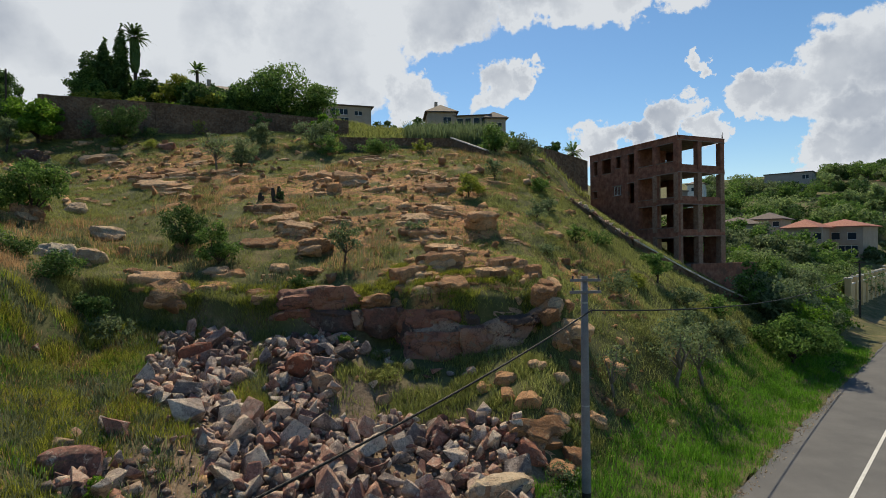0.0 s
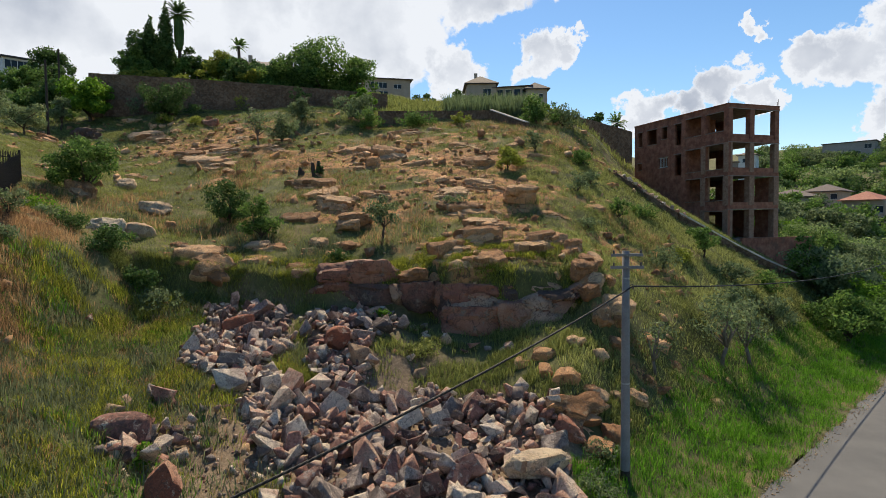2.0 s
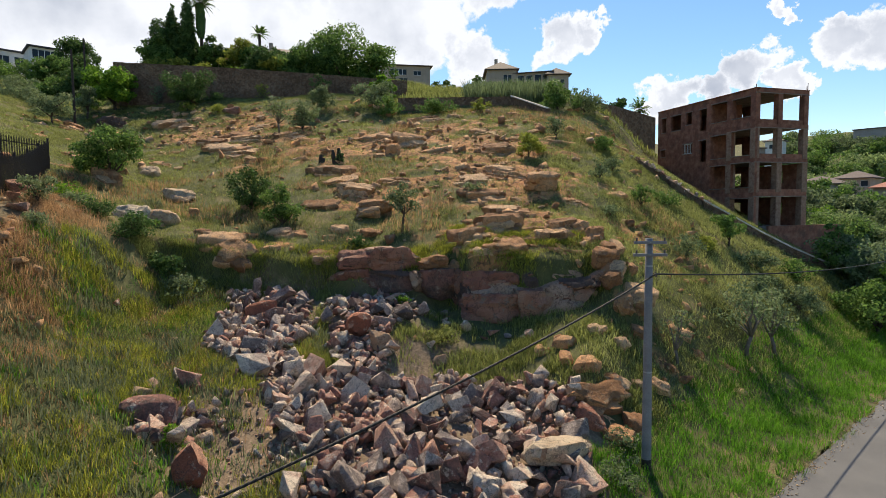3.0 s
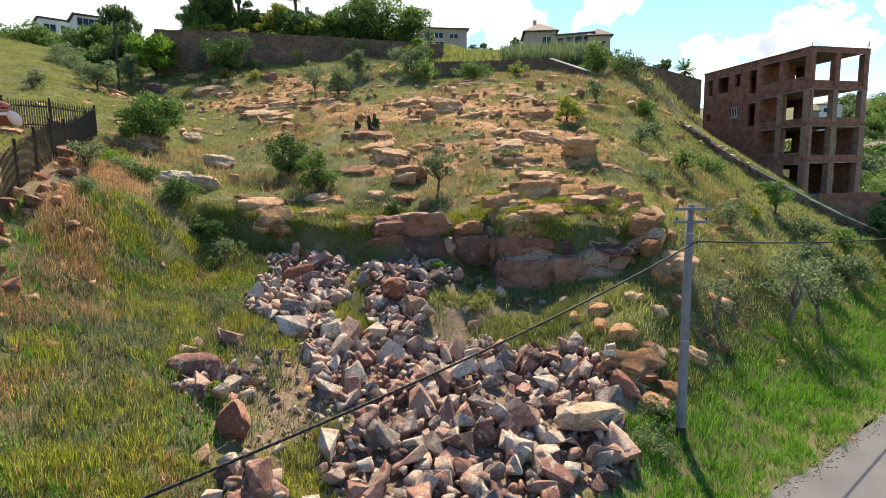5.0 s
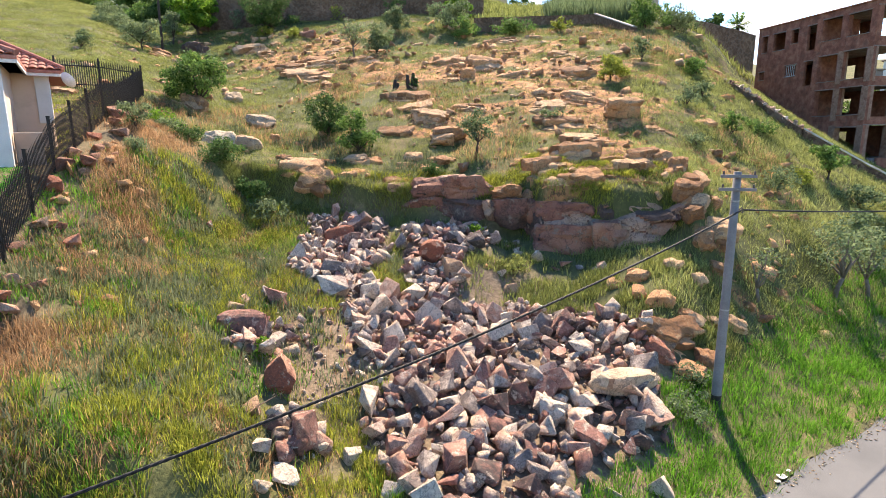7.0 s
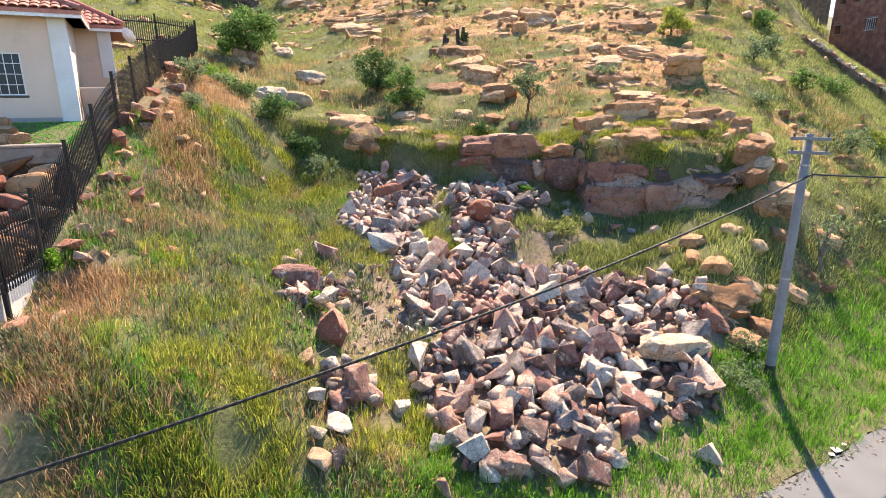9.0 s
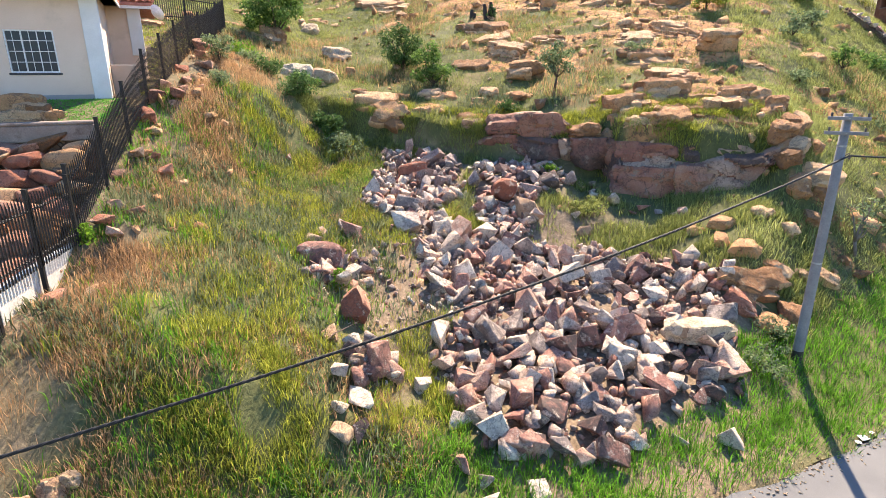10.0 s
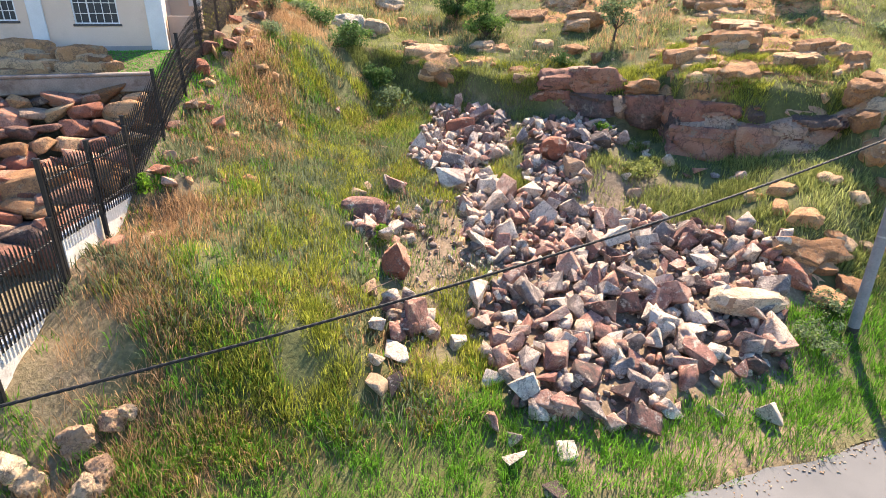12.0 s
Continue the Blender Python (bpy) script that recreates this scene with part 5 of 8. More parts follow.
def face_mesh(x0, x1, seed, lean, cell, depth):
    """A fractured rock face along the cut: jointed blocks of uneven depth, leaning back, rounded over at the top."""
    rng = np.random.default_rng(seed)
    xs = np.arange(x0, x1 + 0.001, 0.085)
    vs = np.concatenate([np.arange(-0.25, 1.0, 0.045), np.array([1.0, 1.04, 1.09, 1.16, 1.26, 1.4])])
    X, V = np.meshgrid(xs, vs)
    yc = cliff_front(X)
    right = ss(-5, -1.4, X)
    zt = hill(X, yc + 0.3 + 0.6 * right) + 0.12 * vnoise(X, X * 0 + seed, 1.3, 90) + 0.05
    hgt = (1.45 + 1.15 * right - 0.95 * ss(-0.5, 4.5, X)) * ss(x0 - 0.3, x0 + 1.6, X) * (1 - 0.75 * ss(x1 - 1.6, x1 + 0.3, X)) * (1 + 0.55 * vnoise(X, X * 0, 2.3, 91) * (1 - right)) * (1 - 0.5 * ss(-10, -14, X))
    vv = np.minimum(V, 1.0)
    Z = zt - hgt * (1 - vv)
    # joints: nearest and second nearest of shaken block centres
    px = (X + 0.25 * vnoise(X * 1.0, Z * 2, 1.0, 92)) / cell[0]
    pz = (Z + 0.12 * vnoise(X * 1.0, Z * 2 + 9, 0.8, 93)) / cell[1]
    best, second, val, cid = np.full(X.shape, 9.0), np.full(X.shape, 9.0), np.zeros(X.shape), np.zeros(X.shape, np.int64)
    ix, iz = np.floor(px).astype(np.int64), np.floor(pz).astype(np.int64)
    for dx in (-1, 0, 1):
        for dz in (-1, 0, 1):
            cx, cz = ix + dx, iz + dz
            qx, qz = cx + 0.15 + 0.7 * hash2(cx, cz, 5 + seed), cz + 0.15 + 0.7 * hash2(cx, cz, 6 + seed)
            d = np.maximum(np.abs(px - qx), np.abs(pz - qz)) * 0.75 + 0.25 * np.hypot(px - qx, pz - qz)
            h = hash2(cx, cz, 7 + seed)
            near = d < best
            second = np.where(near, best, np.minimum(second, d))
            val = np.where(near, h, val)
            cid = np.where(near, cx * 1000 + cz, cid)
            best = np.where(near, d, best)
    joint = ss(0.14, 0.0, second - best)
    out = depth * (0.35 + 0.65 * right) * (val - 0.5) - 0.16 * joint + 0.10 * vnoise(X, Z, 0.7, 94) + 0.05 * vnoise(X, Z, 0.25, 95) + 0.025 * vnoise(X, Z, 0.12, 96)
    bench = right * (0.55 * ss(0.42, 0.52, vv + 0.18 * vnoise(X, X * 0 + 3, 1.4, 98)) + 0.65 * ss(0.70, 0.79, vv + 0.16 * vnoise(X, X * 0 + 7, 1.1, 99)))
    lean = lean + 0.3 * right
    Y = yc - (0.5 + 0.55 * right) + bench + lean * hgt * vv - out * ss(1.25, 1.0, V) + np.maximum(V - 1.0, 0) * 4.5
    Z = Z - 0.05 * joint * (V >= 1.0) - 0.25 * np.maximum(V - 1.05, 0) + 0.06 * vnoise(X, Y, 0.5, 97) * (V > 0.9)
    n, k = len(xs), len(vs)
    i = np.arange(k - 1)[:, None] * n + np.arange(n - 1)[None, :]
    f = np.stack([i, i + 1, i + 1 + n, i + n], -1).reshape(-1, 4)
    return np.stack([X.ravel(), Y.ravel(), Z.ravel()], 1), f, cid.ravel()[f[:, 0]]


# joint blocks of the quarried face: x, front y, z of the middle, width, height
BASTION = [(-0.45, 26.0, 3.75, 2.6, 1.4), (1.36, 26.1, 3.95, 1.25, 1.4), (2.71, 26.3, 3.95, 1.95, 1.3), (-0.53, 26.75, 4.95, 2.5, 1.1), (1.27, 26.95, 4.95, 1.45, 1.05),
           (2.65, 27.05, 4.93, 1.9, 1.05), (3.89, 27.1, 4.7, 1.4, 1.6), (-3.1, 27.4, 4.8, 1.7, 1.4), (-1.85, 27.4, 4.6, 1.1, 1.7)]
CAPS = [(-0.34, 27.3, 5.6, 1.95, 0.6), (3.85, 27.6, 5.85, 1.6, 0.5), (1.85, 28.3, 6.25, 1.35, 0.9), (-3.43, 27.6, 5.8, 1.35, 0.6), (2.75, 27.7, 5.55, 1.7, 0.42), (1.25, 27.6, 5.55, 1.2, 0.4)]
LOW_FACE = [(-8.9, 28.2, 5.7, 1.7, 0.9), (-7.3, 28.0, 5.95, 2.2, 1.0), (-5.3, 27.9, 5.9, 2.4, 1.2), (-7.7, 27.9, 5.0, 2.3, 1.0), (-5.5, 27.7, 4.9, 2.7, 1.2), (-10.3, 28.4, 5.5, 1.3, 0.7),
            (-11.7, 28.5, 5.4, 1.1, 0.6), (-13.4, 28.5, 5.4, 1.5, 0.6), (-4.1, 27.6, 4.9, 1.1, 1.0), (-9.4, 28.2, 4.9, 1.2, 0.7), (-6.4, 28.2, 6.3, 1.6, 0.5), (-12.6, 28.3, 5.0, 0.9, 0.5)]


def make_cliff():
    rng = random.Random(21)
    v, f, block = face_mesh(-3.4, 4.9, 8, 0.06, (1.9, 0.82), 0.4)
    v[:, 1] += 0.95
    mid = {c: float(np.mean(v[f[block == c][:, 0], 0])) for c in np.unique(block)}
    o = thing("rock_outcrop", pose(0, 0, 0), "red and tan jointed sandstone outcrop above the pile", "outcrop")
    for c in mid:
        ff = f[block == c]
        used, inv = np.unique(ff, return_inverse=True)
        ob = raw("rock_core", v[used], [inv.reshape(-1, 4)], ROCK_CLIFF, o, smooth=True)
        ob.data.set_sharp_from_angle(angle=0.6)

    def block_at(parent, me, x, y, z, w, h, d, yaw=8.0):
        ob = new("rock_block", me)
        ob.matrix_world = Matrix.LocRotScale((x, y + d * 0.46, z), Euler((radians(rng.uniform(-9, 2)), radians(rng.uniform(-4, 4)), radians(rng.uniform(-yaw, yaw)))), (w * 1.06, d, h * 1.08))
        ob.parent = parent
    for k, (x, y, z, w, h) in enumerate(BASTION):
        block_at(o, crag_mesh(320 + k, ROCK_CLIFF, 0.30, 6), x, y, z, w, h, 1.9)
    for k, (x, y, z, w, h) in enumerate(CAPS):
        block_at(o, crag_mesh(340 + k, ROCK_HILL, 0.34, 6), x, y, z, w, h, 1.6, 14)
    o = thing("rock_outcrop", pose(0, 0, 0), "low dark broken sandstone face under the turf", "outcrop")
    for k, (x, y, z, w, h) in enumerate(LOW_FACE):
        block_at(o, crag_mesh(360 + k, ROCK_CLIFF, 0.48, 10), x, y, z, w, h, 1.5, 24)
    # slabs and boulders that lie on the lip and climb behind it
    for k, (x, y, s) in enumerate(((-0.9, 27.6, 1.7), (0.3, 27.8, 1.7), (-1.4, 29.0, 1.9), (0.6, 28.7, 2.3), (2.6, 29.2, 2.4), (3.6, 30.3, 1.8), (2.2, 31.0, 3.2), (-2.2, 28.2, 1.2), (0.0, 30.6, 2.4), (3.4, 28.2, 1.4),
                                   (-14.1, 28.7, 2.4), (-15.9, 28.9, 1.2), (-14.9, 28.2, 1.0), (-9.2, 28.8, 1.2), (-6.2, 28.7, 1.6), (-12.2, 28.9, 1.0))):
        put_rock(STRATA_MESHES[k % 14], x, y, s, rng, "orange weathered slab on the lip of the outcrop", "lip slabs", 0.35, 7, "rock_slab", (1.1, 0.9, 0.85), turn=rng.uniform(-25, 25), lie=0.75)
    # round shoulder boulders where the face turns uphill
    for k, (x, y, s) in enumerate(((4.9, 26.1, 0.9), (4.8, 27.1, 1.0), (6.1, 26.1, 1.1), (4.7, 29.3, 0.9), (5.4, 28.1, 0.9), (5.3, 25.2, 0.9), (6.0, 27.4, 0.7), (5.6, 29.0, 0.6))):
        put_rock(BOULDER_MESHES[k], x, y, s, rng, "rounded orange boulder on the shoulder of the outcrop", "shoulder boulders", 0.24, 12, "boulder", lie=0.6)
    # broken pieces along the foot
    for k in range(18):
        x = rng.uniform(-14, 4.0)
        y = float(cliff_front(np.array(x))) - rng.uniform(1.0, 1.9)
        if x > -12 and x < -4 and k % 2:
            continue
        put_rock(PILE_MESHES[k % 26], x, y, rng.uniform(0.25, 0.6), rng, "broken block fallen at the foot of the face", "fallen blocks", 0.12, 30)


make_cliff()


def make_ledges():
    rng = random.Random(31)
    n = 0
    tries = 0
    spots = []
    while n < 115 and tries < 30000:
        tries += 1
        y = rng.uniform(20, 66)
        x = rng.uniform(-48, 13)
        s_, u_ = along(x, y)
        if u_ < 4 or bool(in_yard(x, y, -0.8)) or (y > 62 and x > -12) or rng.random() > float(rockiness(np.array(x), np.array(y))):
            continue
        size = min(2.6, max(0.5, rng.lognormvariate(-0.05, 0.38))) * (0.8 + y / 110)
        if any((x - a) ** 2 + ((y - b) * 1.7) ** 2 < (0.44 * (size + c)) ** 2 for a, b, c in spots):
            continue
        spots.append((x, y, size))
        if rng.random() < 0.9:
            put_rock(STRATA_MESHES[n % 14], x, y, size * 0.95, rng, "weathered orange sandstone ledge breaking through turf", "bedrock ledges", 0.41, 9, "rock_ledge", (rng.uniform(1.0, 1.7), rng.uniform(0.9, 1.3), rng.uniform(0.55, 0.9)), turn=rng.uniform(-30, 30), category="rock", lie=0.78)
        else:
            put_rock(BOULDER_MESHES[n % 8], x, y, size * 0.5, rng, "rounded orange sandstone boulder on the slope", "hill boulders", 0.22, 15, "boulder")
        n += 1
    # sheets and boulders that stand out
    for k, (x, y, w) in enumerate(((-28.2, 58.1, 6.0), (-23.8, 48.8, 5.1), (-26.0, 52.5, 5.0), (-11.8, 40.4, 3.4), (-12.0, 36.1, 1.8), (-7.8, 40.1, 2.2), (-1.2, 37.2, 3.8), (-1.6, 40.4, 3.4), (-0.2, 46.9, 2.4), (-13.3, 55.6, 2.4), (-5.2, 47.6, 3.2),
                                   (-18.1, 44.7, 1.5), (-18.0, 39.6, 1.8), (1.5, 37.1, 1.6), (-23.4, 61.6, 3.3), (0.2, 34.0, 3.4), (-40.3, 53.0, 1.6), (-29.9, 49.5, 1.2))):
        put_rock(STRATA_MESHES[(k * 5) % 14], x, y, w * 0.75, rng, "broad bare orange sandstone sheet on the slope", "bedrock sheets", 0.41, 5, "rock_sheet", (1.15, 0.8, 0.45 if w > 3 else 0.65), turn=rng.uniform(-20, 20), lie=0.84)
    for k, (x, y, s, lab, m) in enumerate(((-20.4, 29.6, 1.5, "pale cream boulder half sunk in grass", ROCK_PALE), (-19.4, 30.6, 1.5, "pale cream boulder half sunk in grass", ROCK_PALE), (-21.8, 36.6, 1.7, "flat pale boulder in long grass", ROCK_PALE),
                                           (-26.9, 41.5, 1.3, "pale boulder on the slope", ROCK_PALE), (2.6, 38.9, 1.9, "big brown sandstone boulder on the slope", ROCK_HILL), (-8.0, 35.6, 1.8, "stacked brown sandstone ledge", ROCK_HILL),
                                           (-8.3, 34.9, 1.5, "stacked brown sandstone ledge", ROCK_HILL), (-9.4, 32.3, 0.9, "rounded tan boulder in grass", ROCK_HILL), (-7.6, 31.9, 0.8, "rounded tan boulder in grass", ROCK_HILL))):
        put_rock(crag_mesh(600 + k, m, 0.6, 8), x, y, s, rng, lab, "", 0.22, 6, "boulder", (1.15, 0.9, 0.5 if "flat" in lab or "stacked" in lab else 0.68), turn=rng.uniform(-20, 20), lie=0.4)
    for k, (x, y, s) in enumerate(((-43.8, 60.5, 1.8), (-42.4, 60.0, 1.3), (-45.0, 60.8, 1.2), (-30.8, 63.6, 1.4), (-31.6, 64.2, 1.2))):
        put_rock(crag_mesh(630 + k, ROCK_CLIFF, 0.3, 7), x, y, s, rng, "dark red-brown boulder on the upper slope", "upper boulders", 0.2, 10, "boulder", (1.2, 0.9, 0.7))
    # small stones all over the slope
    vs, fs, base = [], [], 0
    bits = [rock_mesh(k + 450, ROCK_HILL, 0.7, 8, 0) for k in range(6)]
    made = 0
    while made < 2000:
        x, y = rng.uniform(-48, 13), rng.uniform(12, 68)
        s_, u_ = along(x, y)
        if u_ < 2.5 or bool(in_yard(x, y, -0.4)) or on_pile(x, y):
            continue
        near_fence = -3.2 < yard_side(x, y) and y < 34
        if rng.random() > (0.85 if near_fence else 0.1 + float(rockiness(np.array(x), np.array(y))) * 0.7):
            continue
        made += 1
        s = min(0.8, rng.lognormvariate(-1.5, 0.55)) * (0.7 + y / 70)
        m = Matrix.LocRotScale((x, y, gz(x, y) + s * 0.1), Euler((rng.uniform(-.5, .5), rng.uniform(-.5, .5), rng.uniform(0, 6))), (s * 1.3, s, s))
        me = bits[made % 6]
        co = [m @ v.co for v in me.vertices]
        vs += co
        fs += [[base + i for i in p.vertices] for p in me.polygons]
        base += len(co)
    tagged(raw("hill_stones", np.array([tuple(v) for v in vs]), [np.array(fs)], ROCK_HILL), "small orange stones scattered over the slope", "stones", kind="stuff")


make_ledges()


def make_yard_rocks():
    """Boulders stacked below the neighbour's lawn and along the fence."""
    rng = random.Random(41)
    meshes = [rock_mesh(700 + k, (ROCK_HILL, ROCK_CLIFF, ROCK_RED)[k % 3], 0.6, 15, 0.03) for k in range(12)]
    for row in range(11):
        u = 15.05 - row * 0.52
        z = 6.15 - row * 0.40 if row < 6 else 4.1 - (row - 6) * 0.34
        s = -2.35 - 0.4 * rng.random() - max(0, row - 3) * 0.22
        while s > -10.5:
            w = rng.uniform(0.5, 1.25) if row < 6 else rng.uniform(1.0, 1.9)
            x, y = su_point(s - w / 2, u + rng.uniform(-0.15, 0.15))
            put_rock(meshes[rng.randrange(12)], x, y, w * 1.12, rng, "brown boulder stacked below the lawn", "stacked yard boulders", 0.25, 18, "boulder", (1.15, 0.9, rng.uniform(0.7, 1.0)), z=z, turn=44 + rng.uniform(-30, 30))
            s -= w * (0.86 if row < 6 else 0.8)
    for k in range(26):
        t = rng.uniform(3, 27)
        x, y = FENCE_A[0] + FENCE_D[0] * t + rng.uniform(0.5, 2.0), FENCE_A[1] + FENCE_D[1] * t
        put_rock(meshes[k % 12], x, y, rng.uniform(0.25, 0.7), rng, "rough brown boulder beside the palisade fence", "fence boulders", 0.15, 25, "boulder")
    for s, u, sz in ((-4.6, 16.6, 1.7), (-6.6, 16.9, 2.2), (-8.0, 16.5, 1.6)):
        x, y = su_point(s, u)
        put_rock(STRATA_MESHES[2], x, y, sz, rng, "flat tan rock set in the lawn", "lawn rocks", 0.3, 5, "rock_ledge", turn=44)


def make_wall_stones():
    """Loose stones along the broken top of the boundary wall."""
    rng = random.Random(43)
    line = [(11.6, 52.9, 12.95), (12.4, 51.6, 12.45), (14.0, 48.5, 10.55), (15.8, 46.7, 8.9), (18.1, 46.1, 7.45)]
    for a, b in zip(line, line[1:]):
        d = math.dist(a[:2], b[:2])
        for k in range(int(d / 0.42)):
            t = (k + rng.random() * 0.5) * 0.42 / d
            x, y, z = [a[i] + (b[i] - a[i]) * t for i in range(3)]
            put_rock(PILE_MESHES[rng.randrange(26)], x + rng.uniform(-0.15, 0.15), y + rng.uniform(-0.15, 0.15), rng.uniform(0.3, 0.62), rng, "loose pale stone on the broken wall top", "wall top stones", 0.22, 25, "wall_stone", z=z)


def make_single_stones():
    """Stones that stand out one by one: on the bank by the pole, in the meadow, along the fence, on the slope."""
    rng = random.Random(47)
    tan = [crag_mesh(800 + k, ROCK_HILL, 0.45, 7) for k in range(8)]
    red = [rock_mesh(840 + k, (ROCK_CLIFF, ROCK_RED)[k % 2], 0.75, 14 + k, 0.03) for k in range(4)]
    pale = [rock_mesh(820 + k, ROCK_PALE, 0.7, 18 + k, 0.05) for k in range(6)]
    for k, (x, y, s) in enumerate(((2.5, 23.4, 0.9), (3.9, 23.9, 0.8), (5.7, 24.5, 0.8), (3.2, 21.5, 1.0), (4.2, 21.3, 0.9), (2.5, 22.2, 0.7), (6.0, 22.3, 0.8), (1.6, 23.2, 0.7), (6.0, 25.6, 0.8), (4.9, 26.6, 0.8),
                                   (4.8, 23.3, 0.7), (4.5, 19.9, 1.1), (5.2, 21.9, 0.6), (5.0, 27.9, 1.0), (5.2, 26.4, 0.9), (4.5, 29.0, 1.1), (6.9, 24.0, 0.5), (7.6, 26.2, 0.6), (8.8, 28.3, 0.5))):
        put_rock(tan[k % 8], x, y, s, rng, "orange-tan boulder in grass on the bank", "bank boulders", 0.30, 12, "boulder", (1.0, 0.75, 0.6), lie=0.9)
    for k, (x, y, s) in enumerate(((-11.2, 18.1, 0.85), (-11.1, 16.3, 0.7), (-9.6, 14.3, 0.8), (-9.3, 14.7, 0.6), (-7.8, 11.8, 0.7), (-6.7, 11.4, 0.75), (-6.8, 10.5, 0.85), (-6.2, 9.6, 0.6), (-5.9, 9.1, 0.65), (-5.1, 11.8, 0.7), (-2.5, 25.6, 0.6), (-1.6, 25.3, 0.8), (-3.0, 23.8, 0.6), (-2.5, 22.9, 0.8), (-13.0, 21.2, 0.45), (-16.3, 22.3, 0.5), (-13.0, 9.2, 0.5))):
        put_rock(pale[k % 6] if k % 3 else PILE_MESHES[k], x, y, s * 0.8, rng, "single pale stone lying in the grass", "stray rocks", 0.14, 25)
    for k, (x, y, s) in enumerate(((-22.9, 24.9, 1.2), (-22.2, 24.0, 0.9), (-19.2, 17.8, 1.0), (-18.5, 16.7, 1.0), (-18.7, 18.6, 1.0), (-20.0, 19.2, 0.9), (-19.8, 20.4, 0.6), (-21.2, 21.6, 0.7), (-17.3, 15.0, 0.7), (-16.3, 15.2, 0.9), (-16.9, 13.8, 0.6), (-15.4, 12.3, 0.6), (-20.8, 22.8, 0.8), (-24.2, 27.4, 0.9), (-23.6, 26.2, 1.0))):
        put_rock(red[k % 4], x, y, s * 0.8, rng, "brown rubble block beside the palisade fence", "fence boulders", 0.14, 25, "boulder")
    for k, (x, y, s) in enumerate(((-15.8, 27.9, 1.2), (-13.4, 27.8, 1.9), (-9.4, 32.9, 0.9), (-7.6, 32.3, 0.9), (-12.2, 36.5, 1.5), (-12.9, 42.7, 2.2), (-0.4, 48.1, 2.2), (-25.6, 54.4, 2.2), (-26.8, 51.6, 2.0), (-24.8, 49.4, 2.4), (-44.6, 55.0, 1.8), (-24.6, 52.6, 1.8), (-9.8, 38.0, 1.7))):
        put_rock(STRATA_MESHES[(k * 3) % 14], x, y, s * 1.2, rng, "weathered tan sandstone slab on the slope", "slope slabs", 0.32, 4, "rock_slab", (1.3, 0.9, 0.6), turn=rng.uniform(-15, 15), lie=0.9)


make_yard_rocks()
make_wall_stones()
make_single_stones()


# ---- grasses ----
def blades(name, x, y, h, w, spread, material, label, per, seed, category="grass", base=0.06, z=None):
    """Tufts at x, y: per blades each, height h, fanning out by spread. One mesh of bent two-piece blades."""
    rng = np.random.default_rng(seed)
    n = len(x)
    X, Y, Hh = np.repeat(x, per), np.repeat(y, per), np.repeat(h, per)
    m = n * per
    Hh = Hh * rng.uniform(0.55, 1.15, m)
    a = rng.uniform(0, 2 * np.pi, m)
    rad = base * np.sqrt(rng.uniform(0, 1, m)) * (0.5 + np.repeat(h, per) / np.mean(h))
    bx, by = X + np.cos(a) * rad, Y + np.sin(a) * rad
    bz = (ground(bx, by) if z is None else np.repeat(z, per)) - 0.03
    lean = spread * rng.uniform(0.2, 1.0, m)
    la = a + rng.normal(0, 0.5, m)
    dx, dy = np.cos(la) * lean, np.sin(la) * lean
    # flat side of the blade
    fa = rng.uniform(0, np.pi, m)
    wx, wy = np.cos(fa) * w * 0.5, np.sin(fa) * w * 0.5
    wx, wy = wx * rng.uniform(0.6, 1.3, m), wy * rng.uniform(0.6, 1.3, m)
    mx, my, mz = bx + dx * Hh * 0.35, by + dy * Hh * 0.35, bz + Hh * 0.62
    tx, ty, tz = bx + dx * Hh, by + dy * Hh, bz + Hh * (1.0 - 0.3 * lean)
    v = np.empty((m, 5, 3))
    v[:, 0] = np.stack([bx - wx, by - wy, bz], 1)
    v[:, 1] = np.stack([bx + wx, by + wy, bz], 1)
    v[:, 2] = np.stack([mx + wx * 0.8, my + wy * 0.8, mz], 1)
    v[:, 3] = np.stack([mx - wx * 0.8, my - wy * 0.8, mz], 1)
    v[:, 4] = np.stack([tx, ty, tz], 1)
    i = np.arange(m)[:, None] * 5
    ob = raw(name, v.reshape(-1, 3), [i + np.array([[0, 1, 2, 3]]), i + np.array([[3, 2, 4]])], material)
    return tagged(ob, label, category, kind="stuff")


def scatter(n, box4, weight, seed):
    """Places in a rectangle of x, y kept with the chance weight(x, y, s, u)."""
    rng = np.random.default_rng(seed)
    x, y = rng.uniform(box4[0], box4[1], n), rng.uniform(box4[2], box4[3], n)
    s, u = along(x, y)
    k = rng.uniform(0, 1, n) < weight(x, y, s, u)
    return x[k], y[k]


def poly_mask(x, y):
    out = np.zeros(len(x), bool)
    for q in PILES:
        c = np.zeros(len(x), bool)
        for (xi, yi), (xj, yj) in zip(q, q[-1:] + q[:-1]):
            c ^= ((yi > y) != (yj > y)) & (x < (xj - xi) * (y - yi) / (yj - yi + 1e-9) + xi)
        out |= c
    return out


def clump(x, y, size, seed, lo=-0.1, hi=0.35):
    return ss(lo, hi, vnoise(x, y, size, seed) + 0.5 * vnoise(x, y, size * 0.4, seed + 1))


STRAW = foliage("straw", (0.22, 0.17, 0.08), (0.42, 0.36, 0.19))


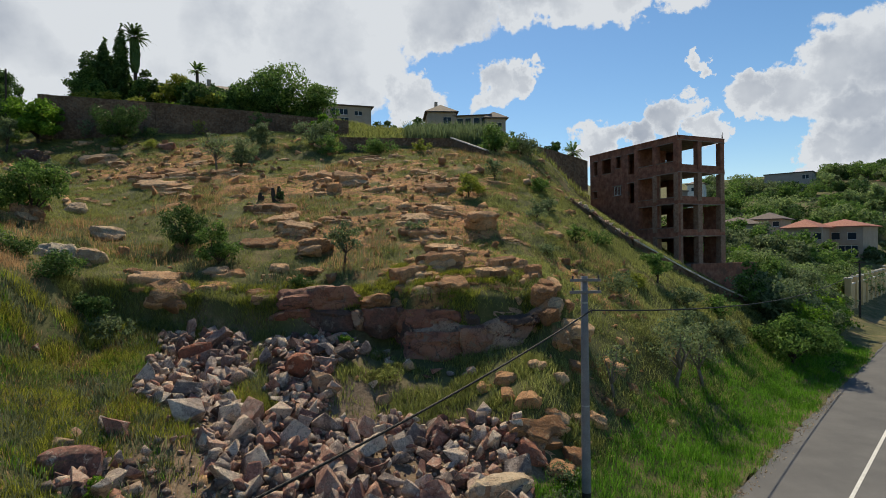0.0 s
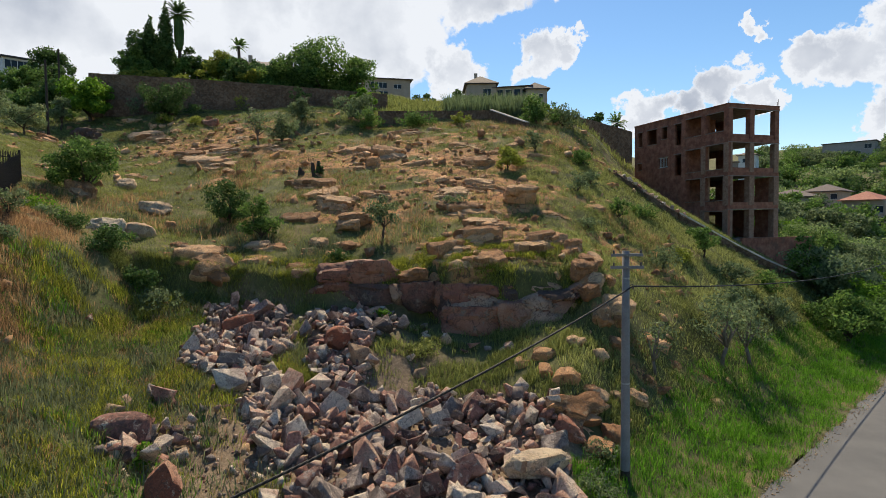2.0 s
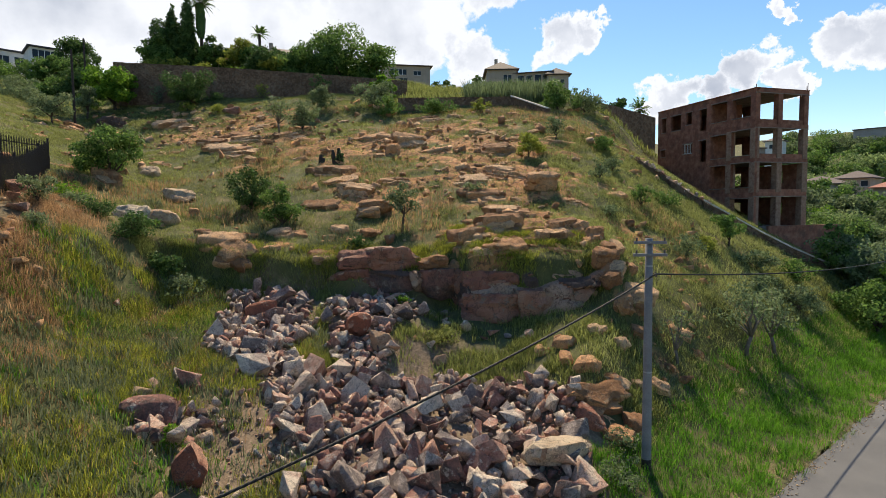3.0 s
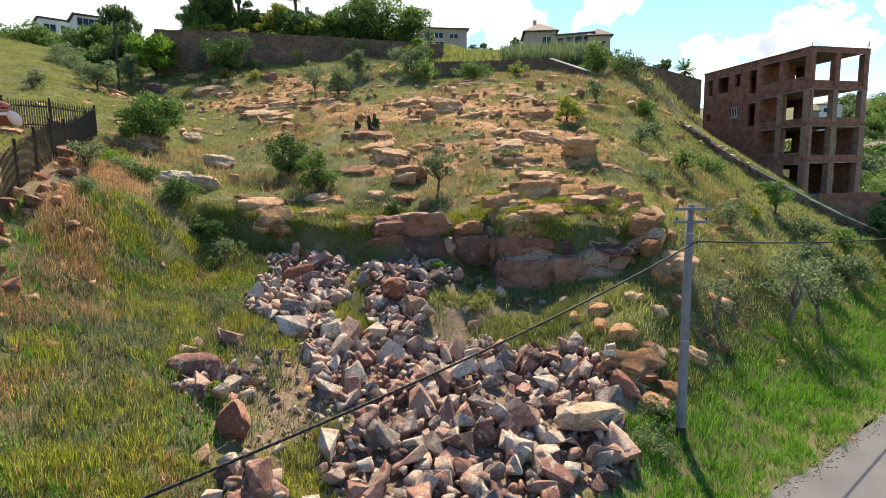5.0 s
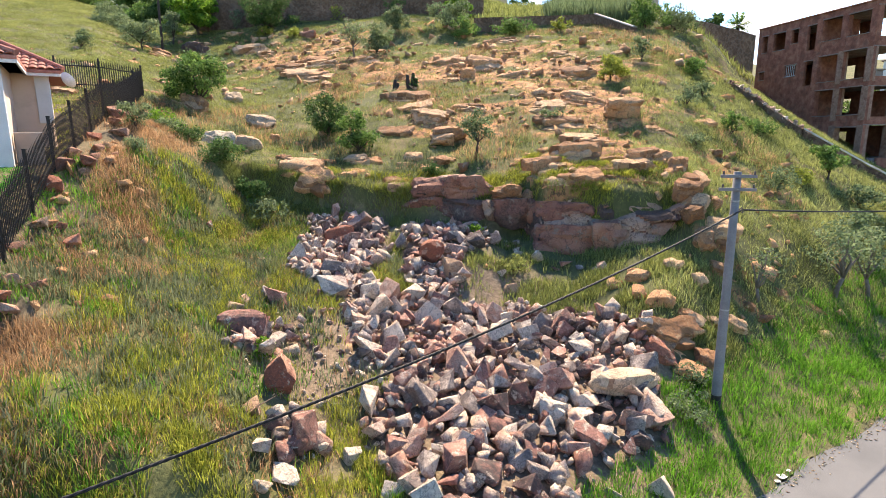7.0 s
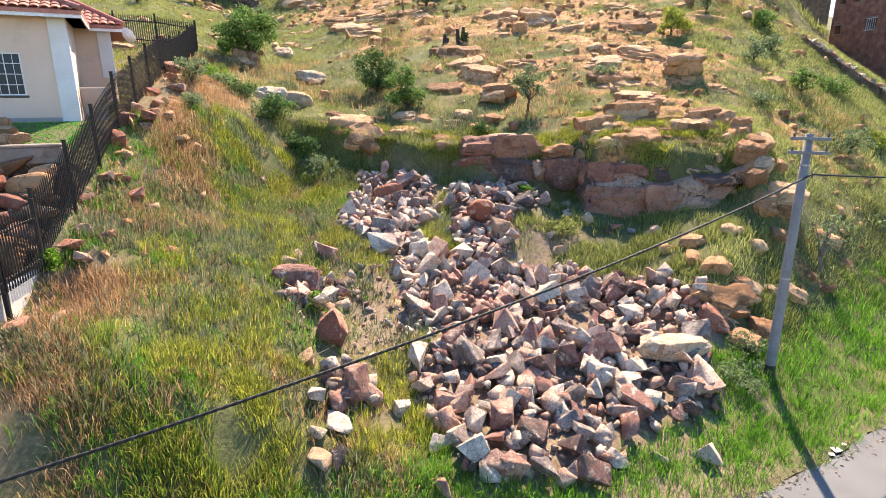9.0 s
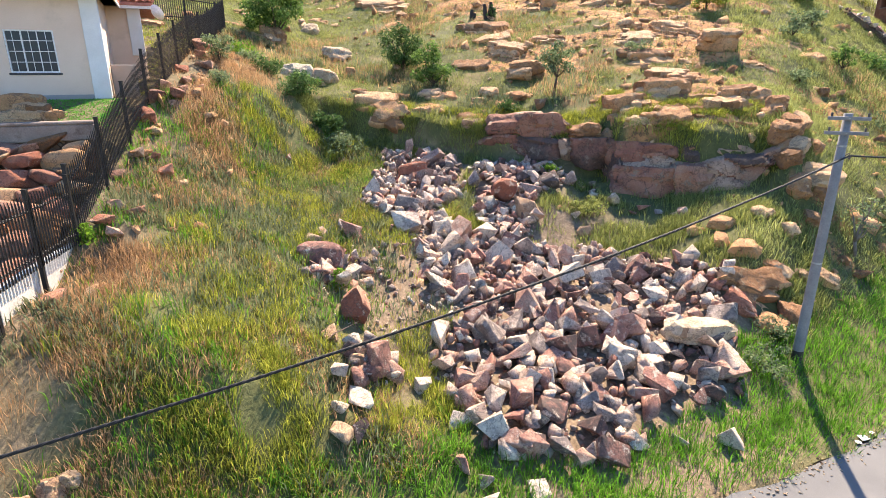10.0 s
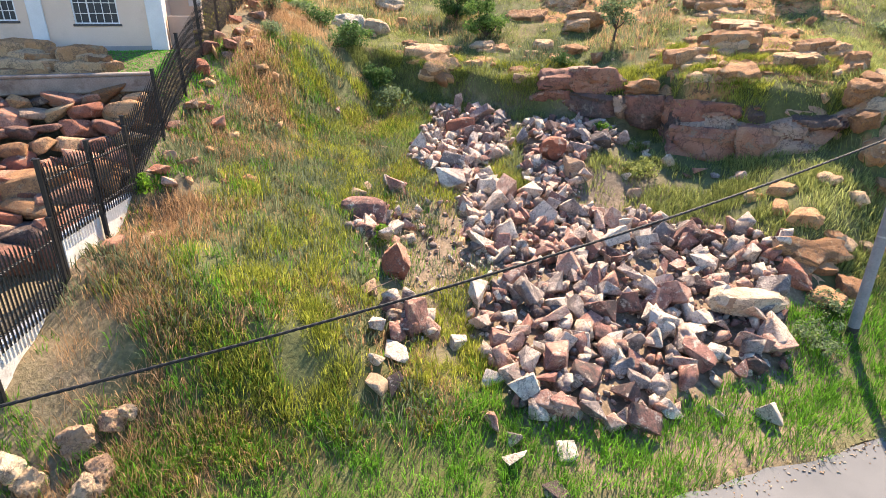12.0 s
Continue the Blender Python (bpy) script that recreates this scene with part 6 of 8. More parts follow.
def make_grass():
    rng = np.random.default_rng(5)
    outside = lambda x, y: ~in_yard(x, y)
    # bright verge along the road
    x, y = scatter(75000, (-12, 34, 2, 50), lambda x, y, s, u: (u > -0.55) * (u < 3.4 + 1.2 * ss(18, 26, s)) * ~poly_mask(x, y) * (s > -3) * (0.5 + 0.5 * clump(x, y, 0.9, 21)) * ss(-0.75, 0.1, u + 0.4 * vnoise(x, y, 0.8, 22)), 51)
    blades("verge_grass", x, y, rng.uniform(0.2, 0.5, len(x)), 0.018, 0.85, G_ROAD, "lush bright green grass along the road verge", 13, 61, base=0.12)
    # straw fringe where grass meets the tar
    x, y = scatter(26000, (-12, 34, 2, 50), lambda x, y, s, u: (u > -0.75) * (u < 0.0) * (0.25 + 0.75 * clump(x, y, 0.8, 23)), 52)
    blades("straw_fringe", x, y, rng.uniform(0.10, 0.24, len(x)), 0.02, 1.1, STRAW, "pale dead grass along the crumbling tar edge", 9, 62, base=0.12, )
    # meadow between fence and pile
    def meadow(x, y, s, u):
        w = yard_side(x, y)
        return outside(x, y) * (u > 2.6) * (u < 23) * (y < cliff_front(x) - 0.6) * ~poly_mask(x, y) * (s < 12) * (s > -7)
    def greenness(x, y):
        w = -yard_side(x, y)
        return ss(2.0, 4.4, w + 1.5 * vnoise(x, y, 2.5, 31)) * (1 - 0.9 * np.exp(-((x + 8.9) ** 2 + (y - 5.2) ** 2) / 2.4))
    bare = lambda x, y: (1 - 0.45 * ss(3.2, 1.6, np.hypot((x + 10.4) / 1.1, (y - 14.5) / 2.2))) * (1 - 0.85 * ss(1.2, 0.8, np.hypot((x + 7.3) / 1.9, (y - 16.0) / 3.0)))
    x, y = scatter(40000, (-22, -1, 1, 28), lambda x, y, s, u: bare(x, y) * meadow(x, y, s, u) * greenness(x, y) * (0.03 + 0.97 * clump(x, y, 0.75, 25, -0.05, 0.3)), 53)
    blades("meadow_grass", x, y, rng.uniform(0.16, 0.48, len(x)) * (0.6 + 0.5 * clump(x, y, 0.75, 25)), 0.017, 0.75, G_MEADOW, "yellow-green uncut grass on the vacant plot", 16, 63, base=0.14)
    x, y = scatter(9000, (-20, -1, 1, 28), lambda x, y, s, u: meadow(x, y, s, u) * (0.05 + 0.95 * clump(x, y, 2.2, 35, 0.15, 0.5)), 54)
    blades("green_tufts", x, y, rng.uniform(0.22, 0.48, len(x)), 0.018, 0.75, G_ROAD, "brighter green tufts in the uncut grass", 12, 64, base=0.12)
    x, y = scatter(16000, (-22, 1, 1, 28), lambda x, y, s, u: bare(x, y) * meadow(x, y, s, u) * (0.9 * clump(x, y, 1.1, 33, 0.15, 0.45)), 88)
    blades("brown_grass", x, y, rng.uniform(0.15, 0.4, len(x)), 0.02, 0.9, G_DRY, "short brown dead grass in patches", 11, 89, base=0.14)
    # reddish dry weeds along the fence and at the low corner
    x, y = scatter(54000, (-30, -4, 1, 34), lambda x, y, s, u: outside(x, y) * (u > 1.6) * (y < cliff_front(x) + 6) * ~poly_mask(x, y) * (1 - greenness(x, y) * 0.93) * ss(10, 4, s) * (0.12 + 0.88 * ss(0.5, 2.0, -yard_side(x, y))) * (0.15 + 0.85 * clump(x, y, 1.5, 37)), 55)
    blades("dry_weeds", x, y, rng.uniform(0.2, 0.6, len(x)), 0.012, 0.75, G_DRY, "reddish brown dry weeds along the fence", 10, 65, base=0.16)
    x, y = scatter(19000, (-30, 4, 1, 34), lambda x, y, s, u: meadow(x, y, s, u) * np.clip(clump(x, y, 2.6, 39, 0.05, 0.4) + 0.5 * ss(3.4, 1.5, np.hypot((x + 10.4) / 1.1, (y - 14.5) / 2.2)), 0, 1) + (outside(x, y) * (u > 8) * (y < 34) * (y > cliff_front(x) + 0.5) * (x < -8)) * clump(x, y, 2.0, 40), 56)
    blades("grey_weeds", x, y, rng.uniform(0.25, 0.6, len(x)), 0.03, 0.8, G_SILVER, "low grey-green weeds among the grass", 11, 66, base=0.2)
    # patches below and beside the quarried face
    x, y = scatter(9000, (-16, 6, 20, 29), lambda x, y, s, u: ((y < cliff_front(x) - 0.4) | (x > 4.6)) * ~poly_mask(x, y) * (u > 3) * (0.1 + 0.9 * clump(x, y, 1.2, 41)), 57)
    blades("quarry_tussocks", x, y, rng.uniform(0.25, 0.5, len(x)), 0.022, 0.8, G_TUFT, "olive tussocks below the quarried face", 12, 67, base=0.14)
    x, y = scatter(22000, (-16.5, 5.4, 25, 34), lambda x, y, s, u: (y > cliff_front(x) + 0.1) * (y < cliff_front(x) + 2.2 + 3.0 * ss(-4, -2, x)) * (0.05 + 0.95 * clump(x, y, 0.9, 48, -0.05, 0.3)), 81)
    blades("lip_grass", x, y, rng.uniform(0.2, 0.45, len(x)), 0.018, 1.2, G_MEADOW, "grass hanging over the lip of the quarried face", 12, 82, base=0.15)
    x, y = scatter(9000, (-18, -3, 25, 30), lambda x, y, s, u: (y > cliff_front(x) - 1.1) * (y < cliff_front(x) + 0.6) * (x < -8.6 + 2.0 * vnoise(x, y, 1.5, 46)) * (0.25 + 0.75 * clump(x, y, 0.8, 44)), 83)
    blades("bank_tussocks", x, y, rng.uniform(0.2, 0.5, len(x)), 0.018, 1.1, G_TUFT, "rank olive tussocks on the cut bank", 14, 84, base=0.16)
    # the hill: tussocks everywhere that rock leaves room
    def hillw(x, y, s, u):
        return outside(x, y) * (u > 3.2) * ((y > cliff_front(x) + 0.1) | (x > 5)) * ((y < 67) | (x < -12)) * (1 - 0.72 * bedrock(x, y))
    x, y = scatter(120000, (-85, 26, 20, 82), lambda x, y, s, u: hillw(x, y, s, u) * (0.3 + 0.7 * clump(x, y, 1.6, 43)), 58)
    blades("hill_tussocks", x, y, rng.uniform(0.14, 0.36, len(x)), 0.017, 1.5, G_TUFT, "olive and straw coloured tussock grass on the slope", 15, 68, base=0.28)
    x, y = scatter(60000, (-85, 30, 20, 82), lambda x, y, s, u: hillw(x, y, s, u) * (0.05 + 0.95 * clump(x, y, 2.4, 45, 0.0, 0.5)), 59)
    blades("hill_green_tufts", x, y, rng.uniform(0.18, 0.42, len(x)), 0.018, 1.3, G_HILL, "yellow-green grass tufts on the slope", 15, 69, base=0.22)
    x, y = scatter(7000, (-30, 12, 30, 64), lambda x, y, s, u: hillw(x, y, s, u) * clump(x, y, 5.0, 47, 0.1, 0.5), 60)
    blades("hill_red_grass", x, y, rng.uniform(0.3, 0.7, len(x)), 0.022, 0.6, G_DRY, "reddish seeding grass on the slope", 8, 70, base=0.2)
    # slope on the far side of the pole
    x, y = scatter(34000, (3, 44, 18, 62), lambda x, y, s, u: (u > 2.8) * ((s > 20) | ((x > 3.2) & (s > 15))) * ss(26, 22, u) * (0.1 + 0.9 * clump(x, y, 1.8, 49, -0.2, 0.3)), 71)
    blades("bank_grass", x, y, rng.uniform(0.22, 0.5, len(x)), 0.018, 1.1, G_HILL, "rank green grass on the bank above the road", 14, 72, base=0.22)
    # lawn before the house
    x, y = scatter(60000, (-34, -14, 4, 18), lambda x, y, s, u: (yard_side(x, y) > 0.4) * (u > 15.7) * (u < 18.6) * 0.8, 73)
    blades("lawn", x, y, rng.uniform(0.05, 0.09, len(x)), 0.03, 0.8, LAWN, "short bright green lawn in front of the house", 6, 74, base=0.1)
    x, y = scatter(9000, (-40, -20, 14, 30), lambda x, y, s, u: (yard_side(x, y) > 0.5) * (u > 21) * 0.5, 75)
    blades("garden_grass", x, y, rng.uniform(0.1, 0.25, len(x)), 0.03, 0.8, G_MEADOW, "pale grass behind the house", 8, 76, base=0.15)


make_grass()


# ---- bushes and trees ----
def leaf_cloud(lobes, count, leaf, rng, aspect=1.7, hollow=0.55):
    """Small folded leaves through a set of lobes (x, y, z, rx, ry, rz); thicker near the skin."""
    lobes = np.array(lobes, float)
    vol = (lobes[:, 3] * lobes[:, 4] * lobes[:, 5]) ** 0.7
    pick = rng.choice(len(lobes), count, p=vol / vol.sum())
    d = rng.normal(size=(count, 3))
    d /= np.linalg.norm(d, axis=1)[:, None]
    r = hollow + (1 - hollow) * rng.uniform(0, 1, count) ** 0.6
    r *= rng.uniform(0.8, 1.25, count) + 0.22 * np.sin(d[:, 0] * 5 + pick) * np.sin(d[:, 2] * 4 + pick * 2.1)
    c = lobes[pick, :3] + d * lobes[pick, 3:] * r[:, None]
    n = d + rng.normal(0, 0.8, (count, 3))
    n /= np.linalg.norm(n, axis=1)[:, None]
    t = np.cross(n, rng.normal(size=(count, 3)))
    t /= np.linalg.norm(t, axis=1)[:, None] + 1e-9
    b = np.cross(n, t)
    L = leaf * rng.uniform(0.6, 1.4, count)[:, None]
    v = np.empty((count, 4, 3))
    v[:, 0] = c - t * L * aspect * 0.5
    v[:, 1] = c + b * L * 0.5 + n * L * 0.12
    v[:, 2] = c + t * L * aspect * 0.5
    v[:, 3] = c - b * L * 0.5 + n * L * 0.12
    i = np.arange(count)[:, None] * 4
    return v.reshape(-1, 3), i + np.array([[0, 1, 2, 3]])


def limbs(bm, base, top_pts, r, rng, bend=0.2):
    for p in top_pts:
        b, p = Vector(base), Vector(p)
        d = p - b
        m1 = b + d * 0.35 + Vector((rng.normal(0, bend), rng.normal(0, bend), d.z * 0.12)) * d.length * 0.3
        m2 = b + d * 0.7 + Vector((rng.normal(0, bend), rng.normal(0, bend), 0)) * d.length * 0.3
        tube(bm, [b, m1, m2, p], [r, r * 0.7, r * 0.45, r * 0.15], 6)


def plant(name, x, y, h, w, material, label, category, seed, count=2200, leaf=0.09, trunk=0.3, lobes_n=9, sparse=0.0, bark=None, z=None, base_z=0.0, limb_n=7, stemr=None, squash=1.0, group=""):
    """A bush or tree: a stem with limbs, and a crown of small leaves in uneven lobes."""
    rng = np.random.default_rng(seed)
    zz = gz(x, y) if z is None else z
    t = thing(name, pose(x, y, zz - 0.05), label, category, group)
    lobes = []
    for k in range(int(lobes_n * 2.6)):
        a = rng.uniform(0, 2 * np.pi)
        rr = w * 0.5 * rng.uniform(0.1, 0.95)
        hz = h * (trunk + (1 - trunk) * rng.uniform(0.12, 0.92) * (1 - 0.3 * rr / (w * 0.5)))
        q = w * rng.uniform(0.06, 0.19) * (1 - 0.25 * sparse)
        lobes.append((np.cos(a) * rr, np.sin(a) * rr, hz, q, q, min(q * rng.uniform(0.6, 0.9) * squash, hz * 0.9)))
    lobes.append((0, 0, h * (0.42 + trunk * 0.5), w * 0.17, w * 0.17, h * (1 - trunk) * 0.28))
    bm = bmesh.new()
    r = stemr or max(0.03, h * 0.022)
    fork = (rng.normal(0, 0.04) * h, rng.normal(0, 0.04) * h, h * max(trunk * 0.8, 0.08))
    tube(bm, [(0, 0, -0.3), (fork[0] * 0.4, fork[1] * 0.4, fork[2] * 0.5), fork], [r * 1.3, r * 1.1, r], 8)
    order = sorted(lobes, key=lambda q: -q[3])[:limb_n]
    limbs(bm, fork, [(q[0], q[1], q[2] + q[5] * 0.3) for q in order], r * 0.75, rng)
    if sparse > 0.4:
        for q in order:
            for _ in range(4):
                e = rng.normal(0, 0.7, 3)
                limbs(bm, (q[0], q[1], q[2]), [(q[0] + e[0] * q[3], q[1] + e[1] * q[4], q[2] + abs(e[2]) * q[5])], r * 0.25, rng)
    part("trunk" if category == "tree" else "stem", bm, bark or BARK, t, smooth=True)
    v, f = leaf_cloud(lobes, int(count * (1 - sparse)), leaf, rng)
    v[:, 2] = np.maximum(v[:, 2], 0.02)
    raw("crown" if category == "tree" else "foliage", v, [f], material, t)
    return t


NEAR_PLANTS = [
    # x, y, height, width, leaves, kind, label, count, leaf, trunk, sparse
    (-13.2, 32.9, 2.7, 2.6, L_BUSH, "bush", "leafy mid-green bush on the slope", 3200, 0.085, 0.1, 0.0),
    (-16.4, 35.9, 3.3, 3.2, L_DARK, "bush", "dense dark green bush on the slope", 4200, 0.085, 0.05, 0.0),
    (-5.8, 33.0, 2.8, 2.1, L_OLIVE, "tree", "small slender tree with an airy crown on the ledge", 2200, 0.075, 0.35, 0.1),
    (-26.7, 36.3, 4.2, 4.3, L_BUSH, "tree", "broad leafy green tree behind the fence", 6500, 0.11, 0.08, 0.05),
    (-22.6, 56.5, 4.0, 3.4, L_OLIVE, "tree", "gnarled thin tree with sparse leaves", 1100, 0.13, 0.3, 0.45),
    (-20.2, 56.8, 3.2, 3.4, L_OLIVE, "bush", "grey-green rounded bush on the slope", 2600, 0.12, 0.1, 0.1),
    (-18.2, 26.4, 1.2, 2.6, L_DARK, "bush", "low spreading dark bush under the ledge", 2600, 0.07, 0.0, 0.0),
    (-22.0, 27.4, 1.0, 2.0, L_OLIVE, "bush", "low grey-green scrub under the ledge", 1100, 0.07, 0.0, 0.2),
    (-20.4, 27.0, 1.0, 2.2, L_DARK, "bush", "low spreading dark bush under the ledge", 1800, 0.07, 0.0, 0.1),
    (-16.4, 26.2, 1.0, 2.2, L_DARK, "bush", "low spreading dark bush under the ledge", 2600, 0.08, 0.0, 0.0),
    (-19.2, 28.4, 0.8, 1.8, L_BUSH, "bush", "low green scrub on the ledge", 1000, 0.08, 0.0, 0.0),
    (-15.2, 25.6, 0.9, 2.6, L_OLIVE, "bush", "low grey-green scrub under the ledge", 1800, 0.07, 0.0, 0.0),
    (7.4, 24.6, 2.6, 2.2, L_OLIVE, "tree", "small thorn tree with bare twigs above the road", 700, 0.07, 0.3, 0.6),
    (11.4, 27.8, 4.0, 3.4, L_OLIVE, "tree", "open thorn tree with a leaning trunk", 1500, 0.09, 0.3, 0.35),
    (13.4, 29.2, 3.6, 3.2, L_OLIVE, "tree", "open thorn tree with thin limbs", 1300, 0.09, 0.3, 0.35),
    (23.4, 37.9, 4.2, 5.6, L_BUSH, "bush", "big dense green bush above the verge", 7500, 0.11, 0.0, 0.0),
    (26.0, 40.6, 4.4, 4.6, L_BRIGHT, "bush", "bright green bush beside the verge", 5200, 0.11, 0.0, 0.0),
    (15.2, 40.0, 2.6, 2.0, L_BUSH, "bush", "small green bush beside the boundary wall", 2200, 0.09, 0.2, 0.1),
    (2.2, 46.5, 2.4, 2.8, L_YELLOW, "bush", "yellow-green bush on the slope", 2400, 0.10, 0.05, 0.1),
    (4.8, 51.8, 2.4, 2.0, L_OLIVE, "bush", "thin grey-green bush on the slope", 1200, 0.10, 0.2, 0.3),
    (9.0, 51.5, 1.7, 2.4, L_BUSH, "bush", "low green bush on the slope", 1500, 0.10, 0.0, 0.1),
    (7.2, 43.2, 1.9, 1.8, L_OLIVE, "bush", "thin wispy bush on the slope", 900, 0.09, 0.1, 0.3),
    (9.6, 40.6, 1.8, 1.5, L_BUSH, "bush", "small green bush on the slope", 1000, 0.09, 0.1, 0.2),
    (11.0, 35.0, 1.6, 1.9, L_OLIVE, "bush", "small scrubby bush on the bank", 1000, 0.08, 0.1, 0.2),
    (14.5, 33.6, 1.7, 2.4, L_OLIVE, "bush", "scrubby bush on the bank", 1500, 0.08, 0.0, 0.2),
    (17.6, 35.4, 2.0, 2.6, L_OLIVE, "bush", "scrubby bush on the bank", 1600, 0.09, 0.0, 0.2),
    (-4.6, 26.2, 0.75, 0.9, L_BRIGHT, "bush", "small bright green bush at the cliff foot", 700, 0.06, 0.0, 0.0),
    (-9.0, 14.4, 0.7, 0.9, L_BRIGHT, "bush", "small bright green bush beside the red boulder", 500, 0.06, 0.0, 0.0),
    (3.6, 16.8, 1.1, 1.6, L_OLIVE, "bush", "tangled weeds at the edge of the pile", 1300, 0.05, 0.0, 0.2),
    (3.9, 18.6, 0.9, 1.3, L_OLIVE, "bush", "tangled weeds beside the pole", 1000, 0.05, 0.0, 0.2),
    (-21.2, 24.2, 1.6, 1.8, L_OLIVE, "bush", "weedy green shrub beside the fence", 1200, 0.07, 0.0, 0.1),
    (-23.2, 28.4, 1.3, 2.2, L_BRIGHT, "bush", "weedy bright shrub beside the fence", 1400, 0.07, 0.0, 0.1),
    (-19.2, 21.8, 0.9, 1.4, L_OLIVE, "bush", "weedy shrub beside the fence", 800, 0.06, 0.0, 0.1),
    (-15.0, 10.9, 0.7, 0.9, L_BRIGHT, "bush", "small weed at the foot of the fence", 400, 0.06, 0.0, 0.0),
    (-45.6, 54.0, 3.6, 3.6, L_OLIVE, "tree", "grey-green small tree on the upper slope", 2600, 0.12, 0.25, 0.1),
    (-43.4, 43.8, 2.0, 2.2, L_OLIVE, "bush", "small grey-green bush on the slope", 1000, 0.10, 0.15, 0.2),
    (-47.6, 61.5, 4.2, 3.0, L_OLIVE, "tree", "small tree beside the dark pole", 2400, 0.12, 0.3, 0.15),
    (-37.4, 66.6, 4.6, 6.4, L_DARK, "bush", "rounded dark bush against the stone wall", 7500, 0.12, 0.0, 0.0),
    (-20.5, 64.0, 2.6, 4.0, L_OLIVE, "bush", "grey-green bush below the garden wall", 2800, 0.12, 0.0, 0.0),
    (-14.8, 66.0, 4.2, 5.0, L_OLIVE, "bush", "tall grey-green bush at the wall's end", 4200, 0.12, 0.0, 0.0),
    (-12.6, 63.5, 2.2, 3.4, L_BUSH, "bush", "green bush below the wall", 2000, 0.11, 0.0, 0.0),
    (-7.0, 63.4, 1.6, 4.6, L_BUSH, "bush", "low green scrub below the wall", 2600, 0.11, 0.0, 0.0),
    (-2.4, 63.8, 1.3, 2.6, L_YELLOW, "bush", "yellow-green scrub below the wall", 1400, 0.11, 0.0, 0.0),
    (6.2, 64.5, 3.4, 5.0, L_BUSH, "bush", "green bush where the wall steps down", 3600, 0.13, 0.0, 0.0),
    (9.5, 66.0, 2.4, 4.0, L_OLIVE, "bush", "grey-green bush on the shoulder", 2400, 0.13, 0.0, 0.0),
    (-7.6, 30.2, 0.8, 1.4, L_DARK, "bush", "low dark scrub on the ledge", 900, 0.06, 0.0, 0.0),
    (-13.0, 45.2, 1.3, 0.8, L_DARK, "bush", "dark leafy stump sprouting on the slope", 500, 0.07, 0.1, 0.1),
    (-1.8, 38.4, 0.9, 1.8, L_OLIVE, "bush", "low scrub beside the ledges", 900, 0.07, 0.0, 0.0),
    (-2.6, 24.4, 0.8, 1.6, G_TUFT, "bush", "rank tussock below the cliff", 1200, 0.06, 0.0, 0.0),
    (-52.0, 60.5, 1.8, 3.6, L_OLIVE, "bush", "rounded grey-green bush on the upper slope", 1800, 0.10, 0.0, 0.0),
    (-56.5, 63.0, 2.2, 4.6, L_OLIVE, "bush", "rounded grey-green bush on the upper slope", 2200, 0.11, 0.0, 0.0),
    (-50.5, 65.5, 2.2, 4.0, L_BUSH, "bush", "green bush on the upper slope", 2000, 0.11, 0.0, 0.0),
    (-60.0, 66.0, 2.4, 5.0, L_OLIVE, "bush", "broad grey-green bush on the upper slope", 2400, 0.12, 0.0, 0.0),
    (-49.0, 56.5, 1.0, 2.4, L_OLIVE, "bush", "low scrub on the upper slope", 900, 0.09, 0.0, 0.1),
    (-38.5, 55.5, 1.2, 1.6, L_OLIVE, "bush", "low scrub on the upper slope", 800, 0.09, 0.0, 0.1),
    (-43.0, 67.9, 3.2, 2.2, L_OLIVE, "bush", "dry creeper against the stone wall", 900, 0.10, 0.0, 0.4),
    (-30.5, 71.0, 2.6, 2.0, L_YELLOW, "bush", "dry creeper against the stone wall", 800, 0.10, 0.0, 0.4),
    (-23.5, 72.5, 3.4, 2.6, L_DARK, "bush", "dark creeper hanging on the stone wall", 1600, 0.11, 0.0, 0.1),
    (-33.0, 63.8, 1.1, 2.6, L_YELLOW, "bush", "pale weeds below the stone wall", 1000, 0.09, 0.0, 0.1),
    (-37.0, 64.6, 1.2, 2.2, L_YELLOW, "bush", "pale weeds below the stone wall", 900, 0.09, 0.0, 0.1),
    (-26.0, 64.2, 1.0, 2.4, L_OLIVE, "bush", "low weeds below the stone wall", 900, 0.09, 0.0, 0.1),
    (6.8, 36.8, 0.9, 1.7, L_OLIVE, "bush", "low grey-green scrub on the bank", 800, 0.07, 0.0, 0.1),
    (8.6, 46.2, 1.3, 2.0, L_OLIVE, "bush", "grey-green scrub on the bank", 1000, 0.09, 0.0, 0.1),
    (12.2, 43.4, 1.4, 2.2, L_BUSH, "bush", "green scrub beside the boundary wall", 1200, 0.09, 0.0, 0.1),
    (16.2, 38.0, 1.5, 2.4, L_OLIVE, "bush", "grey-green scrub beside the boundary wall", 1300, 0.09, 0.0, 0.1),
    (18.9, 38.8, 1.6, 2.6, L_BUSH, "bush", "green scrub beside the boundary wall", 1400, 0.09, 0.0, 0.1),
    (12.8, 37.4, 1.0, 1.6, L_YELLOW, "bush", "yellow-green weeds on the bank", 800, 0.08, 0.0, 0.1),
]


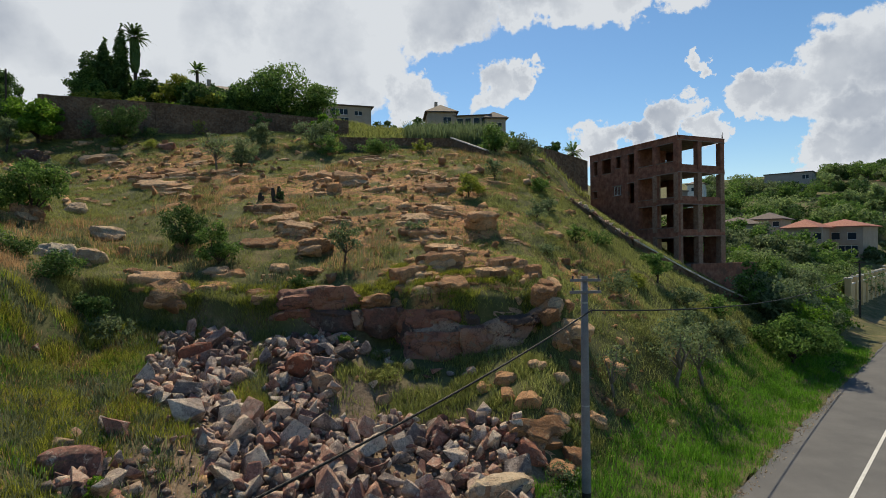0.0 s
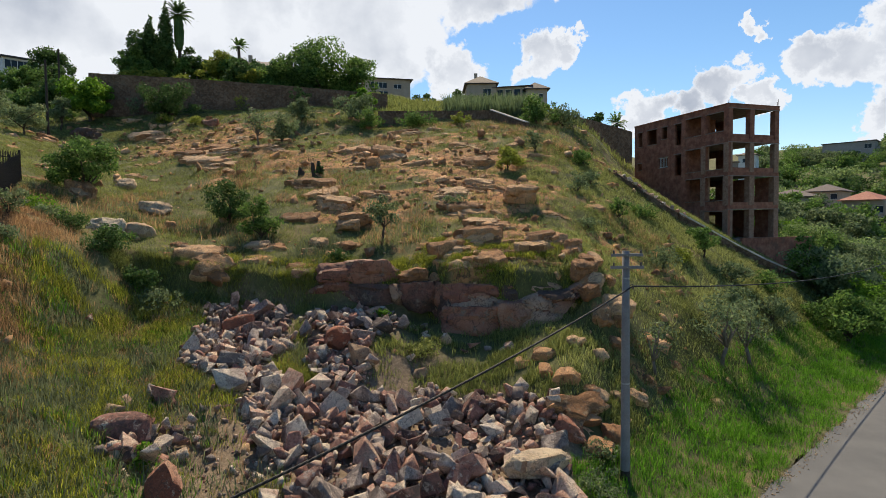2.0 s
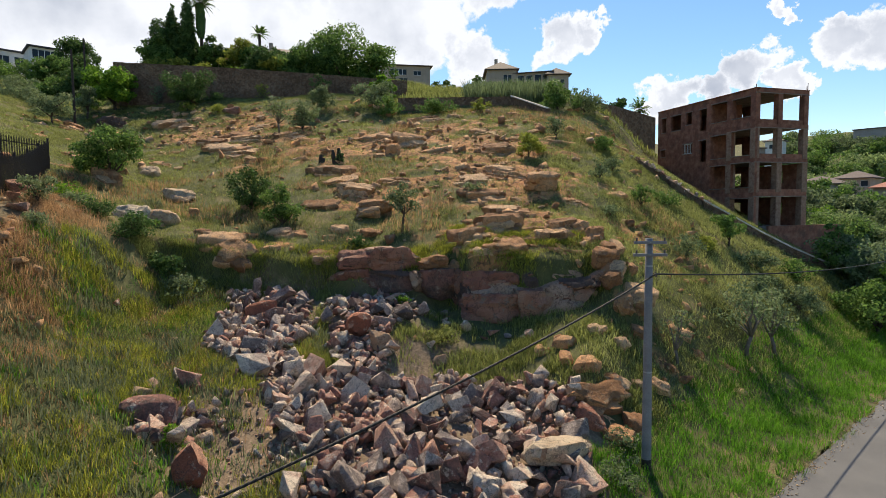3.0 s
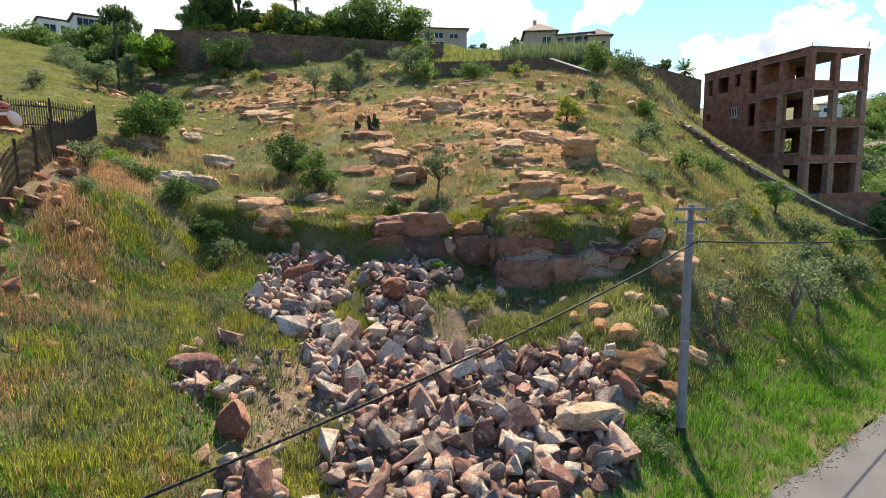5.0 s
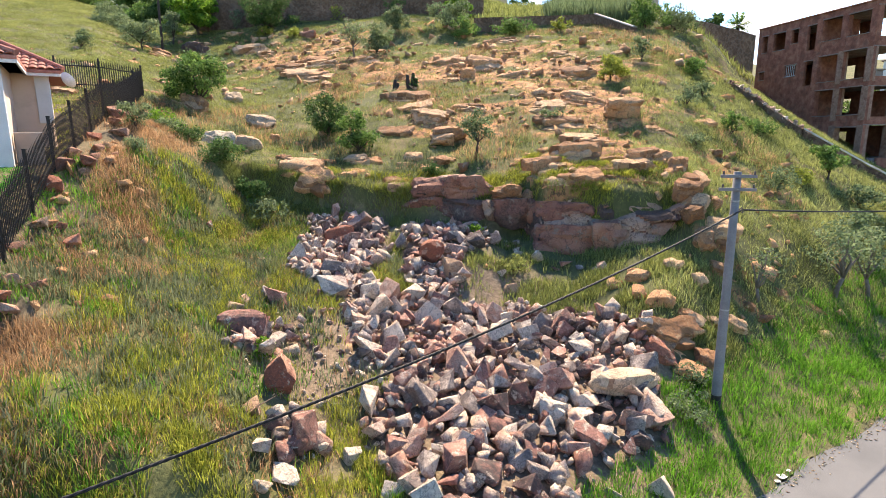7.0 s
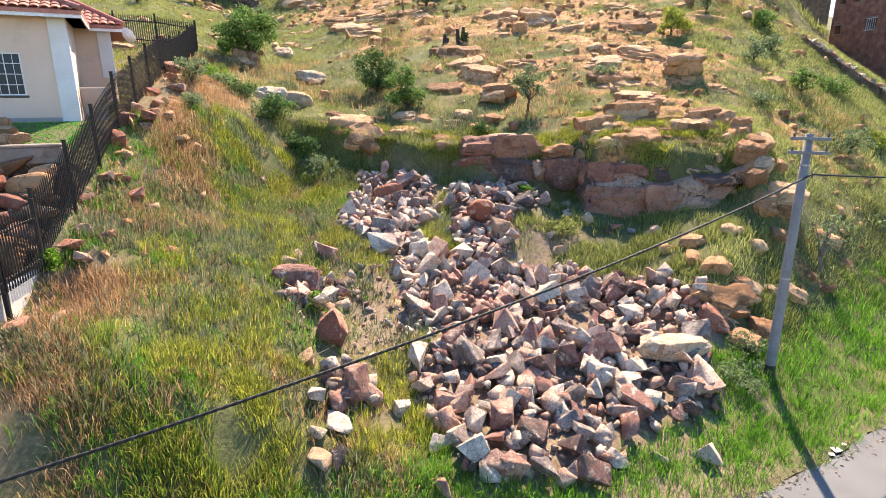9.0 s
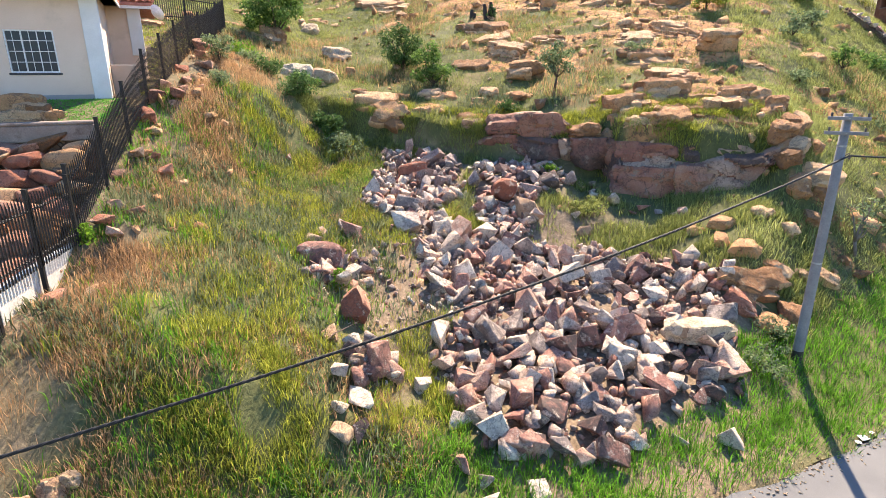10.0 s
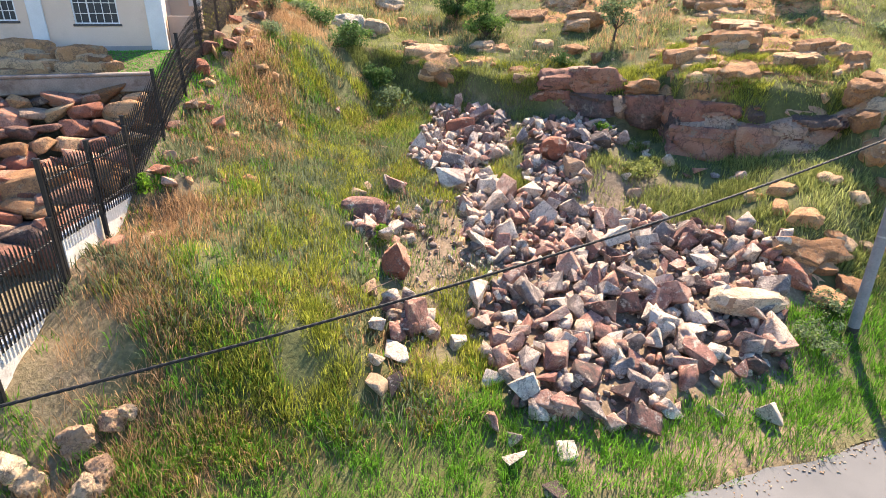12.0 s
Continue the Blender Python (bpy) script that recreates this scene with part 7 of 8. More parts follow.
def make_near_plants():
    for k, (x, y, h, w, m, cat, lab, cnt, leaf, tr, sp) in enumerate(NEAR_PLANTS):
        plant("small_tree" if cat == "tree" else "bush", x, y, h, w, m, lab, cat, 900 + k, cnt, leaf, tr, 10, sp, BARK_PALE if sp > 0.3 else BARK)
    # thicket below the brick shell
    rng = np.random.default_rng(77)
    for k in range(60):
        s, u = rng.uniform(48, 98), rng.uniform(3.5, 24)
        if s < 66 and u > 7.5:
            u = rng.uniform(2.8, 7)
        if s > 74 and 1 < u < 6:
            u += 5
        x, y = su_point(s, u)
        h = rng.uniform(2.6, 4.6) + 0.03 * max(0, s - 66)
        plant("bush", x, y, h, rng.uniform(3.5, 6.0), (L_OLIVE, L_BUSH, L_BRIGHT, L_OLIVE)[k % 4], "tall grey-green thicket below the brick shell" if k % 4 in (0, 3) else "green thicket below the brick shell", "bush", 1000 + k, 2600, 0.14, 0.0, 9, group="thicket")
    # reeds behind the wall and the rough bank below the ridge houses
    x, y = scatter(800, (-4, 7, 67.4, 74), lambda x, y, s, u: 0.6 + 0 * x, 83)
    blades("reeds", x, y, np.random.default_rng(6).uniform(1.6, 2.6, len(x)), 0.08, 0.4, L_OLIVE, "tall grey-green reeds behind the garden wall", 14, 84, "reeds", base=0.4)
    x, y = scatter(16000, (-26, 26, 68, 128), lambda x, y, s, u: (0.25 + 0.75 * clump(x, y, 4.0, 85)) * ((x > -14) | (y > 80)), 86)
    blades("bank_tussocks", x, y, np.random.default_rng(7).uniform(0.5, 1.1, len(x)), 0.08, 0.8, G_TUFT, "yellow-brown rank grass on the bank below the ridge", 9, 87, base=0.5)
    rg = np.random.default_rng(8)
    for k in range(16):
        s, u = rg.uniform(86, 112), rg.uniform(8, 28)
        x, y = su_point(s, u)
        plant("bush", x, y, rg.uniform(5.5, 7.5), rg.uniform(6, 9), (L_OLIVE, L_BUSH)[k % 2], "tall leafy thicket before the far houses", "bush", 1120 + k, 3600, 0.24, 0.0, 11, group="thicket")


make_near_plants()


# ---- hilltop and distance ----
def aim(px, py, d):
    """World place at the depth d by tangents seen from the lookout at the start."""
    return px * d, d, 8.5 + py * d


def cypress(x, y, z, h, w, seed):
    rng = np.random.default_rng(seed)
    t = thing("cypress_tree", pose(x, y, z), "tall dark columnar cypress", "tree", "cypresses")
    part("trunk", tube(bmesh.new(), [(0, 0, -1), (0, 0, h * 0.5), (0, 0, h * 0.95)], [0.25, 0.15, 0.04], 6), BARK, t)
    lobes = [(rng.normal(0, 0.1), rng.normal(0, 0.1), h * (0.1 + 0.84 * k / 11), w * 0.5 * math.sin(math.pi * (0.16 + 0.78 * k / 11)), w * 0.5 * math.sin(math.pi * (0.16 + 0.78 * k / 11)), h * 0.1) for k in range(12)]
    v, f = leaf_cloud(lobes, 3800, 0.22, rng, 2.2)
    raw("crown", v, [f], L_DARK, t)


def palm(x, y, z, h, crown, seed, label, skirt=True):
    rng = random.Random(seed)
    t = thing("palm_tree", pose(x, y, z), label, "tree")
    part("trunk", tube(bmesh.new(), [(0, 0, -1), (0.05, 0, h * 0.5), (0, 0, h)], [0.32, 0.24, 0.22], 8), BARK, t)
    bm = bmesh.new()
    dead = bmesh.new()
    for k in range(110 if skirt else 44):
        hang = skirt and k >= 64
        b = dead if hang else bm
        a = rng.uniform(0, 6.283)
        el = rng.uniform(-1.4, -1.0) if hang else rng.uniform(-0.45, 1.2)
        L = crown * (0.55 if hang else rng.uniform(0.8, 1.05))
        z0 = h - (rng.uniform(0, 3.6) if hang else 0)
        d = Vector((math.cos(a) * math.cos(el), math.sin(a) * math.cos(el), math.sin(el)))
        s = Vector((-math.sin(a), math.cos(a), 0))
        mid, tip = d * L * 0.6, d * L + Vector((0, 0, -L * 0.28))
        o = Vector((0, 0, z0))
        # fan of narrow leaflets along a drooping rib
        for q in range(9):
            t0 = 0.25 + 0.75 * q / 9
            base = o + mid * min(1, t0 * 1.4) + (tip - mid) * max(0, t0 - 0.6)
            for sg in (-1, 1):
                e = base + (s * sg * 0.30 + d * 0.24 + Vector((0, 0, -0.12))) * L * 0.6 * (1.15 - t0)
                vs = [b.verts.new(base - d * 0.10), b.verts.new(base + d * 0.10), b.verts.new(e)]
                b.faces.new(vs)
        vs = [b.verts.new(o), b.verts.new(o + mid + s * 0.03), b.verts.new(o + tip), b.verts.new(o + mid - s * 0.03)]
        b.faces.new(vs)
    if skirt:
        sk = bmesh.new()
        tube(sk, [(0, 0, h - 5.4), (0, 0, h - 4.4), (0, 0, h - 2.0), (0, 0, h - 0.2)], [0.4, 0.66, 0.7, 0.6], 14)
        bmesh.ops.subdivide_edges(sk, edges=sk.edges[:], cuts=3, use_grid_fill=True)
        for v in sk.verts:
            v.co += Vector((v.co.x, v.co.y, 0)) * 0.35 * noise.noise(v.co * 3.0) + Vector((0, 0, 0.15 * noise.noise(v.co * 5)))
        part("frond_skirt", sk, L_DARK, t, "thick skirt of dead fronds")
    part("fronds", bm, L_DARK if skirt else L_BUSH, t)
    if skirt:
        part("dead_fronds", dead, BARK_PALE, t, "hanging dead fronds")
    else:
        dead.free()


def far_house(name, m, wid, dep, h, wall, roof, label, windows, rise=1.6, base=-7.0, flat=False, chimney=False):
    """A house seen from afar: walls, roof, windows with frames and panes on its front (x along the front, y back)."""
    t = thing(name, m, label, "house")
    bm = bmesh.new()
    wall_with_holes(bm, wid, base, h, 0.3, [w for w in windows])
    part("front_wall", bm, wall, t)
    part("side_wall", boxed(0, 0.3, 0.3, dep, base, h), wall, t)
    part("side_wall", boxed(wid - 0.3, wid, 0.3, dep, base, h), wall, t)
    part("rear_wall", boxed(0.3, wid - 0.3, dep - 0.3, dep, base, h), wall, t)
    if flat:
        part("roof", boxed(-0.4, wid + 0.4, -0.4, dep + 0.4, h, h + 0.3, bevel=0.03), roof, t)
    else:
        hip_roof(t, -0.6, wid + 0.6, -0.6, dep + 0.6, h + 0.14, rise, 0.16, roof)
    for x0, x1, z0, z1 in windows:
        f = part("window", boxed(x0, x1, 0.12, 0.2, z0, z0 + 0.08), FRAME_WHITE, t)
        part("window_head", boxed(x0, x1, 0.12, 0.2, z1 - 0.08, z1), FRAME_WHITE, f)
        n = max(1, int((x1 - x0) / 0.9))
        for i in range(n):
            a, b = x0 + (x1 - x0) * i / n, x0 + (x1 - x0) * (i + 1) / n
            part("pane", boxed(a + 0.04, b - 0.04, 0.14, 0.17, z0 + 0.08, z1 - 0.08), GLASS, f)
            part("window_post", boxed(a - 0.04 if i else a, a + 0.04, 0.12, 0.2, z0 + 0.08, z1 - 0.08), FRAME_WHITE, f)
    if chimney:
        part("chimney", boxed(wid * 0.3, wid * 0.3 + 0.7, dep * 0.4, dep * 0.4 + 0.7, h, h + rise + 0.9, bevel=0.02), wall, t)
    return t


def facing(px, py, d, turn=0.0):
    x, y, z = aim(px, py, d)
    return pose(x, y, z, 0, 0, turn - math.degrees(math.atan(px)))


far_house("house", facing(-0.205, 0.222, 130, 6), 10.5, 8, 4.4, PLASTER_TAN, TILE_DARK, "tan two-storey house with a balcony on the ridge", [(1.0, 2.6, 0.3, 1.6), (3.2, 5.2, 0.4, 1.7), (1.2, 5.0, 2.3, 3.7), (6.6, 8.4, 2.3, 3.4)], 1.0)
far_house("house", facing(-0.025, 0.198, 128, 4), 6.5, 9, 5.4, PLASTER_TAN, TILE_DARK, "tan gabled house on the ridge", [(3.6, 5.4, 2.0, 4.4)], 2.4, chimney=True)
far_house("house", facing(0.024, 0.196, 129, -6), 7.8, 7, 4.6, PLASTER_TAN, TILE_DARK, "long house wing with tall white glazed bays on the ridge", [(0.4, 1.8, 1.2, 4.2), (2.3, 3.7, 1.2, 4.2), (4.2, 5.6, 1.2, 4.2), (6.0, 7.3, 1.2, 4.2)], 0.6)
far_house("house", facing(0.078, 0.192, 127, 10), 4.6, 7, 4.6, PLASTER_TAN, TILE_DARK, "tan end gable of a ridge house", [(0.9, 1.9, 2.6, 3.7), (2.7, 3.7, 2.6, 3.7)], 1.9)
far_house("house", facing(-0.885, 0.272, 98, 8), 5.6, 7, 4.4, PLASTER_WHITE, TRIM_DARK, "white modern two-storey house with blue glass", [(0.4, 5.2, 2.4, 4.1), (0.5, 2.4, 0.0, 1.8), (3.0, 5.2, 0.0, 1.8)], flat=True)
far_house("house", facing(-0.965, 0.28, 101, 8), 6.5, 7, 3.6, PLASTER_WHITE, TRIM_DARK, "low white modern wing with a flat roof", [(0.8, 2.8, 1.2, 2.8), (3.6, 5.6, 1.2, 2.8)], flat=True)
far_house("house", facing(-0.455, 0.262, 96, 0), 12, 9, 2.5, PLASTER_TAN, TILE_DARK, "house roof half hidden among hilltop trees", [(2, 4, 1, 2.4)], 2.0, chimney=True)
# tiled lean-to among the garden trees
lt = thing("pergola", facing(-0.515, 0.262, 85, -8), "tiled lean-to roof on pale posts in the garden", "pergola")
for k in range(8):
    part("rafter", boxed(k * 0.5, k * 0.5 + 0.2, 0, 1.6, 1.0 + k * 0.09, 1.18 + k * 0.09), COPING, lt, "pale rafter")
bm = boxed(-0.2, 4.0, -0.1, 1.8, 1.2, 1.32)
for v in bm.verts:
    v.co.z += v.co.x * 0.18
part("roof", bm, TILE_RED, lt)
part("post", boxed(0.1, 0.3, 0.2, 0.4, -3.5, 1.1), COPING, lt)
part("post", boxed(3.4, 3.6, 0.2, 0.4, -3.5, 1.6), COPING, lt)

TOP = [  # tangent across, base tangent, depth, height, width, leaves, label
    (-0.627, 0.25, 84, 9.4, 5.3, L_DARK, "dark leafy garden tree on the hilltop"),
    (-0.512, 0.25, 86, 6.9, 4.0, L_DARK, "dark leafy garden tree on the hilltop"),
    (-0.592, 0.245, 80, 3.6, 4.8, L_YELLOW, "yellow-green hedge above the stone wall"),
    (-0.648, 0.245, 78, 3.5, 3.4, L_YELLOW, "yellow-green hedge above the stone wall"),
    (-0.542, 0.235, 79, 2.9, 3.9, L_YELLOW, "yellow-green hedge above the stone wall"),
    (-0.468, 0.24, 86, 7.0, 5.6, L_YELLOW, "yellow-green garden tree on the hilltop"),
    (-0.421, 0.235, 82, 5.2, 5.4, L_DARK, "dark green shrubbery above the wall"),
    (-0.475, 0.232, 80, 2.2, 5.0, L_BRIGHT, "bright green shrubbery above the wall"),
    (-0.396, 0.235, 87, 6.1, 5.2, L_DARK, "dark green garden tree on the hilltop"),
    (-0.357, 0.22, 82, 6.6, 6.7, L_BUSH, "green garden tree above the wall"),
    (-0.274, 0.21, 84, 10.0, 10.5, L_BUSH, "big dense round green tree above the wall"),
    (-0.228, 0.21, 83, 8.1, 6.3, L_BUSH, "big dense green tree above the wall"),
    (-0.318, 0.21, 84, 9.1, 6.9, L_BUSH, "big dense green tree above the wall"),
    (-0.302, 0.205, 82, 7.0, 7.1, L_DARK, "dark green tree above the wall"),
    (-0.207, 0.19, 74, 3.9, 2.8, L_BRIGHT, "bright green bush beside the wall"),
    (-0.715, 0.222, 66, 4.4, 4.7, L_BRIGHT, "leafy bright bush at the end of the stone wall"),
    (-0.051, 0.185, 76, 2.3, 3.7, L_OLIVE, "grey-green reedy thicket behind the wall"),
    (-0.02, 0.19, 76, 2.3, 4.2, L_OLIVE, "grey-green reedy thicket behind the wall"),
    (0.014, 0.185, 76, 2.3, 4.2, L_BUSH, "grey-green reedy thicket behind the wall"),
    (0.044, 0.173, 76, 2.3, 3.7, L_OLIVE, "grey-green reedy thicket behind the wall"),
    (0.071, 0.161, 76, 2.3, 3.1, L_OLIVE, "grey-green reedy thicket behind the wall"),
    (0.095, 0.15, 76, 2.3, 4.2, L_BUSH, "grey-green reedy thicket behind the wall"),
    (-0.616, 0.299, 83, 2.9, 4.1, L_BUSH, "leafy garden tree on the hilltop"),
    (-0.636, 0.28, 82, 2.9, 3.6, L_BUSH, "leafy garden shrub on the hilltop"),
    (-0.555, 0.281, 86, 3.0, 2.8, L_DARK, "dark leafy shrub below the palm"),
    (-0.535, 0.278, 84, 3.0, 2.7, L_BUSH, "leafy garden shrub on the hilltop"),
    (-0.446, 0.273, 85, 3.0, 3.7, L_BUSH, "leafy garden tree on the hilltop"),
    (-0.496, 0.266, 88, 3.1, 2.9, L_BUSH, "leafy garden tree on the hilltop"),
    (-0.374, 0.247, 82, 2.9, 4.0, L_BUSH, "leafy garden shrub on the hilltop"),
    (-0.341, 0.246, 82, 2.9, 4.5, L_BUSH, "leafy garden tree on the hilltop"),
    (-0.779, 0.261, 92, 3.3, 5.5, L_DARK, "dark leafy tree on the hilltop"),
    (-0.819, 0.257, 92, 3.3, 4.5, L_DARK, "dark leafy tree on the hilltop"),
    (-0.408, 0.242, 81, 2.8, 4.0, L_YELLOW, "yellow-green shrub above the wall"),
    (-0.441, 0.237, 80, 2.8, 3.0, L_DARK, "dark shrub above the wall"),
    (-0.774, 0.231, 82, 3.2, 7, L_DARK, "leafy hedge on the hilltop beside the stone wall"),
    (-0.727, 0.22, 82, 3.2, 6, L_BUSH, "leafy hedge on the hilltop beside the stone wall"),
    (-0.826, 0.215, 82, 3.2, 6, L_BUSH, "leafy hedge on the hilltop beside the stone wall"),
    (-0.883, 0.214, 82, 3.2, 6, L_OLIVE, "leafy hedge on the hilltop beside the stone wall"),
    (-0.948, 0.215, 82, 3.2, 7, L_BUSH, "leafy hedge on the hilltop beside the stone wall"),
    (-1.007, 0.224, 82, 3.2, 7, L_OLIVE, "leafy hedge on the hilltop beside the stone wall"),
    (-0.79, 0.27, 96, 6.0, 6.0, L_DARK, "dark leafy tree on the hilltop"),
    (-0.85, 0.26, 88, 3.6, 7.0, L_BUSH, "rounded green hedge on the hilltop"),
    (-0.98, 0.26, 86, 3.8, 9.0, L_BUSH, "rounded green hedge on the hilltop"),
    (-1.10, 0.265, 88, 4.0, 8.0, L_OLIVE, "grey-green hedge on the hilltop"),
    (-0.10, 0.212, 120, 3.2, 4.5, L_DARK, "dark bush on the ridge"),
    (-0.045, 0.20, 118, 5.0, 4.0, L_DARK, "dark bush beside the ridge house"),
    (0.0, 0.185, 112, 4.4, 12.0, L_OLIVE, "grey-green thicket below the ridge house"),
    (0.05, 0.18, 110, 4.0, 9.0, L_OLIVE, "grey-green thicket below the ridge house"),
    (0.09, 0.165, 92, 4.2, 7.0, L_BUSH, "green thicket on the ridge shoulder"),
    (0.20, 0.155, 100, 4.6, 3.6, L_DARK, "dark bush on the ridge shoulder"),
]
for k, (px, py, d, h, w, m, lab) in enumerate(TOP):
    x, y, z = aim(px, py, d)
    top = z + h + 0.4
    crown = h + 1.2
    z = min(z, gz(x, y) + 1.2)
    h = top - z + 0.5 * (h > 7)
    plant("garden_tree" if h > 5 else "garden_bush", x, y, h + 1.4, w * 1.15, m, lab, "tree" if h > 5 else "bush", 1200 + k, int(1800 + 900 * w), 0.21, min(0.4, max(0.0, 1 - crown / (h + 1.4))), 18, z=z - 1.6)
for px, h, w, s in ((-0.598, 10.0, 2.6, 1), (-0.568, 12.0, 2.2, 2), (-0.585, 6.9, 2.4, 3)):
    x, y, z = aim(px, 0.268, 84)
    cypress(x, y, z - 1.0, h, w, s)
x, y, z = aim(-0.543, 0.268, 85)
palm(x, y, z - 1, 10.5, 3.0, 4, "tall fan palm with a skirt of dead fronds")
x, y, z = aim(-0.433, 0.27, 90)
palm(x, y, z - 1, 5.4, 2.2, 5, "small fan palm among the garden trees", False)
x, y, z = aim(0.13, 0.165, 105)
palm(x, y, z - 1, 3.0, 2.6, 6, "bushy palm on the ridge", False)
x, y, z = aim(0.232, 0.15, 100)
palm(x, y, z - 1, 2.6, 3.0, 7, "spreading palm beside the ridge wall", False)

# valley to the side: houses, drive, walls, wooded slope
far_house("house", facing(0.475, -0.012, 112, -14), 8.5, 8, 5.0, PLASTER_GREY, TILE_DARK, "grey house with a brown tile roof behind the thicket", [(1.2, 2.4, 3.0, 4.2), (4.4, 5.6, 3.0, 4.2)], 1.5)
far_house("house", facing(0.545, 0.004, 122, -16), 6.0, 8, 4.6, PLASTER_TAN, TILE_DARK, "grey house with a brown tile roof among trees", [(1.2, 2.4, 3.0, 4.2), (4.4, 5.6, 3.0, 4.2)], 1.5)
far_house("house", facing(0.605, -0.022, 104, -20), 5.2, 7, 5.0, PLASTER_TAN, TILE_RED, "grey two-storey house with a red tile roof", [(2.4, 3.6, 2.8, 4.1), (4.8, 6.0, 2.8, 4.1), (3.6, 6.2, 0.2, 2.2)], 1.5)
far_house("house", facing(0.655, -0.025, 108, -20), 8.2, 8, 5.6, PLASTER_TAN, TILE_RED, "grey house with a red tile roof and a balcony", [(0.8, 1.8, 3.2, 4.6), (3.2, 4.6, 3.2, 4.6), (5.8, 7.2, 3.2, 4.6), (4.4, 7.4, 0.0, 2.2)], 1.4)
far_house("house", facing(0.80, -0.005, 125, -24), 9.0, 8, 4.4, PLASTER_WHITE, TILE_DARK, "pale house with a grey roof above the drive", [(1.0, 3.0, 1.4, 3.0), (5.0, 7.0, 1.4, 3.0)], 1.2)
far_house("house", facing(0.572, 0.096, 210, -12), 15, 9, 5.2, PLASTER_GREY, TRIM_DARK, "long flat-roofed grey house on the far slope", [(1.5, 5.5, 0.8, 2.2), (7.5, 11, 0.8, 2.2), (12.0, 14.0, 2.8, 4.4)], flat=True)
far_house("house", facing(0.435, 0.087, 190, -10), 5, 6, 3.6, PLASTER_WHITE, TILE_DARK, "small white house on the far slope", [(1.2, 3.4, 1.2, 2.6)], 1.2)
far_house("house", facing(0.77, 0.085, 200, -10), 9, 7, 4.6, PLASTER_TAN, TILE_RED, "brick house on the far slope", [(1.2, 3.4, 1.2, 2.6), (5.2, 7.4, 1.2, 2.6)], 1.4)


def make_drive():
    bm = bmesh.new()
    pts = [(62, 6.0, 10.0), (74, 8.5, 14.0), (86, 10.5, 18.0), (100, 10.5, 18.0)]
    prev = None
    for s, u0, u1 in pts:
        row = []
        for u in (u0, u1):
            x, y = su_point(s, u)
            row.append(bm.verts.new((x, y, float(hill(np.array(x), np.array(y))) + 0.28)))
        if prev:
            bm.faces.new((prev[0], row[0], row[1], prev[1]))
        prev = row
    r = bmesh.ops.extrude_face_region(bm, geom=bm.faces[:])
    for v in r["geom"]:
        if isinstance(v, bmesh.types.BMVert):
            v.co.z -= 0.8
    tagged(part("driveway", bm, PAVING), "pinkish brick paved driveway", "driveway", kind="structure")
    w = thing("yellow_wall", pose(*su_point(76, 4.2), 0), "yellow plastered boundary wall with square piers", "wall")
    x0, y0 = su_point(76, 4.2)
    for k in range(9):
        s = 76 + k * 4.0
        x, y = su_point(s, 4.2)
        zb = float(hill(np.array(x), np.array(y)))
        m = su_matrix(s, 4.2, zb)
        m.translation -= Vector((x0, y0, 0))
        p = part("pier", boxed(-0.3, 0.3, -0.3, 0.3, -0.8, 3.4, bevel=0.03), PLASTER_YELLOW, w)
        p.matrix_local = m
        c = part("pier_cap", boxed(-0.38, 0.38, -0.38, 0.38, 3.4, 3.55, bevel=0.03), COPING, p)
        q = part("wall_panel", boxed(0.3, 3.7, -0.12, 0.12, -0.8, 2.7, bevel=0.02), PLASTER_YELLOW, w)
        q.matrix_local = m
        c = part("panel_coping", boxed(0.3, 3.7, -0.18, 0.18, 2.7, 2.82, bevel=0.02), COPING, q)


make_drive()


def make_woods():
    rng = np.random.default_rng(91)
    mats_ = (L_DARK, L_BUSH, L_WILLOW, L_BUSH, L_OLIVE, L_WILLOW)
    for k in range(230):
        d = rng.uniform(95, 250)
        px = rng.uniform(0.44, 0.95)
        x, y = px * d, d
        z = gz(x, y)
        h = rng.uniform(4, 8) * (0.7 + d / 500)
        if d < 125:
            h *= 0.55
        plant("tree", x, y, h, h * rng.uniform(1.0, 1.5), mats_[k % 6], "leafy green tree on the wooded far slope" if k % 6 else "dark leafy tree on the wooded far slope", "tree", 1400 + k, 1900, 0.34, 0.0, 12, z=z - 1.0, limb_n=4, group="far woods")


def make_thicket():
    """Feathery scrub between the shell, the drive and the road."""
    rng = np.random.default_rng(93)
    for k in range(34):
        s, u = rng.uniform(60, 100), rng.uniform(6.0, 13.0)
        x, y = su_point(s, u)
        h = rng.uniform(2.4, 4.6)
        plant("bush", x, y, h, h * rng.uniform(1.1, 1.6), (L_WILLOW, L_WILLOW, L_OLIVE, L_BUSH)[k % 4], "feathery grey-green bush in the thicket below the shell", "bush", 1700 + k, 4200, 0.13, 0.0, 14, limb_n=5, group="thicket")


make_woods()
make_thicket()


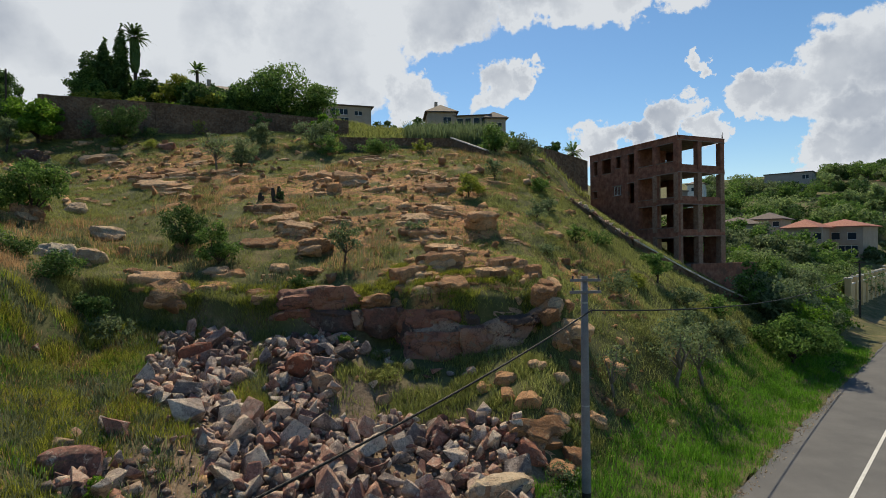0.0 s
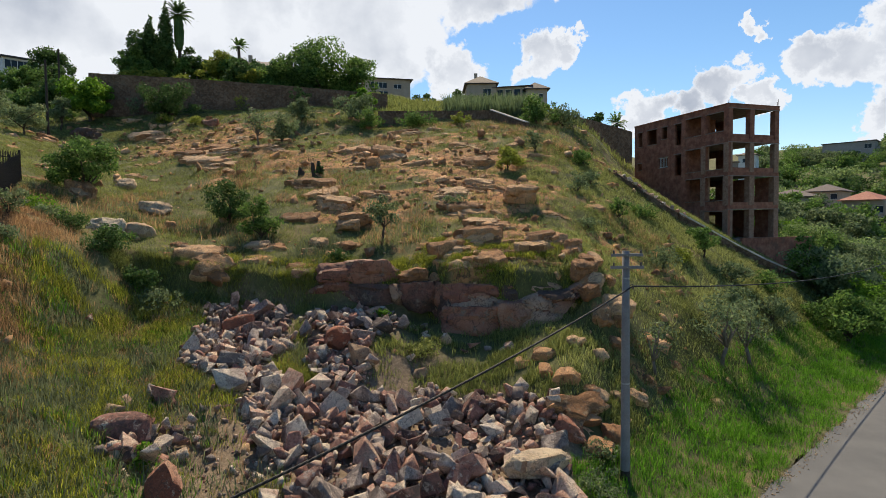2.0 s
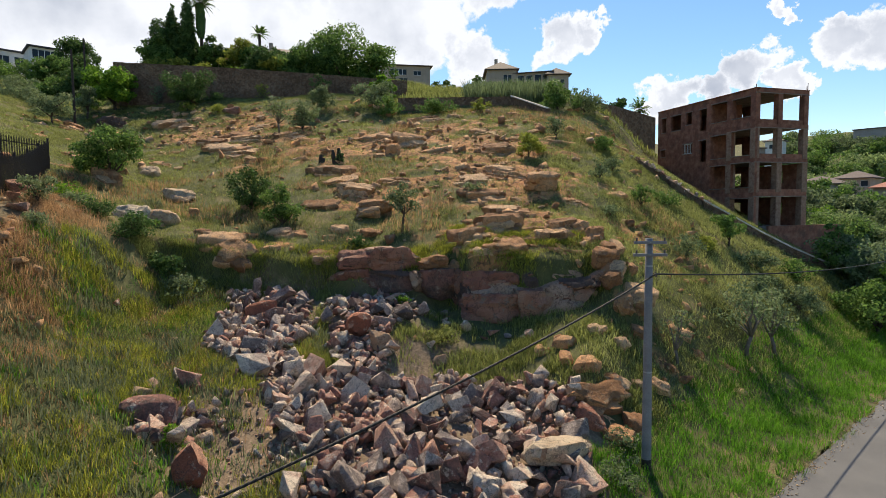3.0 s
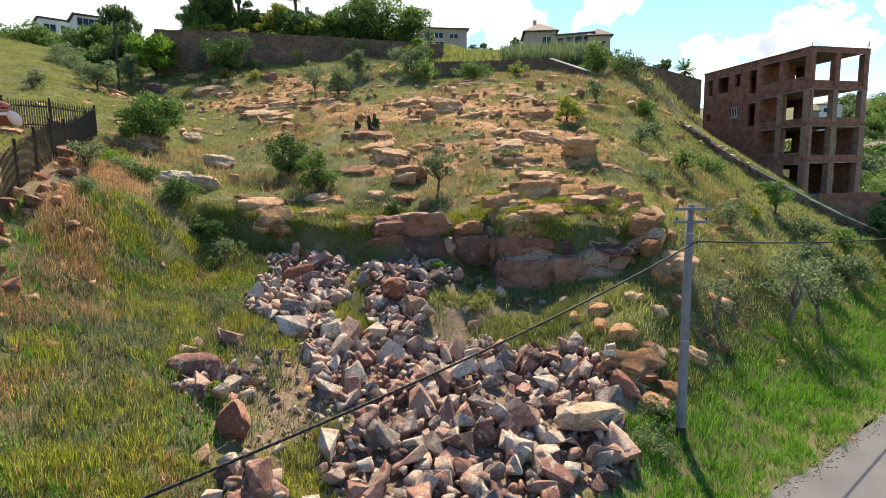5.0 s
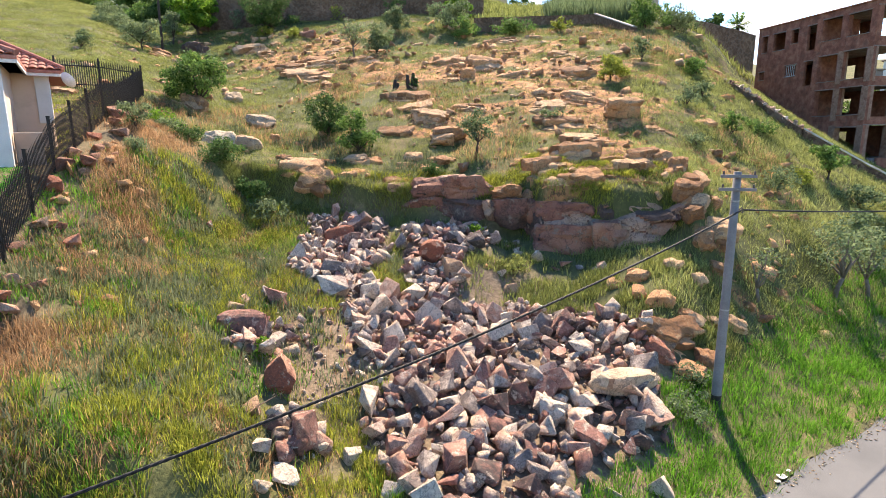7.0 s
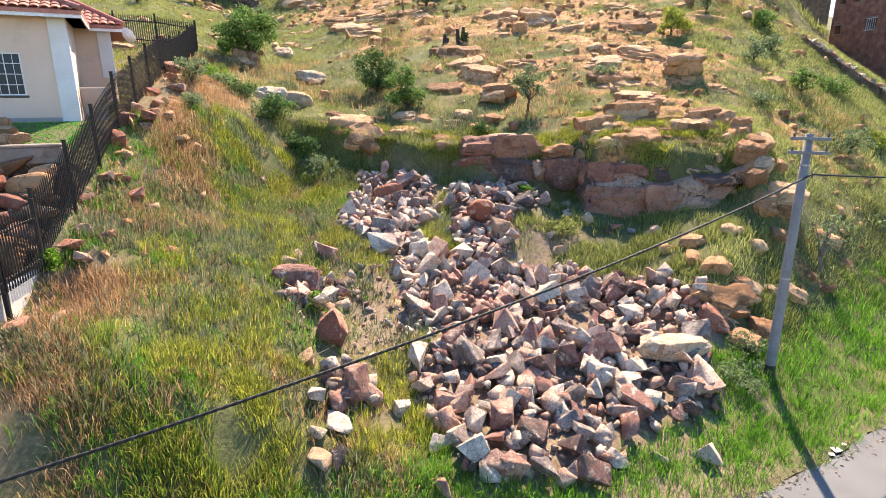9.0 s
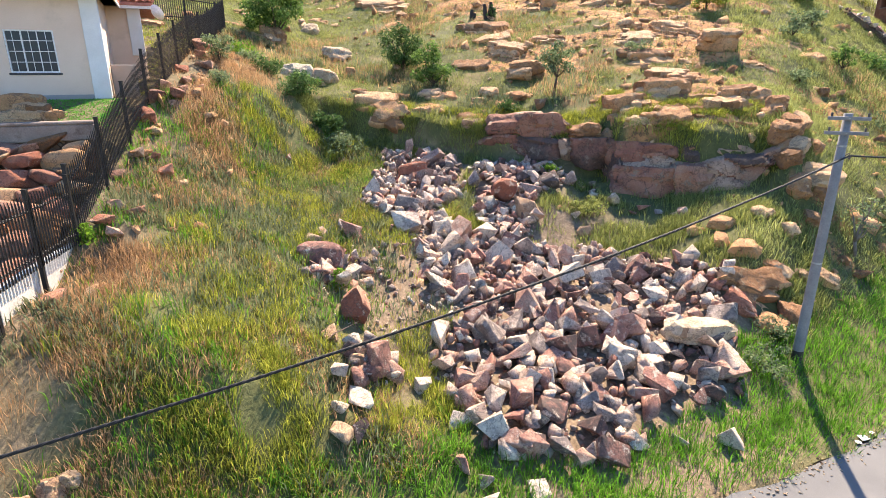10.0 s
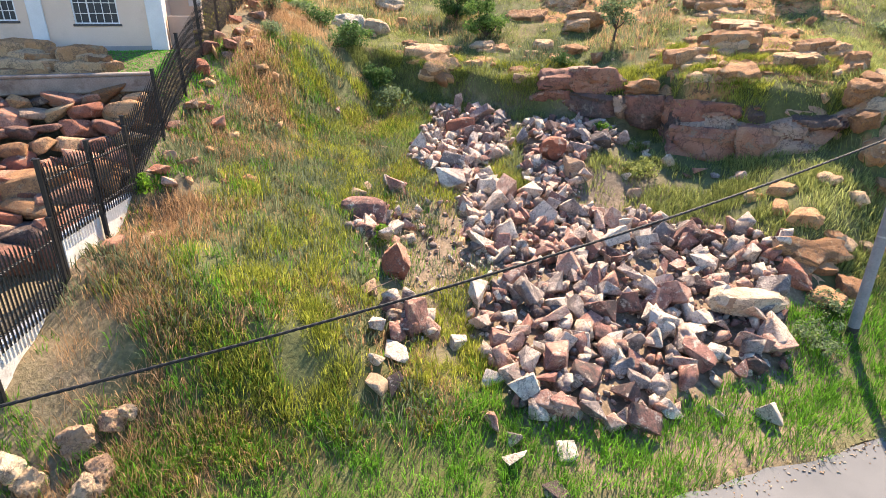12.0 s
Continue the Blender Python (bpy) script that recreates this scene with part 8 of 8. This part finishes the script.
# ---- small things on the plot ----
def make_small_things():
    st = thing("stick", pose(-7.6, 7.95, gz(-7.6, 7.95) - 0.1), "thin pale stick leaning in the grass", "stick")
    part("shaft", tube(bmesh.new(), [(0, 0, 0), (-0.2, 0.05, 0.5), (-0.42, 0.12, 0.98)], [0.016, 0.014, 0.011], 6), STRAW, st)
    part("twig", tube(bmesh.new(), [(-0.3, 0.08, 0.7), (-0.34, 0.02, 0.82)], [0.007, 0.004], 5), STRAW, st)
    for x, y, tops in ((-13.4, 45.4, ((-0.25, 0, 1.15), (0.2, 0.05, 1.3), (0.45, 0, 0.9))), (-14.8, 45.7, ((0, 0, 0.7), (0.2, 0, 0.45)))):
        c = thing("stump", pose(x, y, gz(x, y) - 0.1), "dark charred stump with broken stems on the slope", "stump")
        for tx, ty, tz in tops:
            part("stem", tube(bmesh.new(), [(tx * 0.5, ty, 0), (tx, ty, tz * 0.6), (tx * 1.05, ty, tz)], [0.2, 0.17, 0.11], 7), DARK_WOOD, c)
    # grit along the crumbling edge of the tar
    rng = random.Random(53)
    bits = [rock_mesh(860 + k, ROCK_PALE, 0.7, 8, 0) for k in range(4)]
    vs, fs, base = [], [], 0
    for k in range(900):
        s, u = rng.uniform(4, 40), -0.62 + rng.gauss(0, 0.16)
        x, y = su_point(s, u)
        q = rng.uniform(0.02, 0.075)
        m = Matrix.LocRotScale((x, y, max(gz(x, y), -0.2) + q * 0.2), Euler((rng.uniform(0, 6), 0, rng.uniform(0, 6))), (q * 1.3, q, q * 0.7))
        co = [m @ v.co for v in bits[k % 4].vertices]
        fs += [[base + i for i in p.vertices] for p in bits[k % 4].polygons]
        vs += co
        base += len(co)
    tagged(raw("road_grit", np.array([tuple(v) for v in vs]), [np.array(fs)], ROCK_PALE), "loose grit along the edge of the tar", "grit", kind="stuff")
    # crumpled paper blown against the verge
    for x, y, w in ((5.5, 14.98, 0.11), (5.32, 14.72, 0.06), (5.75, 15.3, 0.05)):
        bm = bmesh.new()
        bmesh.ops.create_grid(bm, x_segments=6, y_segments=5, size=w)
        for v in bm.verts:
            v.co.z = 0.06 + 0.3 * w * noise.noise(v.co * 14 + Vector((x, y, 0)))
            v.co.x += 0.25 * w * noise.noise(v.co * 9)
        bmesh.ops.solidify(bm, geom=bm.faces[:], thickness=0.004)
        o = part("paper_scrap", bm, FRAME_WHITE)
        o.matrix_world = pose(x, y, max(gz(x, y), -0.2), 4, 6, 37 * x)
        tagged(o, "crumpled white paper litter at the road edge", "litter", "litter")


make_small_things()
